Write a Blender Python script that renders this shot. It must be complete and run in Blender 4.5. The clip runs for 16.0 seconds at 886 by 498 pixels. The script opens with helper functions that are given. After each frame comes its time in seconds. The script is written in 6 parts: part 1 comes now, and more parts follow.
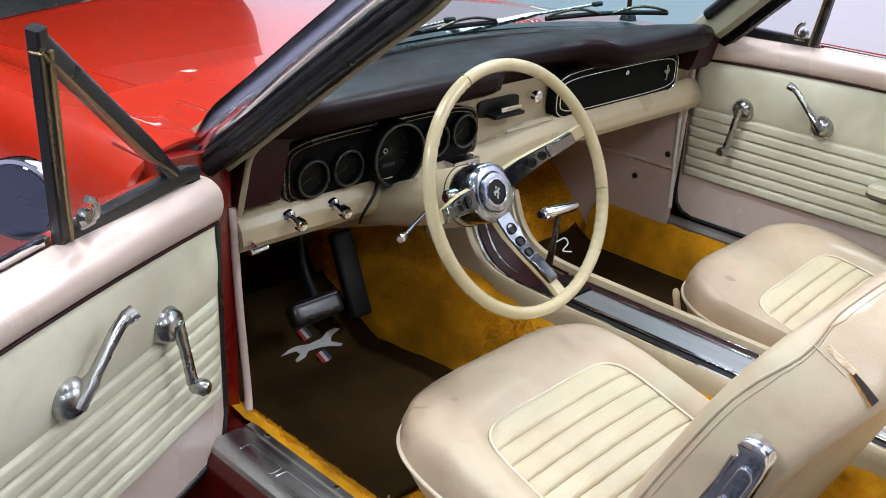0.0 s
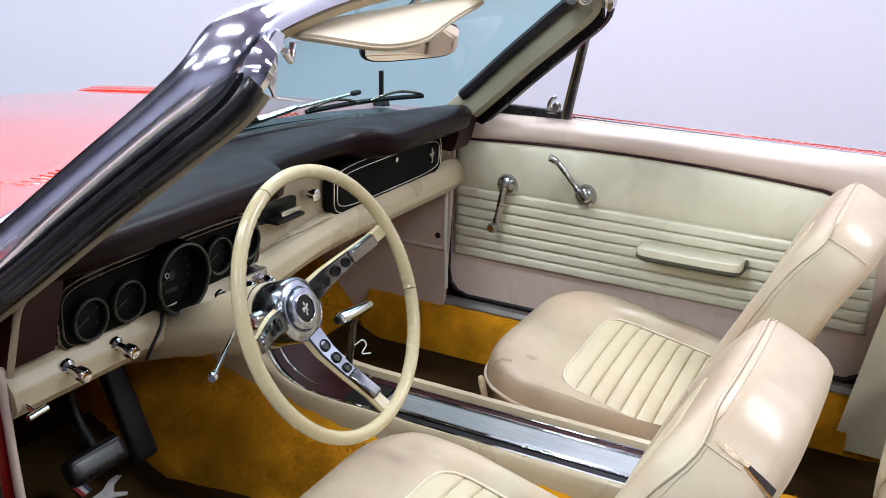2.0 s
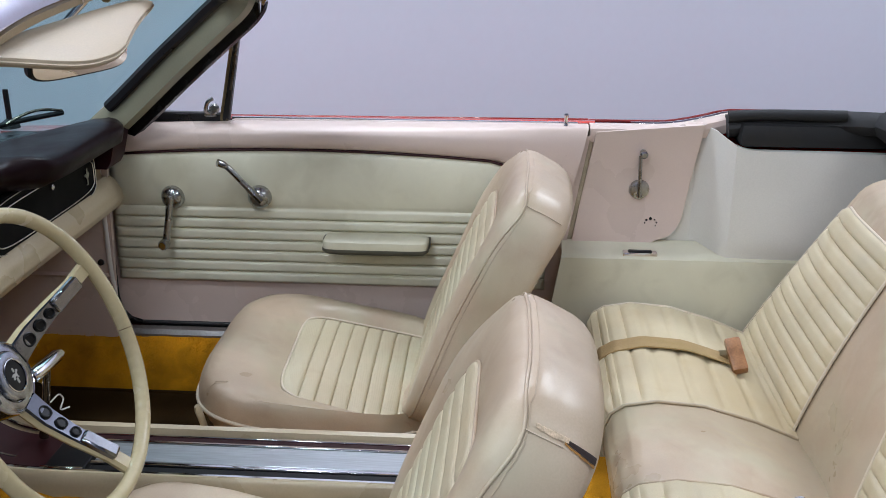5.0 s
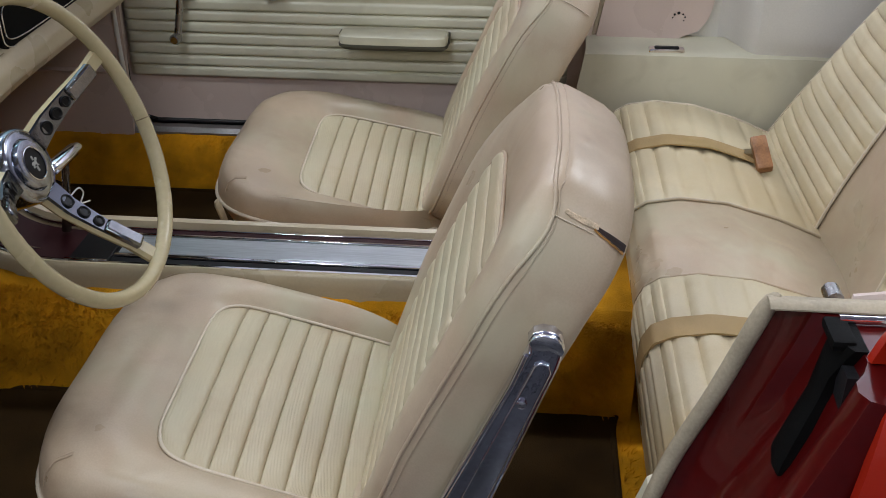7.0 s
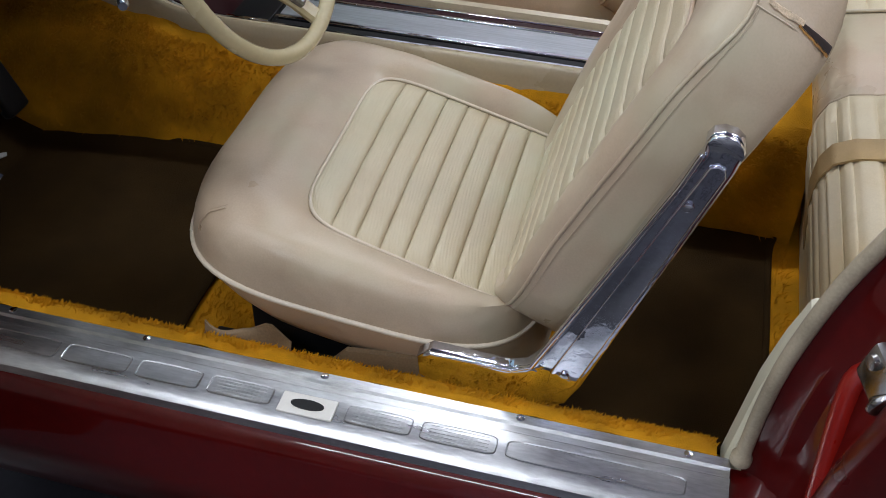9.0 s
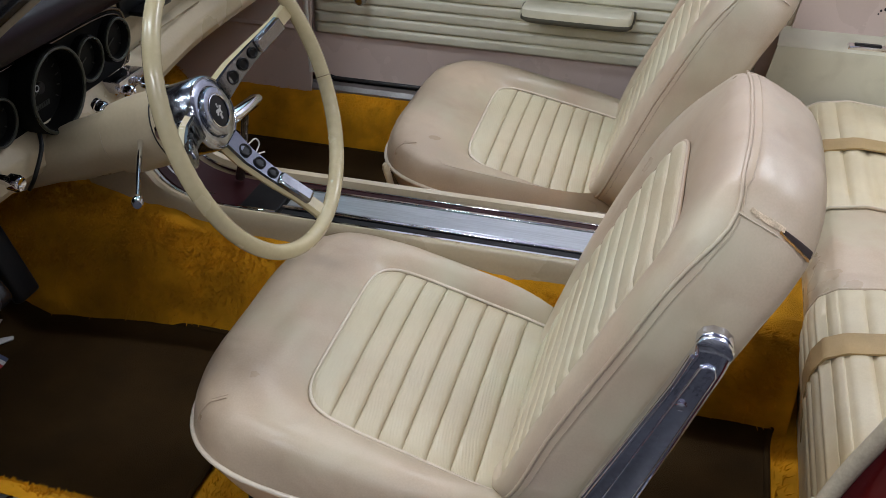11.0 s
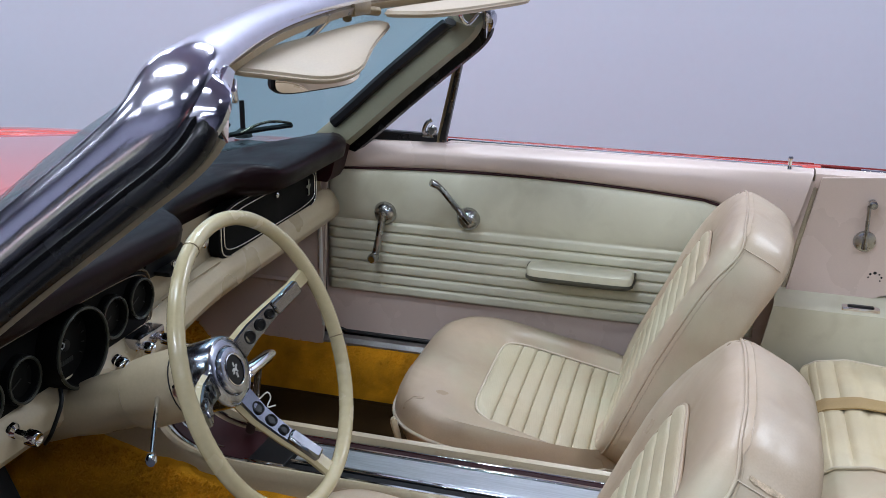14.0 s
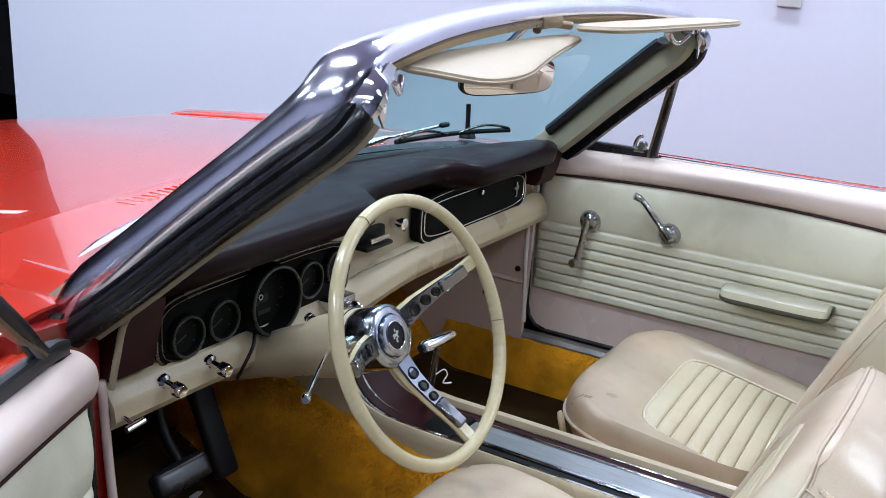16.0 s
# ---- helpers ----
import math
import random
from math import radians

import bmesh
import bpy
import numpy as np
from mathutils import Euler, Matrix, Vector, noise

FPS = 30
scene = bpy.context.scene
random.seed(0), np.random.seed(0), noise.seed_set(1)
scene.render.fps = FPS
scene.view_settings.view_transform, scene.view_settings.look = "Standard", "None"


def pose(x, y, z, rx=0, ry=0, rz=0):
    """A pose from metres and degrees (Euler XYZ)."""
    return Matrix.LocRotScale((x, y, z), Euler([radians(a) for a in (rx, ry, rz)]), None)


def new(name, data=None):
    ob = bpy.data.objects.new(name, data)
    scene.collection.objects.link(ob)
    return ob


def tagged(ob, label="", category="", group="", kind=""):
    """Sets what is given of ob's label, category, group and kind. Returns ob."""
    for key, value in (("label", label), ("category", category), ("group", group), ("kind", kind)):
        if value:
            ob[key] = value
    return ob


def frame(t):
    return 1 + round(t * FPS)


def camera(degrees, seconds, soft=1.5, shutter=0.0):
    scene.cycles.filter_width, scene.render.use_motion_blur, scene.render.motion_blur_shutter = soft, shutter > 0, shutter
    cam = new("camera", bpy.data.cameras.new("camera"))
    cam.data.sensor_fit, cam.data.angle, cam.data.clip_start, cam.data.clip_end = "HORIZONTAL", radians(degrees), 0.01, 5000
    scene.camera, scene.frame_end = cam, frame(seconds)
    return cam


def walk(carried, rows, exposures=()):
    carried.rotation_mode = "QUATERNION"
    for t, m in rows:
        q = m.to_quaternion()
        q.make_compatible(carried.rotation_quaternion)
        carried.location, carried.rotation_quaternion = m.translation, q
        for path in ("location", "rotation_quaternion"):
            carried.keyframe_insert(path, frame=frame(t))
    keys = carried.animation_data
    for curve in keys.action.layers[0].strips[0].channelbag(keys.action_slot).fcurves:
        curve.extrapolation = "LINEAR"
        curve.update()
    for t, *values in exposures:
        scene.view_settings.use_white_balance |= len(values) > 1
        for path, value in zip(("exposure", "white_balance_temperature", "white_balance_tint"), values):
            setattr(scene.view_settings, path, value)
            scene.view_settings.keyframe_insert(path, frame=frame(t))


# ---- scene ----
cam = camera(47.27, 16.0, soft=0.7)
# seconds, eye in metres, yaw, pitch and roll in degrees
PATH = [
    (0.0, -1.4983, -0.8140, 1.3745, -44.37, -23.63, -2.63),
    (0.5, -1.4967, -0.7725, 1.3770, -49.28, -22.21, -2.30),
    (1.0, -1.4936, -0.7210, 1.3814, -53.47, -20.73, -2.07),
    (1.5, -1.4886, -0.6629, 1.3841, -57.80, -19.77, -1.92),
    (2.0, -1.4810, -0.6208, 1.3850, -61.72, -18.96, -1.65),
    (2.5, -1.4740, -0.5914, 1.3860, -64.81, -18.64, -1.46),
    (3.0, -1.4684, -0.5381, 1.3851, -68.67, -18.63, -1.33),
    (3.5, -1.4678, -0.4848, 1.3861, -73.63, -18.53, -1.10),
    (4.0, -1.4661, -0.4540, 1.3861, -77.97, -18.39, -0.80),
    (4.2, -1.4639, -0.4443, 1.3859, -79.51, -18.37, -0.73),
    (4.9, -1.4643, -0.4227, 1.3852, -85.14, -18.95, -0.26),
    (5.6, -1.4669, -0.4225, 1.3806, -88.83, -21.11, 0.15),
    (6.3, -1.4628, -0.4186, 1.3681, -88.37, -25.04, 0.17),
    (6.5, -1.4592, -0.4146, 1.3633, -87.80, -26.27, 0.14),
    (7.0, -1.4523, -0.4046, 1.3502, -85.10, -29.92, -0.11),
    (7.5, -1.4488, -0.3935, 1.3354, -82.20, -33.90, -0.43),
    (8.0, -1.4414, -0.3846, 1.3166, -79.65, -37.52, -0.57),
    (8.2, -1.4372, -0.3821, 1.3132, -78.45, -38.68, -0.59),
    (8.9, -1.4269, -0.3778, 1.3043, -75.39, -41.09, -0.61),
    (9.6, -1.4199, -0.3799, 1.3105, -73.30, -40.34, -0.56),
    (10.3, -1.4227, -0.3827, 1.3239, -73.28, -36.67, -0.66),
    (10.5, -1.4263, -0.3792, 1.3304, -73.82, -35.08, -0.84),
    (11.0, -1.4331, -0.3839, 1.3390, -74.71, -31.36, -0.93),
    (11.5, -1.4378, -0.3874, 1.3496, -75.38, -28.29, -0.90),
    (12.0, -1.4432, -0.3898, 1.3588, -75.84, -25.29, -0.90),
    (12.5, -1.4519, -0.3947, 1.3668, -76.17, -22.73, -0.93),
    (13.0, -1.4560, -0.3947, 1.3740, -76.44, -20.07, -0.93),
    (13.5, -1.4632, -0.3949, 1.3792, -76.23, -17.98, -1.08),
    (14.0, -1.4664, -0.3934, 1.3802, -74.06, -17.69, -1.26),
    (14.5, -1.4659, -0.4020, 1.3796, -70.94, -17.75, -1.75),
    (15.0, -1.4726, -0.4723, 1.3814, -66.12, -17.84, -2.07),
    (15.5, -1.4890, -0.5206, 1.3849, -60.25, -17.86, -2.72),
    (16.0, -1.5161, -0.5912, 1.3877, -57.59, -17.30, -2.76),
]
walk(cam, [(t, pose(x, y, z, 90 + pitch, roll, yaw)) for t, x, y, z, yaw, pitch, roll in PATH], exposures=[(0.0,0.09,6800,10),(1.5,0.08,6750,10),(3.0,-0.03,6550,10),(4.2,-0.42,6450,10),(6.5,-0.92,6600,11),(7.0,-0.99,6800,11),(8.2,-0.90,6750,12),(10.5,-0.78,6700,12),(12.5,-0.65,6450,11),(14.0,-0.66,6250,10),(15.0,-0.56,6150,10),(16.0,-0.20,6100,9)])

# ---- world and lights ----
world = bpy.data.worlds.new("hall_air")
scene.world = world
world.use_nodes = True
world.node_tree.nodes["Background"].inputs[0].default_value = (0.80, 0.86, 1.0, 1)
world.node_tree.nodes["Background"].inputs[1].default_value = 0.02


def ceiling_lamp(x, y, z, length, width, watts, turn):
    data = bpy.data.lights.new("tube_light", "AREA")
    data.shape, data.size, data.size_y, data.energy = "RECTANGLE", width, length, watts
    data.color = (0.82, 0.90, 1.0)
    ob = new("tube_light", data)
    ob.matrix_world = pose(x, y, z, 0, 0, turn)
    return ob


LAMPS = [(-4.6, 2.2, 30), (-4.6, -1.0, 30), (-3.0, 3.4, 58), (-3.0, 0.4, 82), (-3.0, -2.6, 36), (-1.0, 3.4, 58), (-1.0, 0.6, 52), (-1.0, -2.6, 42), (1.15, 2.6, 66), (1.35, 0.2, 68), (1.6, -2.4, 88), (3.0, 8.6, 3), (4.4, 9.4, 3)]
for lx, ly, watts in LAMPS:
    ceiling_lamp(lx, ly, 3.34, 1.3, 0.16, watts, 6)


# ---- materials ----
def mat(name, col, rough=0.5, metal=0.0, var=0.12, scale=9.0, fine=260.0, bump=0.08, coat=0.0, coat_rough=0.05, spec=0.5, dist=0.001, stretch=(1, 1, 1), rvar=0.08, rand=0.0, crease=0.0, ribs=0.0, stain=None, tint=None, wave=0.0):
    m = bpy.data.materials.new(name)
    m.use_nodes = True
    nt = m.node_tree
    b = nt.nodes["Principled BSDF"]
    b.inputs["Roughness"].default_value, b.inputs["Metallic"].default_value = rough, metal
    b.inputs["Coat Weight"].default_value, b.inputs["Coat Roughness"].default_value = coat, coat_rough
    b.inputs["Specular IOR Level"].default_value = spec
    tc = nt.nodes.new("ShaderNodeTexCoord")
    mp = nt.nodes.new("ShaderNodeMapping")
    mp.inputs["Scale"].default_value = stretch
    nt.links.new(tc.outputs["Object"], mp.inputs["Vector"])
    big = nt.nodes.new("ShaderNodeTexNoise")
    big.inputs["Scale"].default_value, big.inputs["Detail"].default_value = scale, 5
    nt.links.new(mp.outputs[0], big.inputs["Vector"])
    small = nt.nodes.new("ShaderNodeTexNoise")
    small.inputs["Scale"].default_value, small.inputs["Detail"].default_value = fine, 3
    nt.links.new(mp.outputs[0], small.inputs["Vector"])
    mixer = nt.nodes.new("ShaderNodeMix")
    mixer.data_type = "RGBA"
    dark = tuple(c * (1 - var) for c in col)
    light = tuple(min(1, c * (1 + var * 0.7)) for c in col)
    mixer.inputs[6].default_value, mixer.inputs[7].default_value = (*dark, 1), (*light, 1)
    ramp = nt.nodes.new("ShaderNodeMapRange")
    ramp.inputs[1].default_value, ramp.inputs[2].default_value = 0.3, 0.7
    add = nt.nodes.new("ShaderNodeMath")
    add.operation = "MULTIPLY_ADD"
    add.inputs[1].default_value, add.inputs[2].default_value = 0.35, 0.0
    nt.links.new(small.outputs[0], add.inputs[0])
    sub = nt.nodes.new("ShaderNodeMath")
    sub.operation = "MULTIPLY_ADD"
    sub.inputs[1].default_value = 0.65
    nt.links.new(big.outputs[0], sub.inputs[0])
    nt.links.new(add.outputs[0], sub.inputs[2])
    nt.links.new(sub.outputs[0], ramp.inputs[0])
    nt.links.new(ramp.outputs[0], mixer.inputs[0])
    last = mixer.outputs[2]
    if tint:
        # a second shade in broad soft areas
        tn = nt.nodes.new("ShaderNodeTexNoise")
        tn.inputs["Scale"].default_value, tn.inputs["Detail"].default_value, tn.inputs["Distortion"].default_value = 4.2, 3, 0.4
        nt.links.new(tc.outputs["Object"], tn.inputs["Vector"])
        tm = nt.nodes.new("ShaderNodeMapRange")
        tm.inputs[1].default_value, tm.inputs[2].default_value, tm.inputs[4].default_value = 0.44, 0.62, 0.85
        nt.links.new(tn.outputs[0], tm.inputs[0])
        tx = nt.nodes.new("ShaderNodeMix")
        tx.data_type = "RGBA"
        tx.inputs[7].default_value = (*tint, 1)
        nt.links.new(tm.outputs[0], tx.inputs[0])
        nt.links.new(last, tx.inputs[6])
        last = tx.outputs[2]
    if rand:
        info = nt.nodes.new("ShaderNodeObjectInfo")
        hsv = nt.nodes.new("ShaderNodeHueSaturation")
        rr = nt.nodes.new("ShaderNodeMapRange")
        rr.inputs[3].default_value, rr.inputs[4].default_value = 1 - rand, 1 + rand
        nt.links.new(info.outputs["Random"], rr.inputs[0])
        nt.links.new(rr.outputs[0], hsv.inputs["Value"])
        nt.links.new(last, hsv.inputs["Color"])
        last = hsv.outputs[0]
    if stain:
        # broad soiling and finer blotches over the colour
        for size, lo, hi, much in ((3.2, 0.46, 0.72, 0.55), (13.0, 0.52, 0.74, 0.35)):
            sn = nt.nodes.new("ShaderNodeTexNoise")
            sn.inputs["Scale"].default_value, sn.inputs["Detail"].default_value, sn.inputs["Distortion"].default_value = size, 6, 0.6
            nt.links.new(tc.outputs["Object"], sn.inputs["Vector"])
            sm = nt.nodes.new("ShaderNodeMapRange")
            sm.inputs[1].default_value, sm.inputs[2].default_value, sm.inputs[4].default_value = lo, hi, much
            nt.links.new(sn.outputs[0], sm.inputs[0])
            sx = nt.nodes.new("ShaderNodeMix")
            sx.data_type = "RGBA"
            sx.inputs[7].default_value = (*stain, 1)
            nt.links.new(sm.outputs[0], sx.inputs[0])
            nt.links.new(last, sx.inputs[6])
            last = sx.outputs[2]
    nt.links.new(last, b.inputs["Base Color"])
    rm = nt.nodes.new("ShaderNodeMapRange")
    rm.inputs[1].default_value, rm.inputs[2].default_value = 0.3, 0.7
    rm.inputs[3].default_value, rm.inputs[4].default_value = max(0.02, rough - rvar), min(1, rough + rvar)
    nt.links.new(big.outputs[0], rm.inputs[0])
    nt.links.new(rm.outputs[0], b.inputs["Roughness"])
    if bump:
        bp = nt.nodes.new("ShaderNodeBump")
        bp.inputs["Strength"].default_value, bp.inputs["Distance"].default_value = bump, dist
        nt.links.new(small.outputs[0], bp.inputs["Height"])
        nt.links.new(bp.outputs[0], b.inputs["Normal"])
        if crease:
            cn = nt.nodes.new("ShaderNodeTexNoise")
            cn.inputs["Scale"].default_value, cn.inputs["Detail"].default_value, cn.inputs["Distortion"].default_value = 12, 2, 0.35
            nt.links.new(tc.outputs["Object"], cn.inputs["Vector"])
            cb = nt.nodes.new("ShaderNodeBump")
            cb.inputs["Strength"].default_value, cb.inputs["Distance"].default_value = crease, 0.012
            nt.links.new(cn.outputs[0], cb.inputs["Height"])
            nt.links.new(cb.outputs[0], bp.inputs["Normal"])
        if wave:
            wn = nt.nodes.new("ShaderNodeTexNoise")
            wn.inputs["Scale"].default_value, wn.inputs["Detail"].default_value = 24, 3
            nt.links.new(tc.outputs["Object"], wn.inputs["Vector"])
            wb = nt.nodes.new("ShaderNodeBump")
            wb.inputs["Strength"].default_value, wb.inputs["Distance"].default_value = wave, 0.006
            nt.links.new(wn.outputs[0], wb.inputs["Height"])
            nt.links.new(wb.outputs[0], bp.inputs["Normal"])
        if ribs:
            rmap = nt.nodes.new("ShaderNodeMapping")
            rmap.inputs["Scale"].default_value = (0, -1, 1)
            nt.links.new(tc.outputs["Object"], rmap.inputs["Vector"])
            wv = nt.nodes.new("ShaderNodeTexWave")
            wv.bands_direction = "DIAGONAL"
            wv.inputs["Scale"].default_value = 230
            nt.links.new(rmap.outputs[0], wv.inputs["Vector"])
            rb = nt.nodes.new("ShaderNodeBump")
            rb.inputs["Strength"].default_value, rb.inputs["Distance"].default_value = ribs, 0.0008
            nt.links.new(wv.outputs["Fac"], rb.inputs["Height"])
            nt.links.new(rb.outputs[0], bp.inputs["Normal"])
    return m


def glass(name, tint, gloss=0.06):
    m = bpy.data.materials.new(name)
    m.use_nodes = True
    nt = m.node_tree
    nt.nodes.clear()
    out = nt.nodes.new("ShaderNodeOutputMaterial")
    tr = nt.nodes.new("ShaderNodeBsdfTransparent")
    tr.inputs[0].default_value = (*tint, 1)
    gl = nt.nodes.new("ShaderNodeBsdfGlossy")
    gl.inputs["Roughness"].default_value = 0.02
    lw = nt.nodes.new("ShaderNodeLayerWeight")
    lw.inputs[0].default_value = 0.5
    pw = nt.nodes.new("ShaderNodeMath")
    pw.operation = "POWER"
    pw.inputs[1].default_value = 5.0
    nt.links.new(lw.outputs["Facing"], pw.inputs[0])
    fr = nt.nodes.new("ShaderNodeMath")
    fr.operation = "MULTIPLY_ADD"
    fr.inputs[1].default_value, fr.inputs[2].default_value = 0.6, gloss
    nt.links.new(pw.outputs[0], fr.inputs[0])
    mx = nt.nodes.new("ShaderNodeMixShader")
    nt.links.new(fr.outputs[0], mx.inputs[0])
    nt.links.new(tr.outputs[0], mx.inputs[1])
    nt.links.new(gl.outputs[0], mx.inputs[2])
    nt.links.new(mx.outputs[0], out.inputs[0])
    return m


VINYL = mat("tan_vinyl", (0.51, 0.396, 0.282), 0.38, var=0.14, scale=9, fine=420, bump=0.16, dist=0.0006, crease=0.5, rvar=0.12, stain=(0.37, 0.25, 0.16), tint=(0.475, 0.43, 0.297))
INSERT = mat("cream_ribbed_vinyl", (0.56, 0.475, 0.325), 0.42, var=0.14, scale=8, fine=900, bump=0.2, dist=0.0006, ribs=0.22, stain=(0.43, 0.315, 0.18), tint=(0.515, 0.48, 0.332))
INSERT2 = mat("cream_rear_vinyl", (0.60, 0.515, 0.35), 0.42, var=0.16, scale=8, fine=500, bump=0.2, dist=0.0006, stain=(0.47, 0.35, 0.18))
PIPING = mat("pale_piping", (0.66, 0.57, 0.45), 0.35, var=0.12)
PANEL = mat("cream_door_vinyl", (0.71, 0.685, 0.535), 0.42, var=0.11, scale=6, fine=500, bump=0.12, dist=0.0005, crease=0.15, stain=(0.47, 0.44, 0.31))
ROSE = mat("rose_beige_paint", (0.64, 0.515, 0.455), 0.30, var=0.05, scale=6, fine=300, bump=0.05, dist=0.0005)
WELL = mat("pale_well_trim", (0.72, 0.70, 0.65), 0.5, var=0.08, scale=5, fine=300, bump=0.08)
IVORY = mat("ivory_enamel", (0.47, 0.385, 0.255), 0.32, var=0.10, scale=8, fine=200, bump=0.04)
RIM = mat("aged_ivory_plastic", (0.54, 0.455, 0.27), 0.22, var=0.10, scale=12, fine=150, bump=0.04, coat=0.3)
CARPET = mat("gold_shag_carpet", (0.74, 0.335, 0.015), 0.95, var=0.45, scale=16, fine=700, bump=0.7, dist=0.004, spec=0.1, stain=(0.19, 0.085, 0.007))
MATTING = mat("brown_rubber_backed_mat", (0.047, 0.026, 0.009), 0.95, var=0.45, scale=12, fine=800, bump=0.8, dist=0.004, spec=0.08)
DASHWHITE = mat("pale_hub_glint", (0.5, 0.5, 0.48), 0.5, var=0.05)
# near-black tone holds the shade under the dash
FOOTWELL = mat("shade_dark_carpet", (0.030, 0.016, 0.006), 0.95, var=0.4, scale=12, fine=700, bump=0.8, dist=0.004, spec=0.1)
PAD = mat("maroon_black_padding", (0.0095, 0.0030, 0.0042), 0.38, var=0.25, scale=10, fine=600, bump=0.22, dist=0.0006, spec=0.13)
MAROON = mat("dark_maroon_vinyl", (0.026, 0.004, 0.006), 0.45, var=0.25, scale=10, fine=500, bump=0.15, spec=0.25)
BLACK = mat("black_plastic", (0.009, 0.009, 0.010), 0.38, var=0.3, bump=0.05, spec=0.25)
RUBBER = mat("black_rubber", (0.016, 0.016, 0.018), 0.32, var=0.3, scale=14, fine=300, bump=0.2)
SEALRUBBER = mat("glossy_seal_rubber", (0.007, 0.007, 0.008), 0.26, var=0.3, scale=14, fine=200, bump=0.1, spec=0.45)
LIP = mat("dull_tan_lip", (0.33, 0.27, 0.175), 0.45, var=0.2)
CLOTH = mat("black_top_canvas", (0.012, 0.012, 0.013), 0.7, var=0.3, fine=600, bump=0.4)
CHROME = mat("worn_chrome", (0.80, 0.80, 0.82), 0.09, metal=1.0, var=0.06, scale=20, fine=120, bump=0.03, rvar=0.05)
PITTED = mat("pitted_chrome", (0.66, 0.65, 0.72), 0.17, metal=1.0, var=0.10, scale=16, fine=90, bump=0.05, rvar=0.10)
SURROUND = mat("polished_dark_chrome", (0.70, 0.69, 0.77), 0.15, metal=1.0, var=0.10, scale=16, fine=90, bump=0.06, rvar=0.05, wave=0.10)
DULLCHROME = mat("dulled_chrome", (0.42, 0.42, 0.41), 0.27, metal=1.0, var=0.25, scale=30, fine=160, bump=0.1)
# blue cast in the metal colour imitates the hinge cover's navy reflections
COVERCHROME = mat("scratched_chrome_blue_cast", (0.68, 0.70, 0.78), 0.08, metal=1.0, var=0.25, scale=22, fine=160, bump=0.06, rvar=0.06, wave=0.35)
HUBCHROME = mat("speckled_chrome", (0.46, 0.48, 0.53), 0.17, metal=1.0, var=0.40, scale=90, fine=420, bump=0.3, dist=0.0005, rvar=0.08)
DULLSILL = mat("dull_sill_metal", (0.33, 0.32, 0.31), 0.42, metal=0.8, var=0.3, scale=18, fine=200, bump=0.2)
SPOKECHROME = mat("smoky_chrome", (0.18, 0.185, 0.21), 0.15, metal=1.0, var=0.2, scale=30, fine=200, bump=0.08)
HORNCHROME = mat("greyed_chrome", (0.26, 0.26, 0.27), 0.16, metal=1.0, var=0.3, scale=40, fine=250, bump=0.1)
STEEL = mat("brushed_aluminium", (0.61, 0.65, 0.68), 0.30, metal=0.85, var=0.34, scale=14, fine=420, bump=0.15, stretch=(1, 0.05, 1), wave=0.08)
SCUFF = mat("scuffed_aluminium", (0.51, 0.52, 0.53), 0.34, metal=1.0, var=0.38, scale=22, fine=300, bump=0.2, stretch=(1, 0.2, 1), wave=0.2)
BRASS = mat("tarnished_trim", (0.30, 0.23, 0.13), 0.35, metal=0.8, var=0.3, scale=20, fine=200, bump=0.15)
PAINT = mat("orange_red_paint", (0.52, 0.026, 0.009), 0.22, var=0.04, scale=3, fine=30, bump=0.0, coat=1.0, coat_rough=0.015, rvar=0.0)
# body red again in darker tones; jamb and sill shade sits in the colour
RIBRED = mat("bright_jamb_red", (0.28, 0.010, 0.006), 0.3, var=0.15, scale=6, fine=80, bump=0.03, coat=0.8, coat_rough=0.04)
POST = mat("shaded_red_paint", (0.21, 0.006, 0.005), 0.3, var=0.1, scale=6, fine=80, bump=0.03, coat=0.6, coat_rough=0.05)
JAMB = mat("deep_shade_red_paint", (0.078, 0.002, 0.002), 0.35, var=0.25, scale=6, fine=80, bump=0.04, coat=0.7, coat_rough=0.03, spec=0.2)
WALLMAT = mat("white_booth_paint", (0.78, 0.79, 0.89), 0.75, var=0.02, scale=1.2, fine=40, bump=0.03)
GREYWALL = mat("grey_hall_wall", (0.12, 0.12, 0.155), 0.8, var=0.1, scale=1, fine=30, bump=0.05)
# pale colour makes the unseen west wall a reflector for cabin and chrome
PALEWALL = mat("pale_fill_wall", (0.52, 0.52, 0.64), 0.8, var=0.06, scale=1, fine=30, bump=0.05)
# the unlit depth of the hall is put into this near-black colour
DARKWALL = mat("shade_black_hall_wall", (0.015, 0.015, 0.017), 0.8, var=0.2, scale=1, fine=30, bump=0.05)
# blue tint of the unseen ceiling is there to colour chrome reflections
CEIL = mat("blue_tinted_ceiling", (0.42, 0.42, 0.55), 0.85, var=0.05, scale=1, fine=20, bump=0.03)
CONCRETE = mat("sealed_concrete", (0.13, 0.132, 0.135), 0.30, var=0.15, scale=2.5, fine=60, bump=0.05)
FLAP = mat("brown_cover_cloth", (0.27, 0.185, 0.105), 0.7, var=0.4, scale=14, fine=400, bump=0.4)
FOAM = mat("torn_foam", (0.62, 0.48, 0.33), 0.9, var=0.5, scale=90, fine=500, bump=0.8)
ALLOY = mat("bright_alloy", (0.86, 0.86, 0.87), 0.35, metal=0.2, var=0.1)
SILVER = mat("silver_cloth_emblem", (0.50, 0.49, 0.47), 0.55, var=0.25, scale=60, fine=400, bump=0.3)
REDBAR = mat("red_enamel", (0.35, 0.02, 0.02), 0.4)
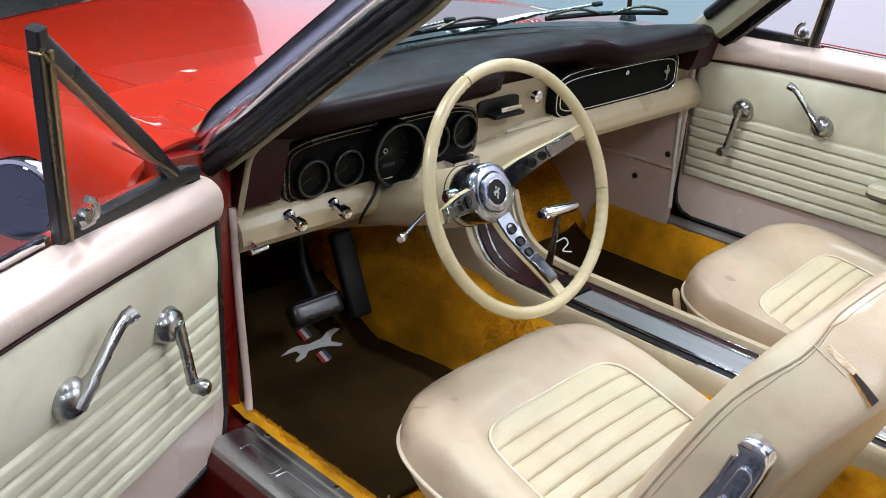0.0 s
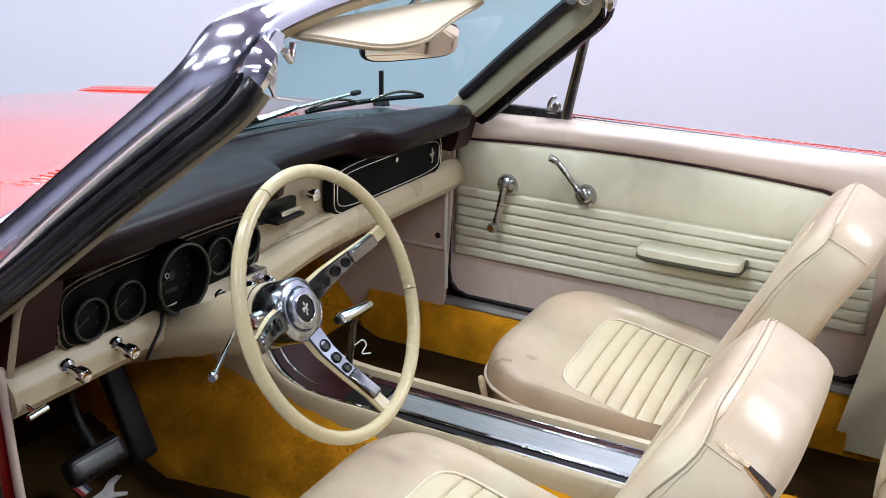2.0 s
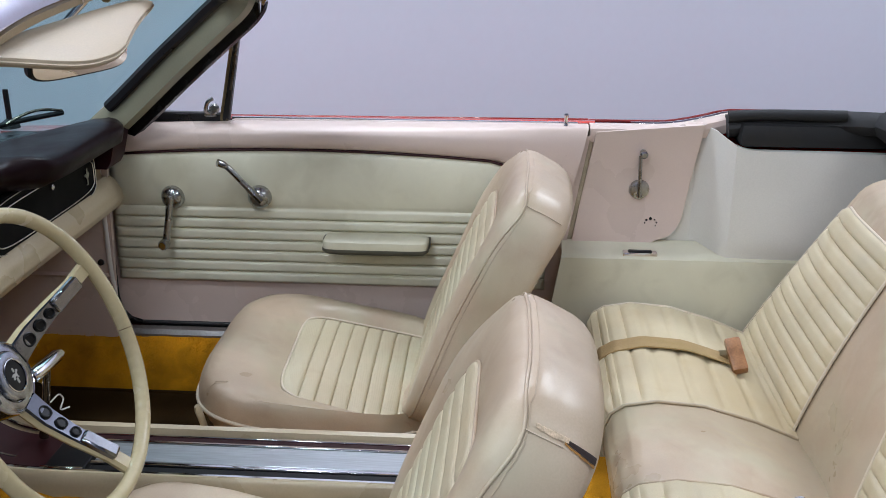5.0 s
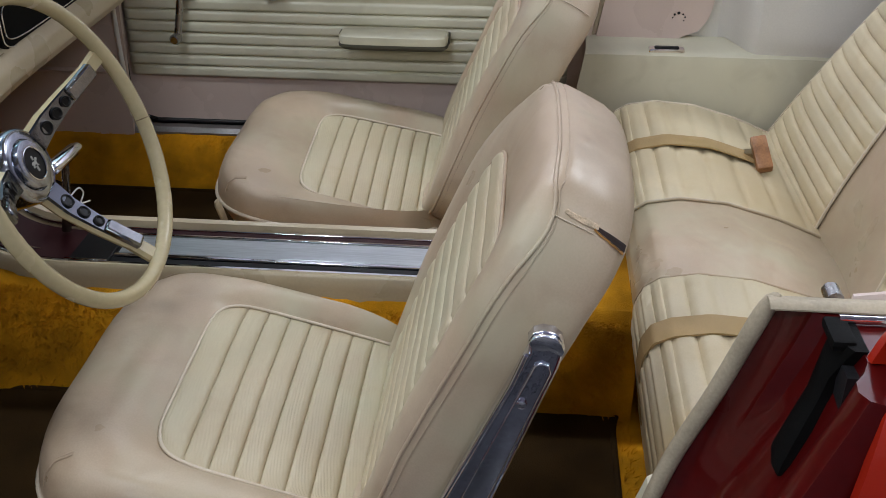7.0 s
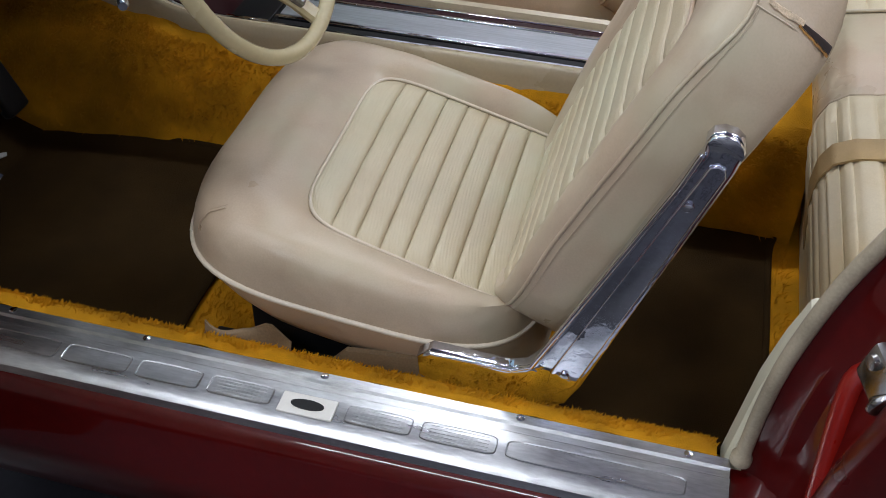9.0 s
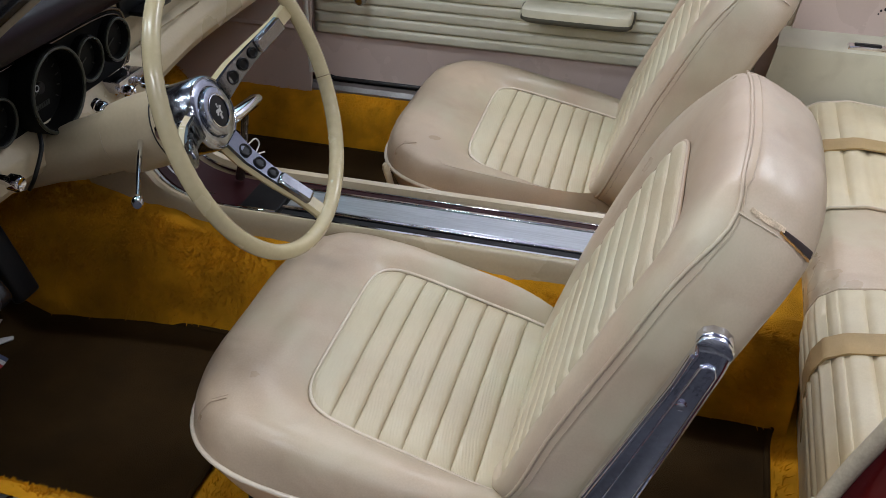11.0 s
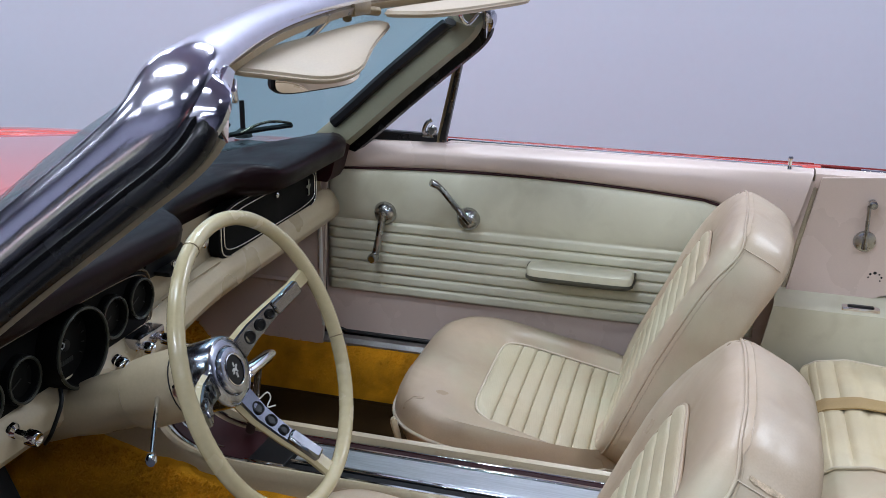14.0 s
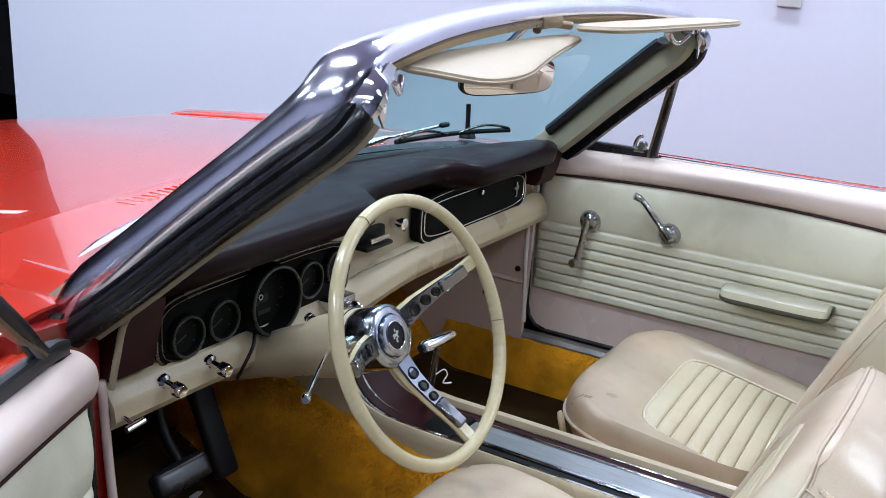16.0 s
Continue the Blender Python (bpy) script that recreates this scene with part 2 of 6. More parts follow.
BLUEBAR = mat("blue_enamel", (0.035, 0.05, 0.11), 0.5)
WOODEN = mat("orange_buckle_plastic", (0.33, 0.15, 0.06), 0.4, var=0.5, scale=40)
BELT = mat("tan_webbing", (0.40, 0.27, 0.12), 0.6, var=0.4, stain=(0.26, 0.18, 0.05), fine=900, bump=0.4)
DIAL = mat("dark_dial", (0.007, 0.007, 0.0065), 0.5, var=0.2, bump=0.0, spec=0.1)
GREY = mat("pale_dial_marks", (0.022, 0.023, 0.020), 0.5)
OLIVE = mat("olive_dial_ring", (0.042, 0.044, 0.031), 0.32, var=0.25, scale=30)
SMOKE = mat("dark_tarnished_chrome", (0.16, 0.13, 0.10), 0.25, metal=0.9, var=0.3, scale=20)
WINDSHIELD = glass("tinted_windshield", (0.52, 0.76, 0.76))
CLEAR = glass("clear_glass", (0.93, 0.96, 0.97))
# navy tint puts the door mirror's dark reflection into its colour
DARKMIRROR = mat("dark_reflection_mirror", (0.22, 0.23, 0.34), 0.02, metal=1.0, var=0.0, bump=0.0, rvar=0.0)
# warm dimmed tint puts the beige cabin reflection into the colour
MIRROR = mat("mirror_silver", (0.60, 0.58, 0.52), 0.015, metal=1.0, var=0.0, bump=0.0, rvar=0.0)
LAMPMAT = mat("white_lamp_housing", (0.75, 0.75, 0.75), 0.5)
ARMBASE = mat("dark_olive_plastic", (0.075, 0.072, 0.052), 0.45, var=0.15)
CLUSTER = mat("matt_black_crackle", (0.005, 0.005, 0.005), 0.6, var=0.3, fine=500, bump=0.2, spec=0.08)
DARKSHEET = mat("near_black_floor", (0.03, 0.03, 0.036), 0.30, var=0.4, scale=3, fine=60, bump=0.05)
GREENTRIM = mat("grey_green_pillar_vinyl", (0.30, 0.295, 0.21), 0.4, var=0.1)


# ---- mesh helpers ----
def finish(bm, sharp=38):
    bmesh.ops.recalc_face_normals(bm, faces=bm.faces[:])
    lim = radians(sharp)
    for f in bm.faces:
        f.smooth = True
    for e in bm.edges:
        if len(e.link_faces) == 2 and e.calc_face_angle(0) > lim:
            e.smooth = False


def part(name, bm, material, parent, label="", sharp=38):
    finish(bm, sharp)
    me = bpy.data.meshes.new(name)
    bm.to_mesh(me)
    bm.free()
    me.materials.append(material)
    ob = new(name, me)
    ob.parent = parent
    if label:
        tagged(ob, label)
    return ob


def thing(name, label, category, at=(0, 0, 0), group="", kind=""):
    ob = new(name)
    ob.location = at
    ob.empty_display_size = 0.1
    return tagged(ob, label, category, group, kind)


def V(*a):
    return Vector(a)


def loft(bm, rings, closed=True, cap=True):
    vs = [[bm.verts.new(p) for p in r] for r in rings]
    n = len(vs[0])
    for a, b in zip(vs, vs[1:]):
        for i in range(n if closed else n - 1):
            j = (i + 1) % n
            bm.faces.new((a[i], a[j], b[j], b[i]))
    if cap and closed:
        bm.faces.new(vs[0])
        bm.faces.new(vs[-1][::-1])
    return vs


def frames_along(pts, closed=False):
    pts = [Vector(p) for p in pts]
    n = len(pts)
    out = []
    up = None
    for i in range(n):
        a = pts[i - 1] if (i > 0 or closed) else pts[0]
        b = pts[(i + 1) % n] if (i < n - 1 or closed) else pts[-1]
        t = (b - a).normalized()
        if up is None:
            up = V(0, 0, 1) if abs(t.z) < 0.9 else V(0, 1, 0)
        s = t.cross(up).normalized()
        up = s.cross(t).normalized()
        out.append((pts[i], s, up))
    return out


def tube(bm, pts, r, seg=8, closed=False, flat=1.0):
    seg = 12 if seg >= 8 else 10 if seg >= 6 else seg
    fr = frames_along(pts, closed)
    rings = []
    for k, (p, s, u) in enumerate(fr):
        rr = r[k] if isinstance(r, (list, tuple)) else r
        rings.append([p + s * (rr * math.cos(2 * math.pi * i / seg)) + u * (rr * flat * math.sin(2 * math.pi * i / seg)) for i in range(seg)])
    if closed:
        rings.append(rings[0])
        vs = [[bm.verts.new(p) for p in r] for r in rings[:-1]]
        vs.append(vs[0])
        for a, b in zip(vs, vs[1:]):
            for i in range(seg):
                j = (i + 1) % seg
                bm.faces.new((a[i], a[j], b[j], b[i]))
    else:
        loft(bm, rings)


def rbox(bm, size, at=(0, 0, 0), bevel=0.004, seg=2, m=None):
    r = bmesh.ops.create_cube(bm, size=1)
    vs = r["verts"]
    bmesh.ops.scale(bm, vec=size, verts=vs)
    if bevel:
        es = list({e for v in vs for e in v.link_edges})
        g = bmesh.ops.bevel(bm, geom=es, offset=bevel, segments=seg, affect="EDGES", profile=0.6)
        vs = list({v for f in g["faces"] for v in f.verts} | {v for v in vs if v.is_valid})
    t = Matrix.Translation(at) if m is None else Matrix.Translation(at) @ m.to_4x4()
    bmesh.ops.transform(bm, matrix=t, verts=vs)
    return vs


def lathe(bm, profile, m=Matrix(), seg=28, cap=True):
    rings = [[m @ V(max(r, 1e-4) * math.cos(2 * math.pi * i / seg), max(r, 1e-4) * math.sin(2 * math.pi * i / seg), h) for i in range(seg)] for r, h in profile]
    return loft(bm, rings, True, cap)


def sheet(bm, f, nu, nv, thick=(0, 0, 0)):
    top = [[bm.verts.new(f(i / nu, j / nv)) for j in range(nv + 1)] for i in range(nu + 1)]
    for i in range(nu):
        for j in range(nv):
            bm.faces.new((top[i][j], top[i + 1][j], top[i + 1][j + 1], top[i][j + 1]))
    t = Vector(thick)
    if t.length:
        bot = [[bm.verts.new(v.co + t) for v in row] for row in top]
        for i in range(nu):
            for j in range(nv):
                bm.faces.new((bot[i][j], bot[i][j + 1], bot[i + 1][j + 1], bot[i + 1][j]))
        rim = [(i, 0) for i in range(nu)] + [(nu, j) for j in range(nv)] + [(i, nv) for i in range(nu, 0, -1)] + [(0, j) for j in range(nv, 0, -1)]
        for (a, b), (c, d) in zip(rim, rim[1:] + rim[:1]):
            bm.faces.new((top[a][b], bot[a][b], bot[c][d], top[c][d]))


def slab(bm, pts, depth, m=Matrix(), bevel=0.0, seg=2):
    """A flat outline in x, y, thickened along z, placed by m."""
    vs = [bm.verts.new((x, y, 0)) for x, y in pts]
    f = bm.faces.new(vs)
    g = bmesh.ops.extrude_face_region(bm, geom=[f])
    up = [v for v in g["geom"] if isinstance(v, bmesh.types.BMVert)]
    bmesh.ops.translate(bm, vec=(0, 0, depth), verts=up)
    allv = vs + up
    if bevel:
        es = [e for e in {e for v in up for e in v.link_edges} if all(w in up for w in e.verts)]
        g = bmesh.ops.bevel(bm, geom=es, offset=bevel, segments=seg, affect="EDGES", profile=0.6)
        allv = list({v for v in allv if v.is_valid} | {v for f in g["faces"] for v in f.verts})
    bmesh.ops.transform(bm, matrix=m, verts=allv)
    return allv


def outline(w, h, n, count=64, cx=0.0, cy=0.0):
    out = []
    for i in range(count):
        a = 2 * math.pi * i / count
        c, s = math.cos(a), math.sin(a)
        out.append((cx + w * math.copysign(abs(c) ** (2 / n), c), cy + h * math.copysign(abs(s) ** (2 / n), s)))
    return out


def lerp(a, b, t):
    return a + (b - a) * t


def curve(pts, n):
    """A smooth line through the points."""
    pts = [Vector(p) for p in pts]
    p = [pts[0] * 2 - pts[1]] + pts + [pts[-1] * 2 - pts[-2]]
    out = []
    for i in range(1, len(p) - 2):
        for k in range(n):
            t = k / n
            a, b, c, d = p[i - 1], p[i], p[i + 1], p[i + 2]
            out.append(0.5 * ((2 * b) + (c - a) * t + (2 * a - 5 * b + 4 * c - d) * t * t + (3 * b - a - 3 * c + d) * t ** 3))
    out.append(pts[-1])
    return out


def bend(prof, v):
    """A point at 0 to 1 along a smooth line through flat points."""
    n = len(prof) - 1
    k = max(0.0, min(1.0, v)) * n
    i = min(int(k), n - 1)
    t = k - i
    a, b, c, d = prof[max(i - 1, 0)], prof[i], prof[i + 1], prof[min(i + 2, n)]
    return tuple(0.5 * (2 * q + (r - p) * t + (2 * p - 5 * q + 4 * r - w) * t * t + (3 * q - p - 3 * r + w) * t ** 3) for p, q, r, w in zip(a, b, c, d))


YZX = Matrix(((0, 0, 1, 0), (1, 0, 0, 0), (0, 1, 0, 0), (0, 0, 0, 1)))  # outline x, y -> world y, z; thickness -> x
XZY = Matrix(((1, 0, 0, 0), (0, 0, 1, 0), (0, 1, 0, 0), (0, 0, 0, 1)))  # outline x, y -> world x, z; thickness -> y


# ---- the hall ----
def hall():
    bm = bmesh.new()
    rbox(bm, (30, 30, 0.2), (0, 0, -0.1), 0)
    tagged(part("floor", bm, CONCRETE, None), "grey sealed concrete hall floor with a dull shine", "floor", kind="structure")
    # added dark sheet under the car keeps low chrome reflections dark
    bm = bmesh.new()
    rbox(bm, (4.0, 5.2, 0.004), (-0.75, -0.6, 0.002), 0)
    tagged(part("dark_floor_sheet", bm, DARKSHEET, None), "dark floor sheet added under the convertible to darken its chrome reflections", "floor", kind="structure")
    bm = bmesh.new()
    a, b = V(1.436, 3.612, 0), V(2.6, -5.6, 0)
    d = (b - a).normalized()
    n = V(-d.y, d.x, 0)
    ring = [a, b, b + n * 0.15, a + n * 0.15]
    loft(bm, [[p + V(0, 0, z) for p in ring] for z in (0, 3.6)])
    tagged(part("wall_east", bm, WALLMAT, None), "plain white booth wall with a faint lavender tint", "wall", kind="structure")
    bm = bmesh.new()
    p = a.lerp(b, 0.366) - n * 0.008 + V(0, 0, 1.274)
    rbox(bm, (0.012, 0.075, 0.11), p, 0.003, 2, Matrix.Rotation(math.atan2(-d.x, d.y), 3, "Z"))
    tagged(part("wall_plate", bm, LAMPMAT, None), "small white blank plate on the booth wall", "wall plate")
    for name, size, at, m, text in (
        ("wall_north", (30, 0.2, 3.6), (0, 13, 1.8), DARKWALL, "far wall of the hall, near black to carry its shade"),
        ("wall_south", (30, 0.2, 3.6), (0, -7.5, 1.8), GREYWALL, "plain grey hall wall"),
        ("wall_west", (0.2, 30, 3.6), (-6.4, 0, 1.8), PALEWALL, "unseen pale lavender wall, set near for fill and chrome reflections"),
        ("wall_far_east", (0.2, 30, 3.6), (11, 0, 1.8), DARKWALL, "hall wall behind the booth, near black to carry its shade"),
    ):
        bm = bmesh.new()
        rbox(bm, size, at, 0)
        tagged(part(name, bm, m, None), text, "wall", kind="structure")
    bm = bmesh.new()
    rbox(bm, (30, 30, 0.15), (0, 0, 3.68), 0)
    tagged(part("ceiling", bm, CEIL, None), "unseen hall ceiling, tinted blue for the chrome's reflections", "ceiling", kind="structure")
    for lx, ly, _ in LAMPS:
        lamp = thing("ceiling_light", "long white tube light fixture under the ceiling", "ceiling light", (lx, ly, 3.36), "ceiling lights")
        lamp.rotation_euler = (0, 0, radians(6))
        bm = bmesh.new()
        rbox(bm, (0.22, 1.4, 0.06), (0, 0, 0.06), 0.01)
        part("housing", bm, LAMPMAT, lamp)
        for s in (-0.5, 0.5):
            bm = bmesh.new()
            tube(bm, [(0, s, 0.08), (0, s, 0.25)], 0.008, 6)
            part("hanger", bm, LAMPMAT, lamp)


hall()

# ---- the convertible: shell ----
TRIMGREY = mat("dull_beige_trim", (0.42, 0.355, 0.255), 0.5, var=0.3, scale=22, fine=300, bump=0.2, dist=0.001)
car = thing("convertible_car", "orange-red sixties convertible with its top folded and the driver door open", "car")


def edge_y(z):
    """Where the driver's latch pillar edge lies at a height."""
    rows = ((0.36, -0.523), (0.52, -0.530), (0.58, -0.538), (0.68, -0.561), (0.77, -0.594), (0.85, -0.621), (0.95, -0.650))
    for (a, p), (b, q) in zip(rows, rows[1:]):
        if z <= b:
            break
    return lerp(p, q, (z - a) / (b - a))


def fall(y):
    """How far the hood and fenders have dropped towards the nose."""
    return 0.095 * max(0, (y - 0.535) / 1.395) ** 1.4


def shell():
    # hood with a raised spine
    def hood(u, v):
        x = lerp(-0.63, 0.63, u)
        y = lerp(0.80, 1.92 - 0.12 * (x / 0.63) ** 2, v)
        z = 0.933 - fall(y) - 0.031 * (x / 0.63) ** 2 + 0.012 * math.exp(-(x / 0.22) ** 2) * (0.3 + v)
        if v > 0.94:
            z -= 0.035 * ((v - 0.94) / 0.06) ** 2
        return V(x, y, z)
    bm = bmesh.new()
    sheet(bm, hood, 28, 24, (0, 0, -0.02))
    part("hood", bm, PAINT, car, "glossy orange-red hood")
    # cowl panel with louvres
    def cowl(u, v):
        x = lerp(-0.72, 0.72, u)
        k = abs(x) / 0.72
        return V(x, lerp(0.797, 0.70 - 0.17 * k ** 2, v), 0.931 - 0.040 * k * k - 0.004 * v)
    bm = bmesh.new()
    sheet(bm, cowl, 28, 5, (0, 0, -0.02))
    # added black sheet darkens the rear of the cowl behind the glass
    bm_dark = bmesh.new()
    sheet(bm_dark, lambda u, v: cowl(0.33 + 0.60 * u, 0.62 + 0.36 * v) + V(0, 0, 0.004), 28, 3, (0, 0, -0.003))
    part("cowl_dark_sheet", bm_dark, RUBBER, car, "black sheet added over the cowl to darken it along the windshield base")
    cw = part("cowl_panel", bm, PAINT, car, "orange-red cowl panel with louvred air vents")
    for s in (-1, 1):
        for k in range(15):
            bm = bmesh.new()
            x = s * (0.125 + 0.0178 * k)
            rbox(bm, (0.007, 0.040, 0.006), (x, 0.752, 0.9285 - 0.040 * (x / 0.72) ** 2), 0.003, 1, Matrix.Rotation(radians(-14 * s), 3, "Z"))
            part("louvre", bm, PAINT, cw)
    # fenders
    for s in (-1, 1):
        def fend(u, v):
            y = lerp(0.502, 1.81, u)
            b = max(0, min(1, (y - 0.95) / 0.5))
            b = 0.017 * b * b * (3 - 2 * b)
            prof = [(0.633, 0.902), (0.690, 0.894), (0.716, 0.893 + b * 0.8), (0.750, 0.890 + b), (0.795, 0.876 + b * 0.7), (0.83, 0.842), (0.850, 0.77), (0.855, 0.66), (0.845, 0.50), (0.82, 0.33)]
            x, z = bend(prof, v)
            drop = fall(y) * max(0, (z - 0.33) / 0.57)
            x -= 0.03 * u ** 2
            if u > 0.93:
                x -= 0.05 * ((u - 0.93) / 0.07) ** 2
                drop += 0.03 * ((u - 0.93) / 0.07) ** 2
            if z < 0.62 and abs(y - 1.42) < 0.36:
                z = max(z, 0.30 + math.sqrt(max(0, 0.36 ** 2 - (y - 1.42) ** 2)))
            return V(s * x, y, z - drop)
        bm = bmesh.new()
        sheet(bm, fend, 44, 45, (s * -0.012, 0, -0.004))
        part("front_fender", bm, PAINT, car)
        if s < 0:
            bm = bmesh.new()
            rim = [fend(0, k / 24) for k in range(20)]
            slab(bm, [(p.x, p.z - 0.003) for p in rim] + [(s * 0.70, 0.45), (s * 0.652, 0.50), (s * 0.640, 0.895)], 0.006, Matrix.Translation((0, 0.507, 0)) @ XZY)
            part("fender_flange", bm, POST, car, "fender flange in body red darkened for shade")
        # scalloped door-side and rear quarter
        def quarter(u, v):
            y = lerp(-0.60, -2.05, u)
            prof = [(0.780, 0.875), (0.782, 0.902), (0.792, 0.910), (0.815, 0.900), (0.840, 0.85), (0.85, 0.74), (0.85, 0.6), (0.84, 0.45), (0.82, 0.33)]
            x, z = bend(prof, v)
            kick = 0.03 * max(0, min(1, (-y - 0.72) / 0.15)) * max(0, (z - 0.5) / 0.4)
            y2 = y + ((edge_y(z) - 0.058 - 0.030 * max(0, min(1, (0.86 - z) / 0.14)) + 0.57) if s < 0 else (0.065 - 0.17 * (z - 0.41))) * max(0, 1 - u / 0.12)
            if z < 0.62 and abs(y + 1.32) < 0.36:
                z = max(z, 0.30 + math.sqrt(max(0, 0.36 ** 2 - (y + 1.32) ** 2)))
            return V(s * x, y2 + 0.03, z + kick - (0.018 if s > 0 and z > 0.6 else 0))
        bm = bmesh.new()
        sheet(bm, quarter, 40, 42, (s * -0.012, 0, -0.004))
        part("rear_quarter", bm, PAINT, car)
        # rocker under the door
        bm = bmesh.new()
        prof = [(0.69, 0.40), (0.772, 0.40), (0.784, 0.392), (0.792, 0.375), (0.800, 0.34), (0.812, 0.32), (0.815, 0.28), (0.79, 0.21), (0.69, 0.20)]
        loft(bm, [[V(s * x, y, z) for x, z in prof] for y in (0.56, -0.62)])
        part("rocker", bm, JAMB, car, "rocker panel in body red darkened for shade")
        # sill plate: ribs and pressed ovals
        bm = bmesh.new()
        prof = [(0.684, 0.400), (0.684, 0.408), (0.688, 0.413), (0.700, 0.413), (0.703, 0.410), (0.712, 0.410), (0.715, 0.413), (0.762, 0.412), (0.772, 0.407), (0.775, 0.398)]
        loft(bm, [[V(s * x, y, z) for x, z in prof] for y in (0.41, -0.515)])
        sp = part("sill_plate", bm, SCUFF, car, "scuffed aluminium sill plate with pressed ovals")
        if s > 0:
            bm = bmesh.new()
            loft(bm, [[V(x, y, z) for x, z in ((0.668, 0.372), (0.664, 0.410), (0.672, 0.420), (0.690, 0.421), (0.690, 0.372))] for y in (0.56, -0.51)])
            part("sill_moulding", bm, DULLSILL, sp, "dull metal inner sill moulding")
        bm = bmesh.new()
        rbox(bm, (0.030, 0.066, 0.003), (s * 0.741, -0.0465, 0.4135), 0.001, 1)
        part("badge_plate", bm, WELL, sp)
        bm = bmesh.new()
        slab(bm, outline(0.007, 0.020, 2, 20), 0.002, Matrix.Translation((s * 0.741, -0.0465, 0.4145)))
        part("badge_oval", bm, BLACK, sp)
        for k, (ya, yb) in enumerate(((0.36, 0.272), (0.262, 0.178), (0.166, 0.087), (0.075, -0.002), (-0.092, -0.168), (-0.180, -0.265), (-0.277, -0.47))):
            bm = bmesh.new()
            tube(bm, [V(s * 0.738 + a, (ya + yb) / 2 + b, 0.4130) for a, b in outline(0.013, (ya - yb) / 2, 7, 36)], 0.0010, 5, True)
            if k in (3, 4, 5):
                for j in range(5):
                    tube(bm, [V(s * (0.729 + 0.0045 * j), yy, 0.4124) for yy in (ya - 0.008, yb + 0.008)], 0.0009, 4)
            part("pressed_oval", bm, SCUFF, sp)
        for y in (0.36, 0.178, -0.05, -0.283, -0.47):
            bm = bmesh.new()
            lathe(bm, [(0.0055, 0), (0.005, 0.002), (0.002, 0.003)], Matrix.Translation((s * 0.693, y, 0.412)), 10)
            part("screw", bm, CHROME, sp)
        # hinge post
        bm = bmesh.new()
        loft(bm, [[V(s * x, y, z) for x, y in (((0.664, 0.512), (0.670, 0.474), (0.79, 0.480), (0.80, 0.50), (0.80, 0.60), (0.664, 0.60)) if s < 0 else ((0.71, 0.53), (0.80, 0.53), (0.80, 0.60), (0.71, 0.60)))] for z in (0.34, 0.60, 0.875)])
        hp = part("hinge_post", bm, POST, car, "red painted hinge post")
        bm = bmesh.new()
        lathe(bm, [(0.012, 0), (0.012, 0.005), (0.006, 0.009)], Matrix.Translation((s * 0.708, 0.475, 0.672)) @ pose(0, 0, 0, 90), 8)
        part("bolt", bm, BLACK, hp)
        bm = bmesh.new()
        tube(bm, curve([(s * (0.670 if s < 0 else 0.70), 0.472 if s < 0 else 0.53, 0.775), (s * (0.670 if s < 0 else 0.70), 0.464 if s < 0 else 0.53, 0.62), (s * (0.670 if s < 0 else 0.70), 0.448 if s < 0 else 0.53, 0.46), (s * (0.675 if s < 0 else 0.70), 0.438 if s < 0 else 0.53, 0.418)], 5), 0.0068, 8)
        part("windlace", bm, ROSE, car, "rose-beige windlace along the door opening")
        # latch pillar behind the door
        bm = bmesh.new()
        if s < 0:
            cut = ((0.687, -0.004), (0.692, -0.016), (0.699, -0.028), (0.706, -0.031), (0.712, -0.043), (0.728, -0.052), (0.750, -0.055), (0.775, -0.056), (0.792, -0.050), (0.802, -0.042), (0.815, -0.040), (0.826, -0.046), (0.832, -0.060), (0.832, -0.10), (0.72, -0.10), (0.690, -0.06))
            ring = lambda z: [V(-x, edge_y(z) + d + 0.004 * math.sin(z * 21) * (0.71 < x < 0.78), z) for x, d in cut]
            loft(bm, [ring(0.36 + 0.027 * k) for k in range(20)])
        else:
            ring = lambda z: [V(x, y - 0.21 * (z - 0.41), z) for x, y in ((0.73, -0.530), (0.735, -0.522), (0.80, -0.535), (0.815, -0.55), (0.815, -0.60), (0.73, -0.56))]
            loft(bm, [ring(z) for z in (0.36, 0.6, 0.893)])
        lp = part("latch_pillar", bm, JAMB, car, "latch pillar in body red darkened for shade, with black rubber seal")
        bm = bmesh.new()
        if s < 0:
            sec = lambda z, a, b, h: [V(-x, edge_y(z) + d, z) for x, d in ((a, -0.060), (a, -0.048 + h * 0.5), (a + 0.006, -0.046 + h), (b - 0.006, -0.047 + h), (b, -0.050 + h * 0.5), (b, -0.060))]
            loft(bm, [sec(0.745, 0.752, 0.770, -0.004), sec(0.757, 0.740, 0.770, 0.001), sec(0.79, 0.737, 0.764, 0.002), sec(0.815, 0.732, 0.757, -0.002), sec(0.84, 0.726, 0.754, 0.002), sec(0.858, 0.722, 0.760, 0.003), sec(0.876, 0.716, 0.766, 0.002)])
        else:
            tube(bm, curve([(0.765, -0.628, 0.885), (0.765, -0.614, 0.82), (0.760, -0.586, 0.70), (0.755, -0.572, 0.645)], 5), [0.017] * 8 + [0.02] * 6 + [0.006] * 2, 8)
        if s < 0:
            # added black block fills in the dark of the recess under the cap
            rbox(bm, (0.040, 0.020, 0.010), (-0.738, -0.672, 0.874), 0.004)
        part("door_seal", bm, CLUSTER, lp)
        bm = bmesh.new()
        sy = -0.604 if s < 0 else -0.575
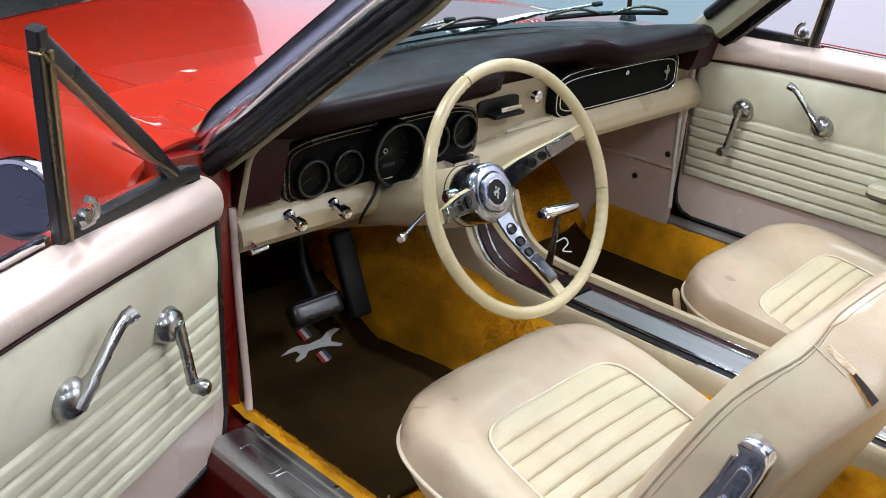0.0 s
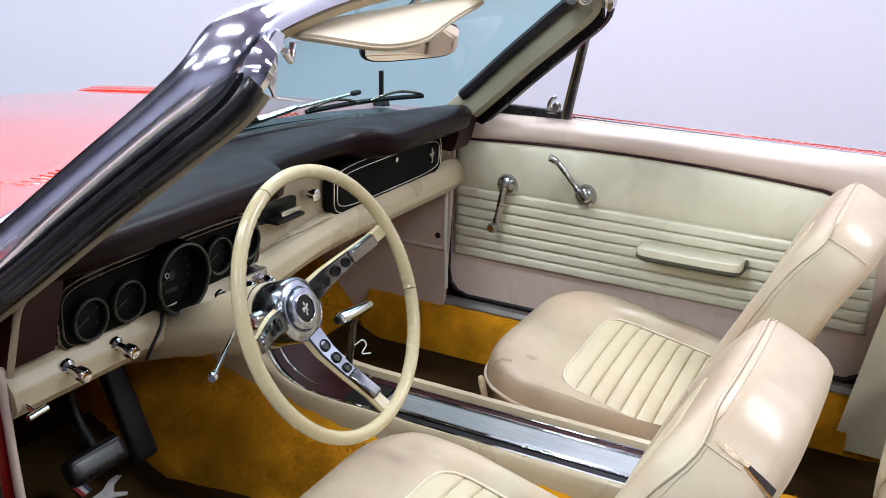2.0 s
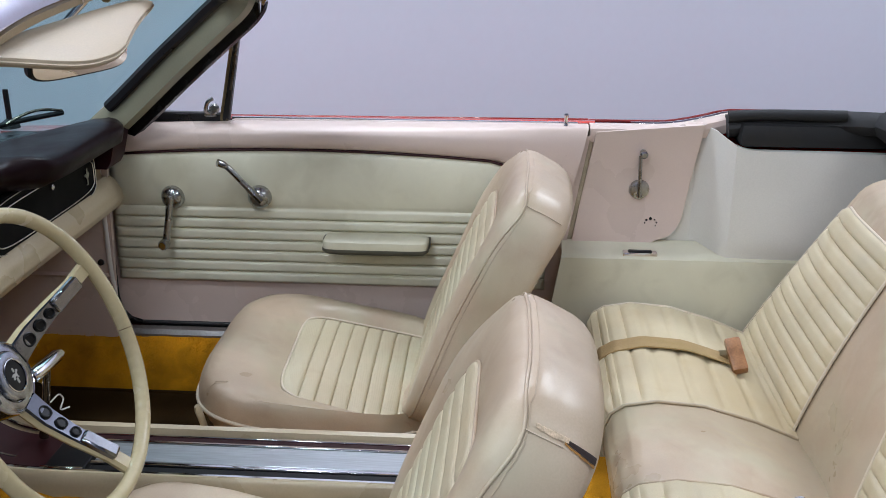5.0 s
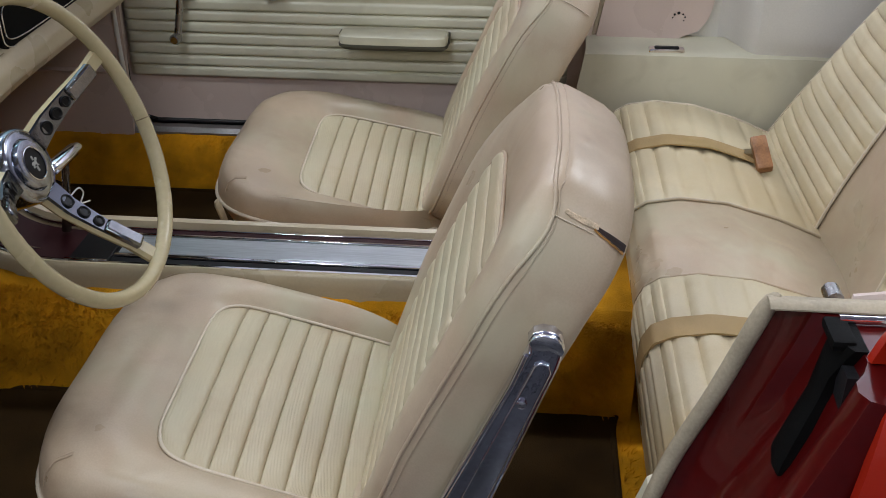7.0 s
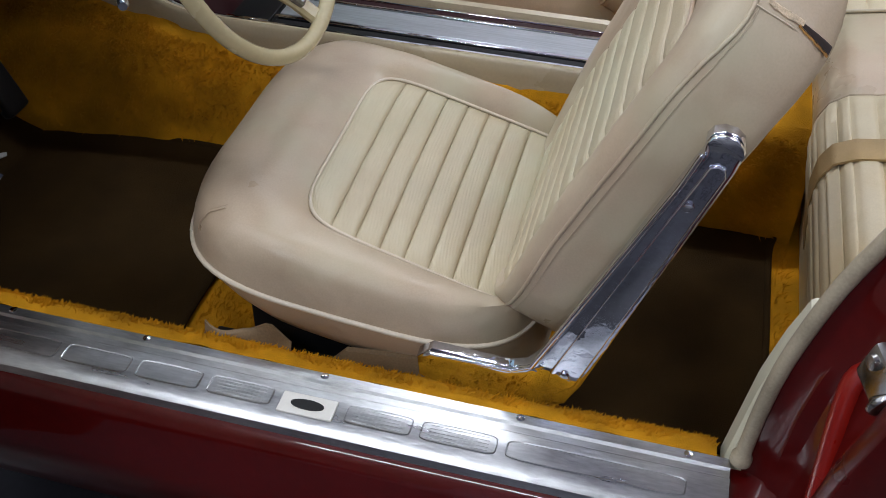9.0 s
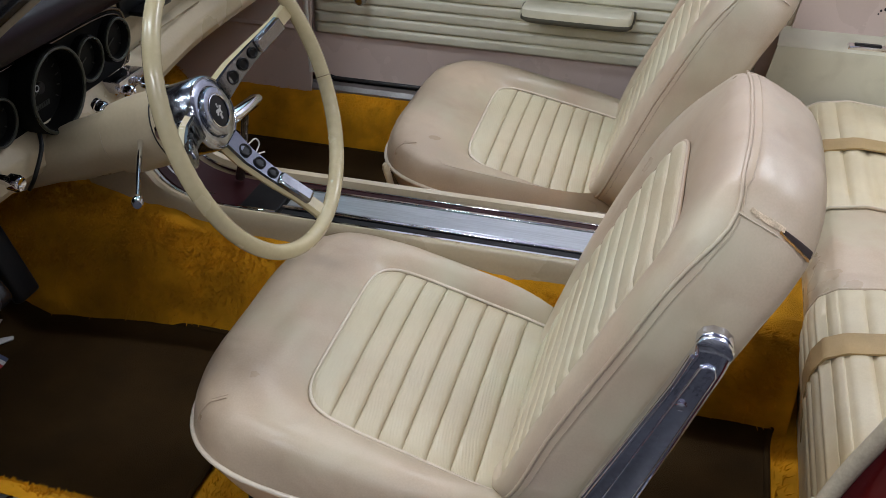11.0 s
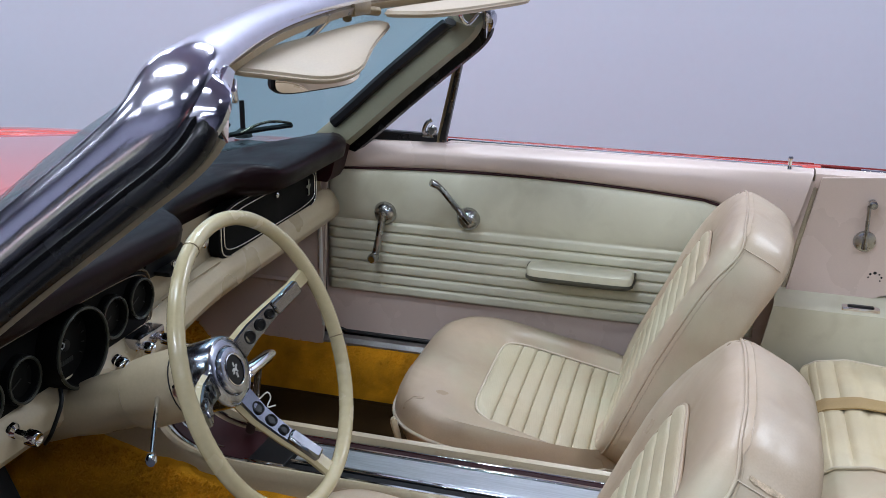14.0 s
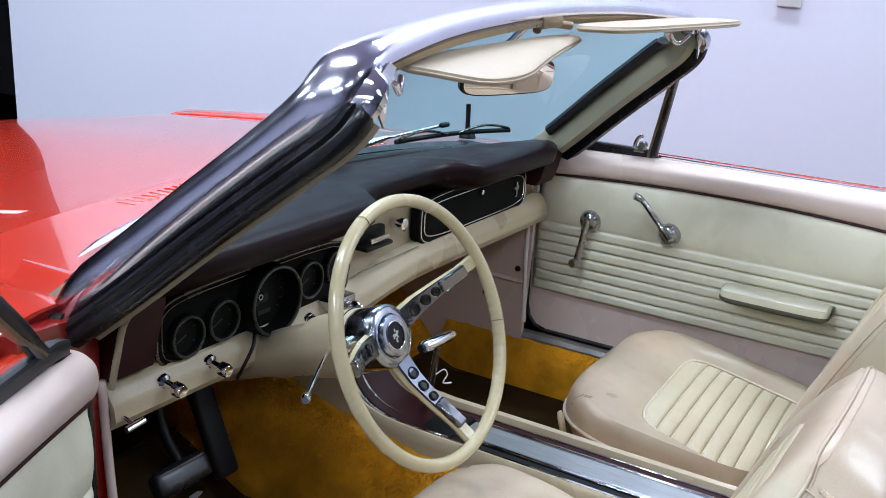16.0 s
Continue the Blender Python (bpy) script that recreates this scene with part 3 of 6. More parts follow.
        m = Matrix.Translation((s * 0.768, sy + 0.004, 0.652)) @ pose(0, 0, 0, 0, 14 * s, -24 * s)
        rbox(bm, (0.054, 0.012, 0.050), m.to_translation(), 0.005, 2, m.to_3x3())
        for u, w in ((-0.015, -0.010), (0.014, 0.012)):
            lathe(bm, [(0.008, 0), (0.007, 0.005), (0.003, 0.006)], m @ Matrix.Translation((u, 0.006, w)) @ pose(0, 0, 0, -90), 12)
        tube(bm, curve([m @ V(-0.020, 0.004, 0.012), m @ V(-0.020, 0.016, 0.006), m @ V(-0.020, 0.016, -0.008), m @ V(-0.020, 0.004, -0.014)], 3), 0.0045, 8)
        part("striker", bm, DULLCHROME, lp, "worn dark steel door striker")
        if s < 0:
            bm = bmesh.new()
            tube(bm, curve([(-0.722, -0.606, 0.620), (-0.726, -0.592, 0.606), (-0.738, -0.589, 0.565), (-0.756, -0.590, 0.50), (-0.772, -0.590, 0.44)], 4), [0.008] + [0.012] * 16, 8)
            part("pressed_rib", bm, RIBRED, lp, "red rib pressed into the jamb")
            bm = bmesh.new()
            tube(bm, curve([(-0.6935, edge_y(0.882) - 0.003, 0.880)] + [(-0.6885, edge_y(z) + 0.001, z) for z in (0.865, 0.77, 0.68, 0.58, 0.50, 0.43, 0.415)], 5), [0.0015, 0.003, 0.004, 0.005, 0.007, 0.008] + [0.0086] * 25 + [0.012] * 5, 8)
            part("pillar_edge_trim", bm, TRIMGREY, lp, "dull beige edge trim")
            # cream lining that fills the corner under the rear seat's side
            bm = bmesh.new()
            zs = [0.385 + 0.022 * k for k in range(12)]
            lap = lambda z: edge_y(z) + 0.016 * max(0, 1 - (z - 0.385) / 0.24)
            loft(bm, [[V(-x, lap(z) + d, z) for x, d in ((0.646, -0.004), (0.650, 0.001), (0.676, 0.001), (0.680, -0.004), (0.680, -0.030), (0.646, -0.030))] for z in zs])
            part("corner_lining", bm, PANEL, lp, "cream vinyl corner lining")
        else:
            bm = bmesh.new()
            tube(bm, [(0.716, -0.528 + 0.022 - 0.17 * (z - 0.41), z) for z in (0.42, 0.55, 0.70, 0.80, 0.89, 0.905)], 0.009, 8)
            part("door_gap_seal", bm, TRIMGREY, lp, "dull brown gap seal")
        bm = bmesh.new()
        kick = lambda y: 0.028 * max(0, min(1, (-y - 0.74) / 0.14)) ** 1.5
        cap = lambda y: [V(s * a, y, b + kick(y) - (0.024 if s < 0 else 0)) for a, b in (((0.708, 0.880), (0.700, 0.900), (0.703, 0.911), (0.715, 0.916), (0.750, 0.914), (0.756, 0.905), (0.752, 0.885)) if s > 0 else ((0.688, 0.899), (0.688, 0.9005), (0.692, 0.9035), (0.700, 0.904), (0.707, 0.9025), (0.709, 0.9005), (0.709, 0.899)))]
        loft(bm, [cap((-0.622 if s < 0 else -0.584) - 0.030 * k) for k in range(14)])
        part("quarter_top_cap", bm, TRIMGREY if s < 0 else ROSE, car)
        bm = bmesh.new()
        loft(bm, [[V(s * a, y, b + kick(y) - (0.022 if s < 0 else 0)) for a, b in (((0.757, 0.88), (0.757, 0.906), (0.778, 0.903), (0.778, 0.88)) if s > 0 else ((0.713, 0.84), (0.713, 0.880), (0.778, 0.880), (0.778, 0.84)))] for y in [(-0.582 if s > 0 else -0.672) - 0.028 * k for k in range(14)]])
        part("window_slot_seal", bm, RUBBER, car)
        if s > 0:
            bm = bmesh.new()
            tube(bm, [V(0.789, y, 0.9105 + kick(y)) for y in [-0.586 - 0.028 * k for k in range(15)]], 0.0038, 6)
            part("quarter_belt_edge", bm, POST, car, "red edge of the quarter panel")
        bm = bmesh.new()
        tube(bm, [V(s * (0.757 if s > 0 else 0.722), y, (0.913 if s > 0 else 0.878) + kick(y)) for y in [-0.675 - 0.028 * k for k in range(12)]], 0.004, 6)
        part("belt_strip", bm, CHROME, car)
    # rear deck, tail and nose closing the shell
    bm = bmesh.new()
    def deck(u, v):
        x = lerp(-0.74, 0.74, u)
        return V(x, lerp(-1.30, -2.05, v), 0.935 - 0.03 * v - 0.02 * (x / 0.74) ** 2)
    sheet(bm, deck, 12, 6, (0, 0, -0.02))
    part("trunk_lid", bm, PAINT, car)
    bm = bmesh.new()
    loft(bm, [[V(x, y, z) for x, z in ((-0.82, 0.33), (0.82, 0.33), (0.85, 0.7), (0.74, 0.90), (-0.74, 0.90), (-0.85, 0.7))] for y in (-2.02, -2.10)])
    part("tail_panel", bm, PAINT, car)
    bm = bmesh.new()
    def nose(u, v):
        x = lerp(-0.79, 0.79, u)
        k = (x / 0.79) ** 2
        rows = ((-0.16, 0.800 - 0.01 * k), (-0.02, 0.795), (0.01, 0.76), (0.03, 0.66), (0.0, 0.56), (0.05, 0.50), (0.05, 0.42), (-0.05, 0.34))
        q = v * (len(rows) - 1)
        i = min(int(q), len(rows) - 2)
        return V(x, 1.915 - 0.10 * k + lerp(rows[i][0], rows[i + 1][0], q - i), lerp(rows[i][1], rows[i + 1][1], q - i))
    sheet(bm, nose, 28, 28, (0, -0.02, -0.004))
    part("nose_panel", bm, PAINT, car)
    bm = bmesh.new()
    rbox(bm, (1.36, 2.9, 0.05), (0, -0.35, 0.225), 0.01)
    part("underbody", bm, BLACK, car)
    for sx in (-1, 1):
        for y in (1.42, -1.32):
            m = Matrix.Translation((sx * 0.73, y, 0.315)) @ pose(0, 0, 0, 0, 90 * sx, 0)
            bm = bmesh.new()
            lathe(bm, [(0.19, -0.09), (0.29, -0.09), (0.312, -0.07), (0.315, 0.0), (0.312, 0.07), (0.29, 0.09), (0.19, 0.09)], m, 40)
            wh = part("wheel", bm, RUBBER, car, "black tyre on a chrome rim")
            bm = bmesh.new()
            lathe(bm, [(0.19, -0.08), (0.19, 0.06), (0.17, 0.07), (0.10, 0.05), (0.06, 0.075), (0.02, 0.08)], m, 32)
            part("rim", bm, CHROME, wh)


shell()


# ---- interior lining ----
def lining():
    # floor and tunnel
    bm = bmesh.new()
    rbox(bm, (1.34, 2.0, 0.03), (0, -0.13, 0.268), 0.004)
    part("floor_carpet", bm, CARPET, car, "gold shag floor carpet")
    for s in (-1, 1):
        bm = bmesh.new()
        def roll(u, v):
            y = lerp(0.72, -0.50, u)
            a = v * math.pi / 2
            return V(s * (0.612 + 0.074 * (1 - math.cos(a))), y, 0.283 + 0.127 * math.sin(a) + 0.006 * noise.noise(V(y * 22, v * 4, s)))
        sheet(bm, roll, 60, 8)
        part("carpet_edge", bm, CARPET, car)
    def tunnel(u, v):
        y = lerp(-0.60, 1.02, u)
        f = max(0, (y - 0.30) / 0.7)
        w, h = 0.140 + 0.10 * f ** 1.2, 0.195 + 0.17 * f ** 1.3
        a = math.pi * v
        x = -w * math.copysign(abs(math.cos(a)) ** 0.55, math.cos(a))
        z = 0.28 + h * math.sin(a) ** 0.6
        d = 0.008 * noise.noise(V(x * 14, y * 14, z * 14)) + 0.004 * noise.noise(V(x * 50, y * 50, z * 50))
        if abs(x) < 0.085 and y < 0.60:
            z = min(z, 0.462)
        return V(x * (1 + d * 4), y, z + d)
    bm = bmesh.new()
    sheet(bm, tunnel, 80, 36)
    part("tunnel_carpet", bm, CARPET, car, "gold shag carpet over the transmission tunnel")
    # toe board and firewall
    bm = bmesh.new()
    prof = [(0.74, 0.275), (0.80, 0.33), (0.98, 0.56), (1.0, 0.62), (1.0, 0.86), (1.03, 0.86), (1.03, 0.25), (0.74, 0.25)]
    loft(bm, [[V(x, y, z) for y, z in prof] for x in (-0.67, 0.67)])
    part("firewall", bm, FOOTWELL, car, "carpeted toe board and firewall, coloured dark for the shade there")
    bm = bmesh.new()
    sheet(bm, lambda u, v: V(lerp(0.10, 0.66, u), lerp(0.72, 0.96, v), lerp(0.288, 0.545, v) + 0.006 * noise.noise(V(u * 9, v * 9, 0))), 30, 16, (0, 0.01, -0.01))
    part("toe_carpet", bm, CARPET, car)
    for s in (-1, 1):
        bm = bmesh.new()
        pts = [(0.50, 0.27), (1.02, 0.27), (1.02, 0.88), (0.48, 0.88), (0.49, 0.60), (0.497, 0.44)]
        slab(bm, pts, 0.012, Matrix.Translation((s * 0.667 - 0.006, 0, 0)) @ YZX)
        # driver's panel takes the footwell's shade tone, the passenger's stays rose
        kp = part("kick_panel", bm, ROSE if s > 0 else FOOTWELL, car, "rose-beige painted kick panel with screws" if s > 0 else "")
        if s > 0:
            bm = bmesh.new()
            loft(bm, [[V(x, y, z) for x, z in ((0.655, 0.555), (0.664, 0.545), (0.664, 0.565))] for y in (0.50, 0.97)])
            part("pressed_ridge", bm, ROSE, kp)
            for y, z in ((0.51, 0.588), (0.60, 0.505), (0.85, 0.60)):
                bm = bmesh.new()
                lathe(bm, [(0.008, 0), (0.007, 0.004), (0.003, 0.006)], Matrix.Translation((0.661, y + 0.01, z)) @ pose(0, 0, 0, 0, -90), 10)
                part("screw", bm, BLACK, kp)
            bm = bmesh.new()
            tube(bm, [(0.662, 0.502, 0.86), (0.662, 0.50, 0.6), (0.664, 0.495, 0.45)], 0.006, 6)
            part("edge_moulding", bm, WELL, kp)
    # rear footwell wall under the back seat, parcel wall behind it
    bm = bmesh.new()
    rbox(bm, (1.30, 0.04, 0.70), (0, -1.24, 0.58), 0.005)
    part("rear_bulkhead", bm, BLACK, car)
    # quarter trim on both sides
    for s in (-1, 1):
        bm = bmesh.new()
        lean = (lambda z: -0.205 * (z - 0.41)) if s < 0 else (lambda z: 0.022 - 0.17 * (z - 0.41))
        def upper(u, v):
            z = lerp(0.655, 0.905, v)
            y = lerp(-0.535 + lean(z) if s > 0 else edge_y(z) - 0.062, (-0.785 - 0.042 * v if s > 0 else -0.832) + 0.06 * (1 - math.sqrt(max(0, 1 - max(0, 1 - v / 0.24) ** 2))), u)
            x = (0.700 if s > 0 else 0.690) + 0.012 * math.sin(math.pi * v) - (0.006 * v if s > 0 else 0.014 * max(0, v - 0.85) / 0.15)
            return V(s * x, y, z + 0.02 * u * v - (0.03 * v if s < 0 else 0))
        sheet(bm, upper, 14, 16, (s * (0.02 if s > 0 else 0.004), 0, 0))
        qt = part("quarter_trim", bm, ROSE, car, "rose-beige rear quarter trim with scuffs")
        bm = bmesh.new()
        def shelf(u, v):
            a = [(0.714, 0.658), (0.680, 0.654), (0.648, 0.650), (0.632, 0.642), (0.626, 0.62), (0.622, 0.45), (0.62, 0.30)] if s > 0 else [(0.684, 0.652), (0.674, 0.647), (0.658, 0.640), (0.648, 0.628), (0.643, 0.60), (0.645, 0.45), (0.645, 0.30)]
            x, z = bend(a, v)
            y = lerp((-0.512 if s > 0 else -0.538) + lean(z), -1.16, u)
            return V(s * x, y, z)
        sheet(bm, shelf, 10, 24, (s * 0.012, 0, -0.004))
        part("rear_armrest_panel", bm, PANEL, qt, "cream moulded rear armrest panel")
        bm = bmesh.new()
        def well(u, v):
            y = lerp(-0.715, -1.22, u)
            z = lerp(0.44, 0.885 + 0.035 * math.exp(-((u - 0.234) / 0.088) ** 2), v)
            bend = min(1, max(0, u - 0.198) / 0.141)
            x = lerp(0.724, 0.632, bend * bend * (3 - 2 * bend)) - 0.0227 * max(0, u - 0.383)
            if z < 0.655:
                x = max(x, 0.64)
            return V(s * x, y, z)
        sheet(bm, well, 30, 16, (s * 0.02, 0, 0))
        part("top_well_cover", bm, WELL, qt, "pale moulded cover of the folded top's well")
        bm = bmesh.new()
        rbox(bm, (0.022, 0.075, 0.012), (s * 0.645, -0.70, 0.648), 0.004, 2)
        part("ashtray", bm, CHROME, qt, "small chrome ashtray lid")
        bm = bmesh.new()
        rbox(bm, (0.012, 0.052, 0.010), (s * 0.643, -0.70, 0.652), 0.002, 1)
        part("ashtray_slot", bm, BLACK, qt)
        # quarter window crank, pointing up
        bm = bmesh.new()
        lathe(bm, [(0.024, 0), (0.024, 0.008), (0.020, 0.018), (0.009, 0.021)], Matrix.Translation((s * 0.720, -0.697, 0.776)) @ pose(0, 0, 0, 0, -90 * s), 22)
        kx, kz = (0.694, 0.860) if s > 0 else (0.646, 0.842)
        tube(bm, [(s * 0.700, -0.697, 0.762), (s * lerp(0.698, kx, 0.5), -0.696, 0.80), (s * kx, -0.694, kz - 0.005)], [0.0085, 0.006, 0.0055], 8, flat=0.7)
        lathe(bm, [(0.0085, 0), (0.0085, 0.020), (0.005, 0.024)], Matrix.Translation((s * (kx + 0.006 if s > 0 else 0.636), -0.700, kz)) @ pose(0, 0, 0, 0, -90 * s), 14)
        part("quarter_crank", bm, DULLCHROME, qt, "chrome quarter-window crank")
        # folded top
        bm = bmesh.new()
        tube(bm, curve([(s * 0.69, -0.87, 0.925), (s * 0.685, -0.95, 0.935), (s * 0.67, -1.10, 0.94), (s * 0.60, -1.20, 0.95)], 6), 0.035, 10, flat=0.7)
        tube(bm, curve([(s * 0.66, -0.865, 0.952), (s * 0.655, -0.95, 0.957), (s * 0.64, -1.10, 0.96)], 6), 0.012, 8)
        rbox(bm, (0.13, 0.42, 0.05), (s * 0.70, -1.10, 0.915), 0.015, 2)
        part("folded_top_side", bm, CLOTH, car, "black folded convertible top")
    bm = bmesh.new()
    for k in range(7):
        lathe(bm, [(0.0022 + 0.0008 * (k % 3), 0), (0.0015, 0.002)], Matrix.Translation((0.7062, -0.727 + 0.013 * math.cos(k * 0.75), 0.700 + 0.010 * math.sin(k * 0.75))) @ pose(0, 0, 0, 0, -90), 6)
    part("scuff_marks", bm, BLACK, car, "small dark scuff marks")
    bm = bmesh.new()
    tube(bm, curve([(-0.60, -1.20, 0.95), (-0.3, -1.23, 0.96), (0.3, -1.23, 0.96), (0.60, -1.20, 0.95)], 8), 0.06, 10, flat=0.7)
    part("folded_top", bm, CLOTH, car, "black folded convertible top")


lining()


# ---- windshield frame, visors, mirror ----
def windshield():
    base = [(-0.705, 0.515, 0.855), (-0.675, 0.405, 0.945), (-0.640, 0.29, 1.045), (-0.612, 0.19, 1.128), (-0.592, 0.13, 1.180), (-0.562, 0.112, 1.222), (-0.50, 0.112, 1.243),
            (-0.30, 0.132, 1.262), (0.0, 0.145, 1.270)]
    line = curve([*base, *[(-x, y, z) for x, y, z in base[-2::-1]]], 6)
    n = len(line)
    fr = []
    for i, p in enumerate(line):
        t = (line[min(i + 1, n - 1)] - line[max(i - 1, 0)]).normalized()
        k = min(1, max(0, (abs(p.x) - 0.48) / 0.10))
        o = (V(math.copysign(1, p.x), 0, 0) * k + V(0, -0.25, 1) * (1 - k)).normalized()
        o = (o - t * o.dot(t)).normalized()
        f = o.cross(t)
        if f.y < 0:
            f = -f
        fr.append((p, o, f, k))
    def band(name, m, prof, i0, i1, label=""):
        bm = bmesh.new()
        loft(bm, [[p + o * a + f * b for a, b in prof(k, j)] for j, (p, o, f, k) in enumerate(fr[i0:i1], i0)])
        return part(name, bm, m, car, label)
    def chrome(k, j):
        foot = min(1, math.sqrt((min(j, n - 1 - j) + 0.4) / 4))
        w = lerp(0.040, 0.047, k) * foot
        e = math.exp(-((min(j, n - 1 - j) - 28) / 7.5) ** 2)
        w += 0.011 * e
        lo = -0.005 - 0.010 * e
        arc = [math.pi * (q / 10 - 0.5) for q in range(11)]
        swell = [(0.002 + (0.020 * foot + 0.009 * e) * math.cos(q) ** (0.8 - 0.3 * e), lerp(lo, w, 0.5 + 0.5 * math.sin(q) * (0.86 + 0.14 * abs(math.sin(q))))) for q in arc]
        return [*swell, (-0.006, w - 0.003), (-0.006, 0.5 * w), (-0.006, 0.0)]
    band("windshield_chrome", SURROUND, chrome, 0, n, "polished chrome windshield surround")
    def inner(k, j):
        return [(-0.006, -0.012), (-0.006, 0.044), (-0.026, 0.048), (-0.040, 0.030), (-0.040, -0.012), (-0.02, -0.022)]
    band("pillar_trim", GREENTRIM, inner, 0, 31, "grey-green vinyl inner pillar trim")
    band("pillar_trim", GREENTRIM, inner, n - 31, n, "grey-green vinyl inner pillar trim")
    band("header_trim", BRASS, lambda k, j: [(-0.002, -0.008), (-0.002, 0.012), (-0.014, 0.014), (-0.017, 0.002), (-0.012, -0.008)], 30, n - 30, "tarnished inner header trim")
    def rub(k, j):
        e = min(1, (27.4 - min(j, n - 1 - j)) / 2.2)
        e = math.sqrt(max(0.03, 1 - (1 - e) ** 2))
        ring = [(-0.006, -0.006), (0.010, -0.004), (0.018, -0.008), (0.022, -0.016), (0.018, -0.021), (0.021, -0.027), (0.020, -0.034), (0.014, -0.041), (0.006, -0.044), (-0.004, -0.040)]
        return [(0.006 + (a - 0.006) * e, -0.024 + (b + 0.024) * e) for a, b in ring]
    band("pillar_seal", SEALRUBBER, rub, 1, 28, "black rubber pillar weatherstrip")
    band("pillar_seal", SEALRUBBER, rub, n - 28, n - 1, "black rubber pillar weatherstrip")
    def ear(k, j):
        q = min(j, n - 1 - j)
        g = max(0.12, 1 - ((q - 27.5) / 4.6) ** 2) ** 0.5
        return [(-0.006, 0.004), (0.014, 0.004), (0.018, -0.006), (0.017 * g, -0.030 * g - 0.004), (0.010 * g, -0.038 * g - 0.004), (-0.006, -0.036 * g - 0.004)]
    band("corner_cap", PITTED, ear, 26, 33, "chrome corner cap of the windshield header")
    band("corner_cap", PITTED, ear, n - 33, n - 26, "chrome corner cap of the windshield header")
    def lip(k, j):
        return [(-0.006, -0.034), (-0.003, -0.043), (-0.008, -0.048), (-0.014, -0.045), (-0.016, -0.030)]
    band("pillar_lip", LIP, lip, 2, 27, "dull cream lip of the pillar weatherstrip")
    # the cream lip runs on down the dash end to the windlace
    bm = bmesh.new()
    tube(bm, curve([(-0.655, 0.355, 0.935), (-0.661, 0.390, 0.908), (-0.664, 0.425, 0.872), (-0.666, 0.441, 0.820), (-0.670, 0.452, 0.768)], 5), 0.0050, 8)
    part("dash_end_windlace", bm, LIP, car, "dull cream windlace at the dash end")
    # base seal and chrome end cap of the pillar
    for s in (-1, 1):
        bm = bmesh.new()
        tube(bm, [(s * 0.716, 0.545, 0.872), (s * 0.714, 0.515, 0.866), (s * 0.708, 0.490, 0.872)], [0.010, 0.014, 0.010], 8)
        part("pillar_foot_seal", bm, RUBBER, car)
        # header latch receiver
        bm = bmesh.new()
        rbox(bm, (0.020, 0.020, 0.026), (s * 0.538, 0.104, 1.228), 0.005, 2, Matrix.Rotation(radians(20 * s), 3, "Y"))
        slab(bm, [(s * x, z) for x, z in ((0.548, 1.243), (0.534, 1.236), (0.546, 1.216), (0.551, 1.196), (0.555, 1.166), (0.570, 1.190), (0.572, 1.225))], 0.004, Matrix.Translation((0, 0.088, 0)) @ XZY, 0.0015)
        tube(bm, curve([(s * 0.52, 0.10, 1.215), (s * 0.495, 0.11, 1.200), (s * 0.482, 0.118, 1.205), (s * 0.474, 0.122, 1.217)], 4), 0.0045, 6)
        part("header_latch", bm, CHROME, car, "worn chrome header latch")
    # glass
    bm = bmesh.new()
    def pane(u, v):
        x = lerp(-1, 1, u)
        lowx, topx = x * 0.665, x * 0.545
        low = V(lowx, 0.70 - 0.17 * (x ** 2), 0.918 - 0.018 * x * x)
        top = V(topx, 0.165 - 0.03 * x * x, 1.262 - 0.035 * x ** 4)
        p = low.lerp(top, v)
        return p + V(0, 0.03, 0.035) * math.sin(math.pi * v) * (1 - 0.9 * x * x)
    sheet(bm, pane, 24, 10)
    g = part("windshield", bm, WINDSHIELD, car, "teal-tinted windshield glass")
    g.visible_shadow = False
    bm = bmesh.new()
    tube(bm, [pane(i / 24, 0.0) + V(0, 0.0, -0.002) for i in range(25)], 0.012, 8)
    part("windshield_gasket", bm, RUBBER, car)
    bm = bmesh.new()
    tube(bm, [pane(i / 40, 0.0) + V(-0.006, 0.020 + 0.010 * (1 - i / 14), 0.010) for i in range(2, 15)], [0.002, 0.006] + [lerp(0.011, 0.005, i / 14) for i in range(4, 15)], 8, flat=0.4)
    part("reveal_moulding", bm, SURROUND, car, "chrome moulding at the foot of the windshield")
    for i0, i1 in ((5, 31), (n - 31, n - 5)):
        band("windshield_gasket", RUBBER, lambda k, j: [(-0.040, 0.028), (-0.036, 0.046), (-0.044, 0.051), (-0.051, 0.044), (-0.051, 0.032), (-0.046, 0.026)], i0, i1)
    # sun visors
    def visor(hinge_a, hinge_b, drop, label, slim=False):
        def width(q):
            if not slim:
                return 1 - 0.18 * q
            return bend(((0.50,), (1.16,), (1.28,), (1.19,), (0.99,), (0.79,), (0.62,), (0.48,), (0.38,)), q)[0]
        a, b, d = Vector(hinge_a), Vector(hinge_b), Vector(drop)
        ax = (b - a)
        nrm = ax.cross(d).normalized()
        bm = bmesh.new()
        ol = outline(0.5, 0.5, 4, 120)
        rings = []
        for off, sc in ((-0.006, 0.95), (-0.005, 0.987), (0, 1.0), (0.005, 0.987), (0.006, 0.95)):
            rings.append([a + ax * (0.5 + px * sc) + d * (0.5 + py * sc) * width(px + 0.5) + nrm * off for px, py in ol])
        loft(bm, rings)
        vz = part("sun_visor", bm, PANEL2, car, label)
        bm = bmesh.new()
        tube(bm, [rings[2][i] for i in range(120)], 0.0019, 5, True)
        part("visor_binding", bm, PANEL2, vz)
        return vz
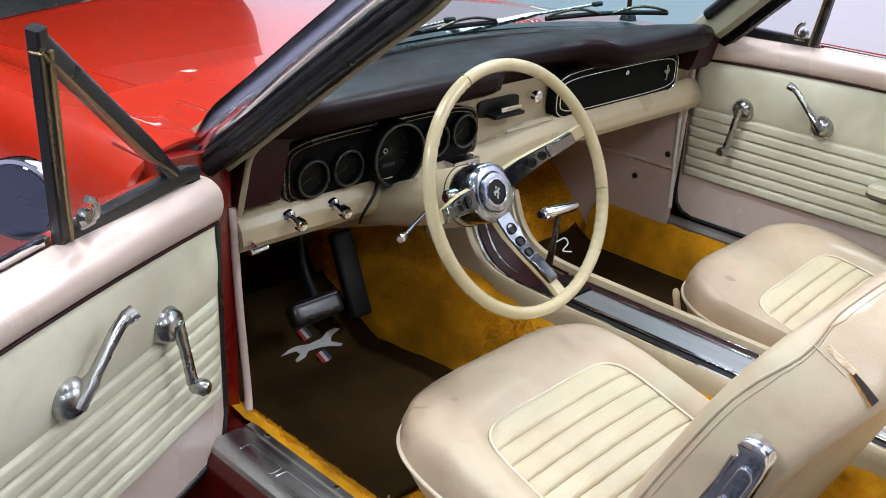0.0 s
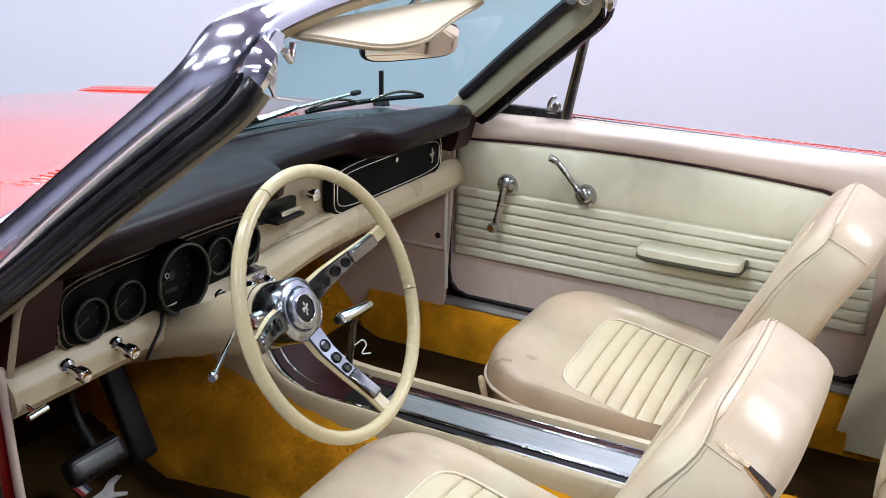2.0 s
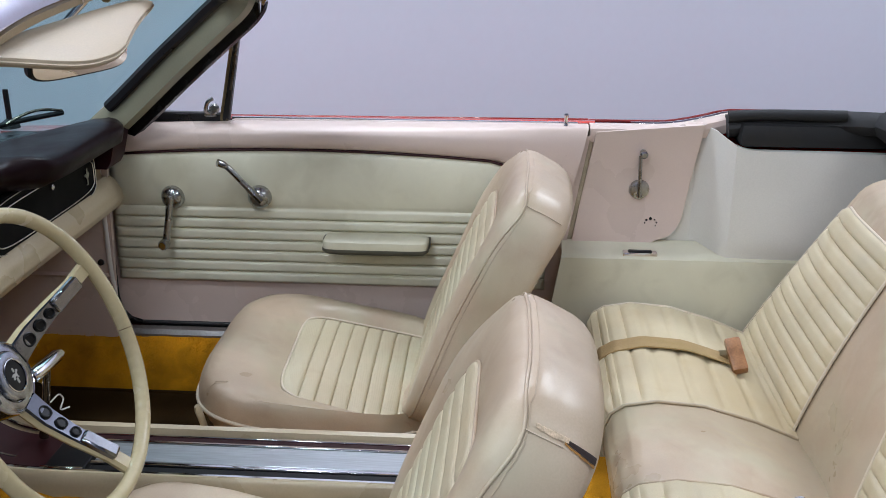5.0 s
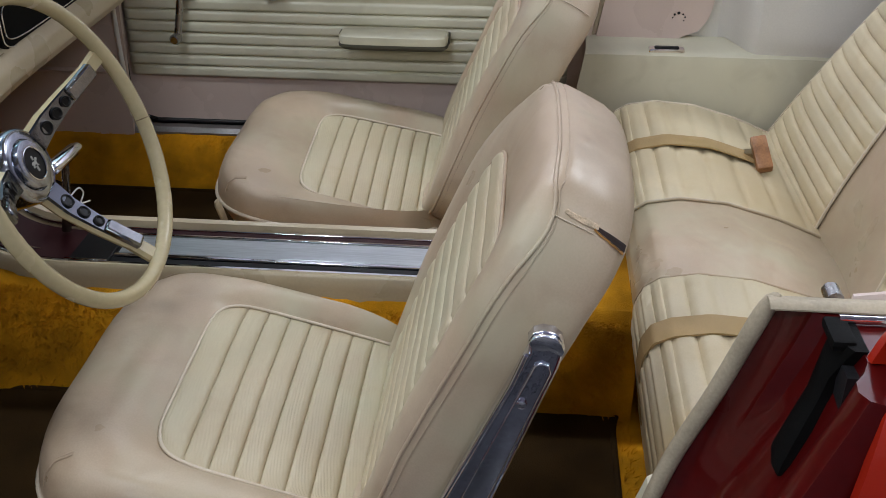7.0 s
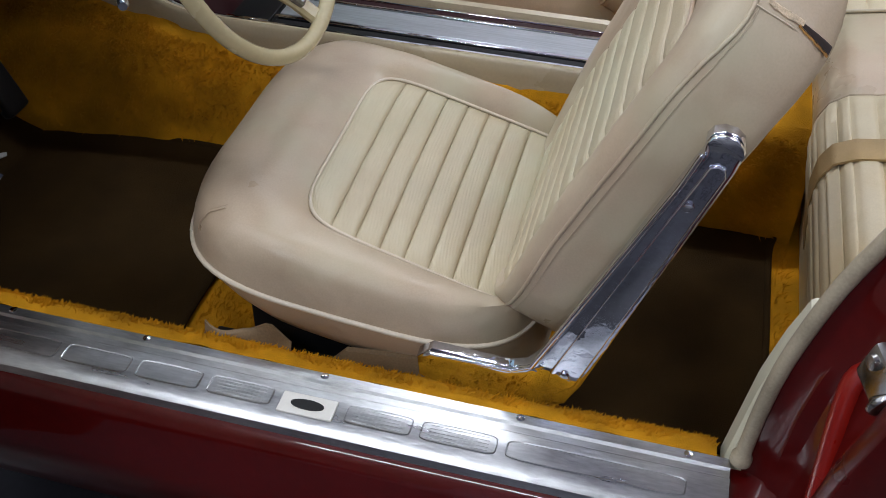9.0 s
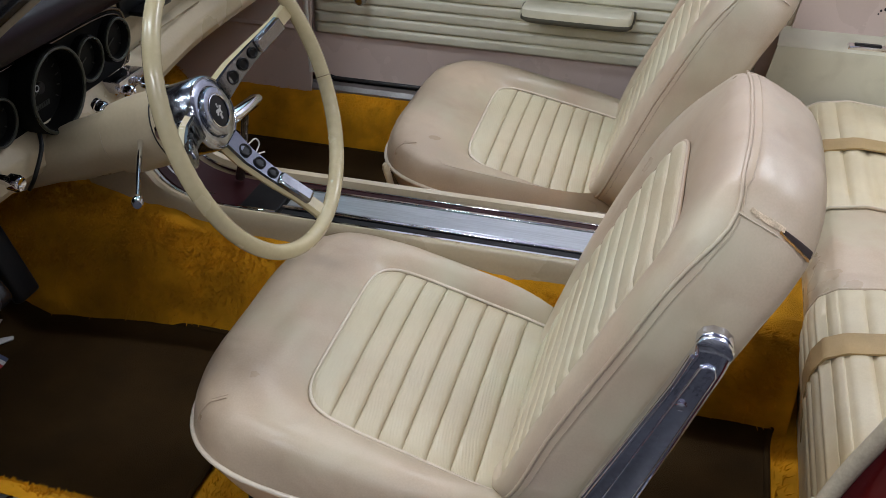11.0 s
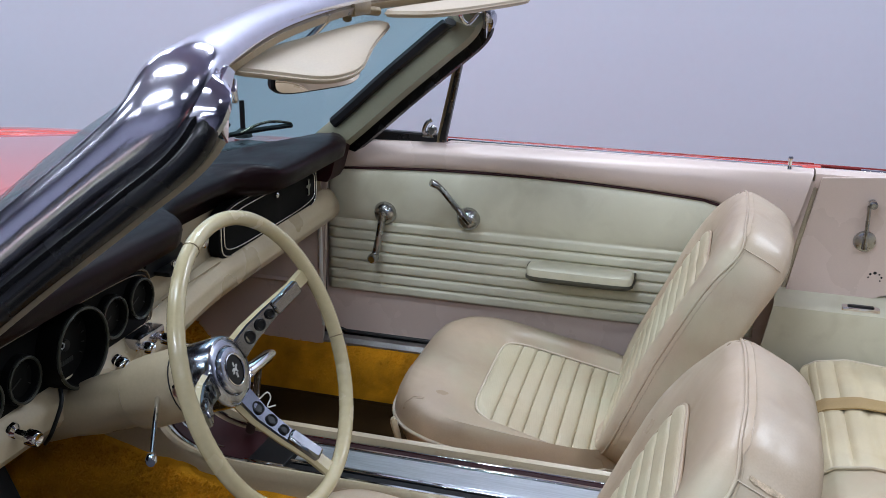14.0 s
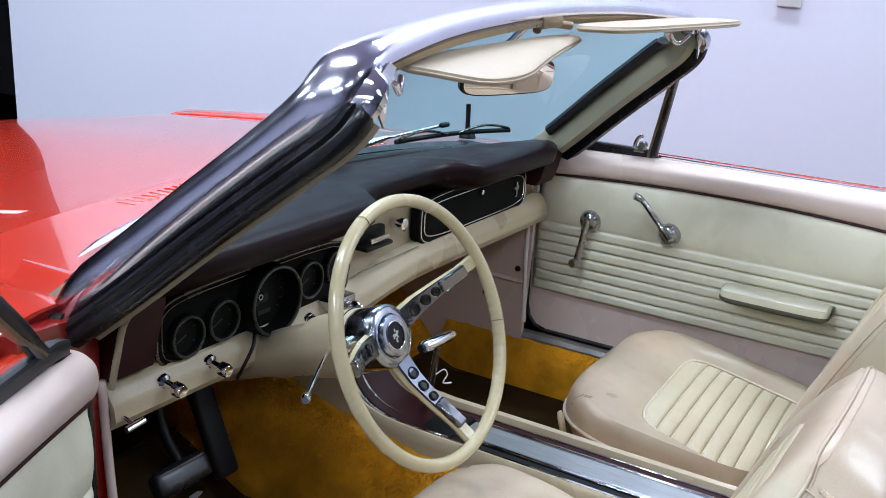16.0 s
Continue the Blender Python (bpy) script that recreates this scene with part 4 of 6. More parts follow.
    visor((-0.472, 0.145, 1.232), (0.055, 0.148, 1.236), (0.02, -0.076, -0.022), "cream vinyl sun visor swung down", True)
    visor((0.530, 0.108, 1.245), (0.0, 0.135, 1.252), (0.01, -0.13, 0.004), "cream vinyl sun visor folded up")
    bm = bmesh.new()
    tube(bm, curve([(-0.06, 0.150, 1.249), (-0.05, 0.152, 1.256), (-0.03, 0.150, 1.260), (0.03, 0.135, 1.254)], 5), 0.007, 6)
    rbox(bm, (0.07, 0.03, 0.02), (-0.03, 0.15, 1.262), 0.005)
    part("visor_bracket", bm, BRASS, car)
    # rear-view mirror
    m = Matrix.Translation((-0.041, 0.205, 1.169)) @ pose(0, 0, 0, 96, 2, -12)
    bm = bmesh.new()
    loft(bm, [[m @ V(x * sc, y * sc, h) for x, y in outline(0.115, 0.030, 4.5, 48)] for h, sc in ((-0.016, 0.7), (-0.010, 0.95), (0.0, 1.0), (0.004, 0.99))])
    mh = part("rearview_mirror", bm, BLACK, car, "interior mirror reflecting the cream cabin")
    bm = bmesh.new()
    slab(bm, outline(0.112, 0.0275, 4.5, 48), 0.0015, m @ Matrix.Translation((0, 0, 0.0045)))
    part("mirror_glass", bm, MIRROR, mh)
    bm = bmesh.new()
    tube(bm, [(-0.03, 0.218, 1.165), (-0.025, 0.225, 1.215), (-0.02, 0.185, 1.255)], 0.006, 8)
    part("mirror_stem", bm, CHROME, mh)
    # wipers and aerial
    for base, mid, tip, b0, b1 in (((-0.23, 0.716, 0.930), (-0.10, 0.690, 0.956), (0.0, 0.672, 0.970), (-0.24, 0.668, 0.948), (0.14, 0.668, 0.952)),
                                   ((0.06, 0.716, 0.930), (0.27, 0.664, 0.957), (0.41, 0.604, 0.976), (0.29, 0.654, 0.946), (0.61, 0.545, 0.946))):
        base, mid, tip, b0, b1 = (Vector(p) for p in (base, mid, tip, b0, b1))
        run = (mid - base).normalized()
        wide = run.cross(V(0, -0.5, 0.85)).normalized()
        top = wide.cross(run).normalized()
        bm = bmesh.new()
        loft(bm, [[p + wide * (w * u) + top * h for u, h in ((-1, -0.003), (-0.8, 0.005), (0.8, 0.005), (1, -0.003))] for p, w in ((base - run * 0.02, 0.007), (base, 0.009), (base.lerp(mid, 0.35), 0.008), (base.lerp(mid, 0.9), 0.005), (mid, 0.003))])
        lathe(bm, [(0.012, -0.02), (0.012, 0.008), (0.006, 0.013)], Matrix.Translation(base), 14)
        tube(bm, [mid - run * 0.01, mid, tip], 0.0032, 6)
        wp = part("wiper_arm", bm, DULLCHROME, car, "silver wiper arm with black blade")
        bm = bmesh.new()
        tube(bm, [b0.lerp(b1, k / 10) + V(0, 0, 0.006 * math.sin(math.pi * k / 10)) for k in range(11)], 0.0055, 6)
        part("wiper_blade", bm, BLACK, wp)
        for p, q in ((0.02, 0.42), (0.52, 0.98)):
            bm = bmesh.new()
            tube(bm, [b0.lerp(b1, lerp(p, q, k / 10)) + V(0, -0.004, 0.006 + 0.013 * math.sin(math.pi * k / 10)) for k in range(11)], 0.0032, 6)
            part("wiper_bridge", bm, SMOKE, wp)
        bm = bmesh.new()
        rbox(bm, (0.030, 0.014, 0.010), tip, 0.003, 1)
        part("wiper_clip", bm, BLACK, wp)
    bm = bmesh.new()
    tube(bm, [(0.66, 0.69, 0.90), (0.658, 0.69, 0.985)], 0.006, 8)
    lathe(bm, [(0.022, 0), (0.018, 0.012), (0.007, 0.02)], Matrix.Translation((0.66, 0.69, 0.90)), 14)
    part("aerial_base", bm, BLACK, car, "short black aerial stub on the far fender")


PANEL2 = mat("cream_visor_vinyl", (0.50, 0.405, 0.285), 0.5, var=0.12, scale=8, fine=300, bump=0.2)
windshield()


# ---- doors ----
def door(s, label):
    X = lambda x: s * x
    def lean(z):
        return -0.505 - 0.17 * (z - 0.43)
    bm = bmesh.new()
    ol = [(0.503, 0.88), (0.503, 0.49), (0.496, 0.458), (0.478, 0.438), (0.45, 0.430), (-0.47, 0.430), (-0.505, 0.45), (lean(0.65), 0.65), (lean(0.90), 0.895), (0.0, 0.893), (0.35, 0.885)]
    slab(bm, ol, 0.088, Matrix.Translation((0.702 if s > 0 else -0.790, 0, 0)) @ YZX)
    d = part("door", bm, ROSE, car, label)
    bm = bmesh.new()
    rb = [(0.7035, y, z) for y, z in ((0.508, 0.86), (0.508, 0.49), (0.500, 0.455), (0.48, 0.433), (0.45, 0.424), (-0.47, 0.424), (-0.51, 0.448), (lean(0.65) - 0.005, 0.65))]
    tube(bm, [V(X(x), y, z) for x, y, z in rb], 0.006, 6)
    part("door_gasket", bm, RUBBER, d)
    # outer skin
    def skin(u, v):
        prof = [(0.775, 0.898 if s < 0 else 0.905), (0.798, 0.895 if s < 0 else 0.9065), (0.832, 0.86), (0.848, 0.77), (0.85, 0.68), (0.845, 0.52), (0.82, 0.36), (0.80, 0.33)]
        x, z = bend(prof, v)
        return V(X(x), lerp(0.525, lean(max(z, 0.43)) - 0.012, u), z + 0.004 * u * max(0, z - 0.8) / 0.1)
    bm = bmesh.new()
    sheet(bm, skin, 24, 21, (X(-0.010), 0, 0))
    part("outer_skin", bm, PAINT, d, "orange-red outer door skin")
    if s > 0:
        bm = bmesh.new()
        tube(bm, [V(0.789, lerp(0.46, -0.584, k / 24), 0.9065 + 0.0055 * k / 24) for k in range(25)], 0.0038, 6)
        part("belt_edge", bm, POST, d, "thin red belt edge")
    # cream trim panel: smooth top, sewn ribs below
    crease = lambda y: 0.835 + 0.017 * (1 - ((y - 0.05) / 0.42) ** 2) - (0.08 * ((-y - 0.36) / 0.14) ** 2 if y < -0.36 else 0)
    def trim(u, v):
        y = lerp(0.494, -0.497, u)
        top = crease(y)
        if v < 0.75:
            z = lerp(0.537, 0.717, v / 0.75)
            k = (v / 0.75 * 7) % 1
            h = 0.0090 * (1 - (2 * abs(k - 0.5)) ** 5.5)
            h -= 0.0014 * noise.noise(V(y * 12, z * 30, s))
        else:
            t = (v - 0.75) / 0.25
            z = lerp(0.717, top, t)
            h = 0.004 + 0.010 * math.sin(math.pi * min(1, t * 1.05)) ** 0.6 + 0.0012 * noise.noise(V(y * 8, z * 8, s))
        e = min(1, min(u, 1 - u) / 0.015)
        return V(X(0.698 - h * e), y, z)
    bm = bmesh.new()
    sheet(bm, trim, 90, 112, (X(0.005), 0, 0))
    part("trim_panel", bm, PANEL, d, "cream vinyl door panel with horizontal sewn ribs", sharp=70)
    # padded top rail
    def rail(u, v):
        y = lerp(0.497, -0.580, u)
        zc = crease(max(y, -0.36)) + 0.004 if y > -0.36 else lerp(crease(-0.36) + 0.004, 0.76, min(1, (-0.36 - y) / 0.14) ** 2)
        hi = 0.905 + 0.008 * u
        prof = [(0.700, zc), (0.690, zc + 0.003), (0.682, lerp(zc, hi, 0.35)), (0.684, lerp(zc, hi, 0.7)), (0.697, hi - 0.006), (0.715, hi), (0.745, hi), (0.757, hi - 0.012)]
        x, z = bend(prof, v)
        return V(X(x), y + 0.24 * (0.91 - z) * max(0, (u - 0.85) / 0.15), z)
    bm = bmesh.new()
    sheet(bm, rail, 50, 35)
    part("top_rail", bm, ROSE, d, "glossy rose-beige padded door top")
    bm = bmesh.new()
    tube(bm, [V(X(0.6925), lerp(0.494, -0.43, k / 30), crease(lerp(0.494, -0.43, k / 30)) + 0.002) for k in range(31)], 0.003, 6)
    part("crease_bead", bm, MAROON, d)
    bm = bmesh.new()
    rbox(bm, (0.008, 0.78, 0.010), (X(0.762), -0.17, 0.908), 0.002)
    part("belt_strip", bm, CHROME, d, "thin chrome belt strip")
    bm = bmesh.new()
    rbox(bm, (0.012, 0.82, 0.010), (X(0.772), -0.172, 0.903), 0.002)
    part("window_slot_seal", bm, RUBBER, d)
    # window crank, hanging down
    bm = bmesh.new()
    ax = pose(0, 0, 0, 0, -90 * s)
    lathe(bm, [(0.027, 0), (0.027, 0.008), (0.022, 0.020), (0.012, 0.026)], Matrix.Translation((X(0.692), 0.346, 0.742)) @ ax, 24)
    tube(bm, curve([(X(0.668), 0.346, 0.748), (X(0.662), 0.352, 0.70), (X(0.660), 0.362, 0.645)], 4), [0.010, 0.009, 0.009, 0.008, 0.008, 0.008, 0.008, 0.008, 0.009], 8)
    lathe(bm, [(0.009, 0), (0.012, 0.006), (0.012, 0.022), (0.008, 0.028)], Matrix.Translation((X(0.662), 0.363, 0.640)) @ ax, 14)
    part("window_crank", bm, DULLCHROME, d, "dulled chrome window crank")
    # release lever
    bm = bmesh.new()
    lathe(bm, [(0.027, 0), (0.027, 0.008), (0.024, 0.020), (0.014, 0.028), (0.006, 0.030)], Matrix.Translation((X(0.692), 0.146, 0.747)) @ ax, 24)
    tube(bm, curve([(X(0.668), 0.140, 0.742), (X(0.658), 0.172, 0.782), (X(0.650), 0.205, 0.822), (X(0.640), 0.224, 0.835)], 5), [0.013] * 4 + [0.010] * 8 + [0.012] * 4, 8, flat=0.7)
    part("release_lever", bm, DULLCHROME, d, "chrome door release lever")
    # armrest
    bm = bmesh.new()
    m = Matrix.Translation((X(0.655), -0.119, 0.655))
    loft(bm, [[m @ V(X(x * sc), y * sc2, z) for x, y in outline(0.034, 0.118, 6, 36)] for z, sc, sc2 in ((-0.011, 0.90, 0.97), (-0.009, 0.98, 0.985), (0.002, 1.0, 1.0), (0.008, 0.97, 0.99), (0.012, 0.8, 0.96))])
    part("armrest", bm, PANEL, d, "cream padded armrest")
    bm = bmesh.new()
    loft(bm, [[m @ V(X(x), y, z) for x, y in outline(0.0335 if z > -0.015 else 0.028, 0.119 if z > -0.015 else 0.110, 6, 36)] for z in (-0.021, -0.014, -0.008)])
    for end in (-0.117, 0.117):
        rbox(bm, (0.028, 0.007, 0.020), m @ V(X(0.018), end, -0.004), 0.002)
    part("armrest_base", bm, ARMBASE, d, "dark olive armrest base")
    # lock button
    bm = bmesh.new()
    lathe(bm, [(0.006, 0), (0.004, 0.006), (0.004, 0.020), (0.006, 0.026), (0.004, 0.030)], Matrix.Translation((X(0.722), -0.532, 0.910)), 12)
    part("lock_button", bm, CHROME, d)
    # vent window
    A, B, C = V(X(0.722), 0.452, 0.915), V(X(0.742), 0.228, 0.908), V(X(0.690), 0.168, 1.155 if s > 0 else 1.176)
    def channel(pts, wide, deep, towards):
        """A flat-faced bar along the points; its width lies in the pane's plane."""
        bm = bmesh.new()
        pts = [Vector(p) for p in pts]
        rings = []
        for i, p in enumerate(pts):
            t = (pts[min(i + 1, len(pts) - 1)] - pts[max(i - 1, 0)]).normalized()
            w = (V(0, *towards) - t * V(0, *towards).dot(t)).normalized()
            o = t.cross(w).normalized()
            rings.append([p + w * (wide * a) + o * (deep * b) for a, b in ((-1, -0.7), (-0.7, -1), (0.7, -1), (1, -0.7), (1, 0.7), (0.7, 1), (-0.7, 1), (-1, 0.7))])
        loft(bm, rings)
        return bm
    vf = part("vent_frame", channel([A + V(0, 0.035, -0.004), A + V(0, 0.01, 0.004), B + V(0, 0, 0.005)], 0.012, 0.010, (0, 1)), RUBBER, d, "black vent-window frame")
    part("vent_frame", channel(curve([A + V(0, -0.008, 0.002), A + V(0, -0.028, 0.022), A.lerp(C, 0.3), A.lerp(C, 0.65), C], 4), 0.0105, 0.008, (-1, -0.6)), RUBBER, d, "black vent-window frame")
    part("vent_lip", channel(curve([A + V(X(-0.002), -0.020, 0.012), A + V(X(-0.002), -0.040, 0.030), A.lerp(C, 0.3) + V(X(-0.002), -0.010, -0.008), A.lerp(C, 0.65) + V(X(-0.002), -0.010, -0.008), C + V(X(-0.002), -0.006, -0.012)], 4), 0.0025, 0.0085, (-1, -0.6)), BRASS, vf, "tarnished inner lip")
    bar = part("division_bar", channel([B + V(0, -0.006, -0.03), B, C, C + (C - B) * 0.05], 0.0085, 0.009, (1, 0.2)), RUBBER, d, "tarnished vent-window division bar")
    part("bar_edge", channel([B + V(X(-0.004), 0.007, -0.01), B + V(X(-0.004), 0.007, 0.01), C + V(X(-0.004), 0.007, -0.012)], 0.0035, 0.008, (1, 0.2)), BRASS, bar, "brassy bar edge")
    part("bar_face", channel([B + V(X(-0.009), -0.005, -0.01), B + V(X(-0.009), -0.005, 0.01), C + V(X(-0.009), -0.005, -0.006)], 0.003, 0.0015, (1, 0.2)), SMOKE, bar)
    bm = bmesh.new()
    tube(bm, [A + V(X(0.010), 0, 0.012), A.lerp(C, 0.5) + V(X(0.010), 0.008, 0.006), C + V(X(0.008), 0.004, 0.004)], 0.005, 6)
    rbox(bm, (0.022, 0.26, 0.012), ((A + B) / 2 + V(0, 0.02, -0.012)), 0.003, 2, Matrix.Rotation(radians(5 * s), 3, "Z"))
    part("vent_chrome", bm, CHROME, d)
    bm = bmesh.new()
    bm.faces.new([bm.verts.new(p) for p in (A + V(0, -0.02, 0.005), B + V(0, 0.004, 0.005), C + V(0, 0.004, -0.01))])
    vg = part("vent_glass", bm, CLEAR, d, "clear vent glass")
    vg.visible_shadow = False
    bm = bmesh.new()
    L = B + V(X(-0.012), 0.03, 0.018)
    tube(bm, curve([L, L + V(X(-0.012), 0.008, 0.006), L + V(X(-0.018), 0.0, 0.028), L + V(X(-0.016), -0.012, 0.036)], 3), 0.0046, 7)
    rbox(bm, (0.016, 0.028, 0.016), L, 0.004)
    lathe(bm, [(0.010, 0), (0.012, 0.006), (0.008, 0.012)], Matrix.Translation(L + V(X(-0.006), -0.012, 0.012)) @ ax, 12)
    part("vent_latch", bm, DULLCHROME, d, "chrome vent-window latch")
    return d


door(1, "closed passenger door with cream ribbed panel")
dd = door(-1, "open driver door with cream ribbed panel")
HX, HY, TURN = -0.8083, 0.5024, -62.57
dd.matrix_basis = pose(HX, HY, 0, 0, 0, TURN) @ pose(-HX, -HY, -0.047) @ pose(0, 0.146, 0) @ Matrix.Diagonal((1, 1.075, 1, 1)) @ pose(0, -0.146, 0)


def door_mirror(d):
    at = V(-0.905, 0.34, 0.895)
    m = Matrix.Translation(at) @ pose(0, 0, 0, 90, 0, 12)
    bm = bmesh.new()
    lathe(bm, [(0.020, -0.050), (0.045, -0.042), (0.058, -0.020), (0.061, 0.0), (0.060, 0.004), (0.055, 0.005)], m, 36)
    part("door_mirror", bm, CHROME, d, "round chrome door mirror")
    bm = bmesh.new()
    lathe(bm, [(0.054, 0.0055), (0.053, 0.007), (0.001, 0.008)], m, 36)
    part("door_mirror_glass", bm, DARKMIRROR, d)
    bm = bmesh.new()
    tube(bm, curve([at + V(0.01, 0.02, -0.05), at + V(0.04, 0.02, -0.075), at + V(0.09, 0.0, -0.088), at + V(0.12, -0.03, -0.09)], 4), 0.012, 8)
    rbox(bm, (0.05, 0.12, 0.016), at + V(0.10, -0.01, -0.092), 0.006)
    part("mirror_arm", bm, CHROME, d)


door_mirror(dd)

# ---- dashboard ----
def dashboard():
    # padded top with two brows
    def brow(x):
        k = 1 / (1 + math.exp((x + 0.10) / 0.012)) + 1 / (1 + math.exp(-(x - 0.205) / 0.012))
        return lerp(0.462, 0.392, min(1, k))
    xs = [-0.665, -0.64, -0.60, -0.575, -0.55, -0.50] + [-0.45 + 0.05 * i for i in range(7)] + [-0.125, -0.112, -0.10, -0.088, -0.07, -0.03, 0.05, 0.12, 0.17, 0.19, 0.20, 0.208, 0.22, 0.24, 0.3, 0.36, 0.42, 0.48, 0.52, 0.55, 0.575, 0.60, 0.64, 0.665]
    rings = []
    for x in xs:
        e = max(0, (abs(x) - 0.54) / 0.125)
        y0 = brow(x) + 0.05 * e ** 1.5
        zt = 0.944 - 0.016 * e
        yb = 0.70 - 0.17 * (x / 0.66) ** 2
        zt += 0.006 * math.exp(-((x - 0.216) / 0.016) ** 2)
        droop = 0.012 * (1 - (y0 - 0.392) / 0.07)
        rings.append([V(x, yb, 0.914), V(x, lerp(yb, y0, 0.35), lerp(0.918, zt, 0.5)), V(x, lerp(yb, y0, 0.7), zt - 0.002), V(x, y0 + 0.03, zt), V(x, y0 + 0.012, zt - 0.003), V(x, y0 + 0.002, zt - 0.011),
                      V(x, y0, zt - 0.022), V(x, y0 + 0.006, zt - 0.034 - droop), V(x, y0 + 0.03, zt - 0.046 - droop), V(x, 0.50, 0.872), V(x, yb, 0.86)])
    bm = bmesh.new()
    loft(bm, rings)
    dash = part("dashboard", bm, PAD, car, "dark maroon padded dashboard over an ivory metal panel", sharp=60)
    # dark side cheeks at both ends
    for s in (-1, 1):
        bm = bmesh.new()
        loft(bm, [[V(s * x, y, z) for y, z in (((0.43, 0.915), (0.425, 0.90), (0.455, 0.80), (0.462, 0.772), (0.52, 0.772), (0.52, 0.905)) if s < 0 else ((0.43, 0.915), (0.425, 0.90), (0.440, 0.845), (0.450, 0.829), (0.52, 0.829), (0.52, 0.905)))] for x in (0.585, 0.665)])
        part("dash_cheek", bm, MAROON, dash, "dark maroon dash end")
    # ivory metal panel
    def ivory(u, v):
        x = lerp(-0.665, 0.665, u)
        prof = [(0.500, 0.88), (0.497, 0.80), (0.490, 0.772), (0.468, 0.755), (0.455, 0.735), (0.452, 0.712), (0.462, 0.695), (0.485, 0.688), (0.52, 0.69)]
        k = v * (len(prof) - 1)
        i = min(int(k), len(prof) - 2)
        y, z = lerp(prof[i][0], prof[i + 1][0], k - i), lerp(prof[i][1], prof[i + 1][1], k - i)
        up = 0.030 / (1 + math.exp(-(x + 0.02) / 0.05))
        if v > 0.3:
            z += up
        if v > 0.6:
            z += 0.011 * (v - 0.6) / 0.4 / (1 + math.exp((x + 0.3) / 0.05))
        return V(x, y, z)
    bm = bmesh.new()
    sheet(bm, ivory, 60, 32, (0, 0.01, 0))
    part("lower_panel", bm, IVORY, dash, "ivory enamelled lower dash panel")
    # instrument cluster
    ol = outline(0.228, 0.058, 5, 72, -0.340, 0.802)
    bm = bmesh.new()
    slab(bm, ol, -0.020, Matrix.Translation((0, 0.492, 0)) @ XZY, 0.004)
    part("instrument_panel", bm, CLUSTER, dash, "black instrument cluster with bright rim")
    for r, yy, mm, sc in ((0.0030, 0.474, SMOKE, 1.0), (0.0018, 0.4715, SMOKE, 0.88)):
        bm = bmesh.new()
        tube(bm, [V(-0.340 + (x + 0.340) * (1 - (1 - sc) * 0.3), yy, 0.802 + (z - 0.802) * sc) for x, z in ol], r, 6, True)
        part("cluster_rim", bm, mm, dash)
    for x, z, r in ((-0.517, 0.794, 0.031), (-0.441, 0.797, 0.031), (-0.342, 0.806, 0.057), (-0.232, 0.808, 0.031), (-0.157, 0.812, 0.031)):
        big = r > 0.05
        y = 0.440 if big else 0.466
        m = Matrix.Translation((x, 0.475, z)) @ pose(0, 0, 0, 90)
        dep = 0.475 - y + (0 if big else 0.005)
        bm = bmesh.new()
        lathe(bm, [(r + 0.004, 0), (r + 0.003, dep), (r, dep + 0.002), (r - 0.003, dep), (r - 0.006, 0.002)], m, 40, False)
        part("gauge_bezel", bm, CLUSTER, dash)
        bm = bmesh.new()
        tube(bm, [m @ V(r * math.cos(a), r * math.sin(a), dep + 0.002) for a in [2 * math.pi * k / 40 for k in range(40)]], 0.0026 if big else 0.0021, 6, True)
        part("gauge_ring", bm, OLIVE, dash)
        bm = bmesh.new()
        lathe(bm, [(r - 0.003, 0.0015), (r - 0.004, 0.0052), (0.001, 0.0054)], m, 36)
        part("gauge_dial", bm, DIAL, dash)
        n = 13 if big else 5
        for k in range(n):
            a = radians(215 - 250 * k / (n - 1))
            bm = bmesh.new()
            q = Matrix.Rotation(a, 4, "Z")
            rbox(bm, (0.007 if big else 0.005, 0.0016, 0.0008), (r * 0.72, 0, 0), 0)
            bmesh.ops.transform(bm, matrix=m @ Matrix.Translation((0, 0, 0.0062)) @ q, verts=bm.verts[:])
            part("dial_mark", bm, GREY, dash)
        bm = bmesh.new()
        rbox(bm, (r * 0.7, 0.0018, 0.001), (r * 0.28, 0, 0), 0)
        bmesh.ops.transform(bm, matrix=m @ Matrix.Translation((0, 0, 0.0072)) @ Matrix.Rotation(radians(205), 4, "Z"), verts=bm.verts[:])
        part("gauge_needle", bm, GREY, dash)
        if big:
            bm = bmesh.new()
            lathe(bm, [(0.009, 0.004), (0.008, 0.009), (0.001, 0.010)], m, 18)
            part("needle_hub", bm, BLACK, dash)
            # modelled pale ring in place of the highlight on the needle hub
            bm = bmesh.new()
            tube(bm, [m @ V(-0.012 + 0.0042 * math.cos(q), 0.004 + 0.0042 * math.sin(q), 0.0108) for q in [2 * math.pi * j / 16 for j in range(16)]], 0.0009, 5, True)
            part("hub_glint_ring", bm, DASHWHITE, dash)
            for k in range(6):
                bm = bmesh.new()
                rbox(bm, (0.004, 0.007, 0.0008), (-0.012 + 0.005 * k, -0.025, 0.0062), 0)
                bmesh.ops.transform(bm, matrix=m, verts=bm.verts[:])
                part("odometer_bar", bm, GREY, dash)
    # glove box
    ol = outline(0.228, 0.0555, 5, 72, 0.346, 0.829)
    bm = bmesh.new()
    slab(bm, ol, -0.022, Matrix.Translation((0, 0.492, 0)) @ XZY, 0.005)
    part("glove_box", bm, CLUSTER, dash, "black glove box door with bright trim lines")
    bm = bmesh.new()
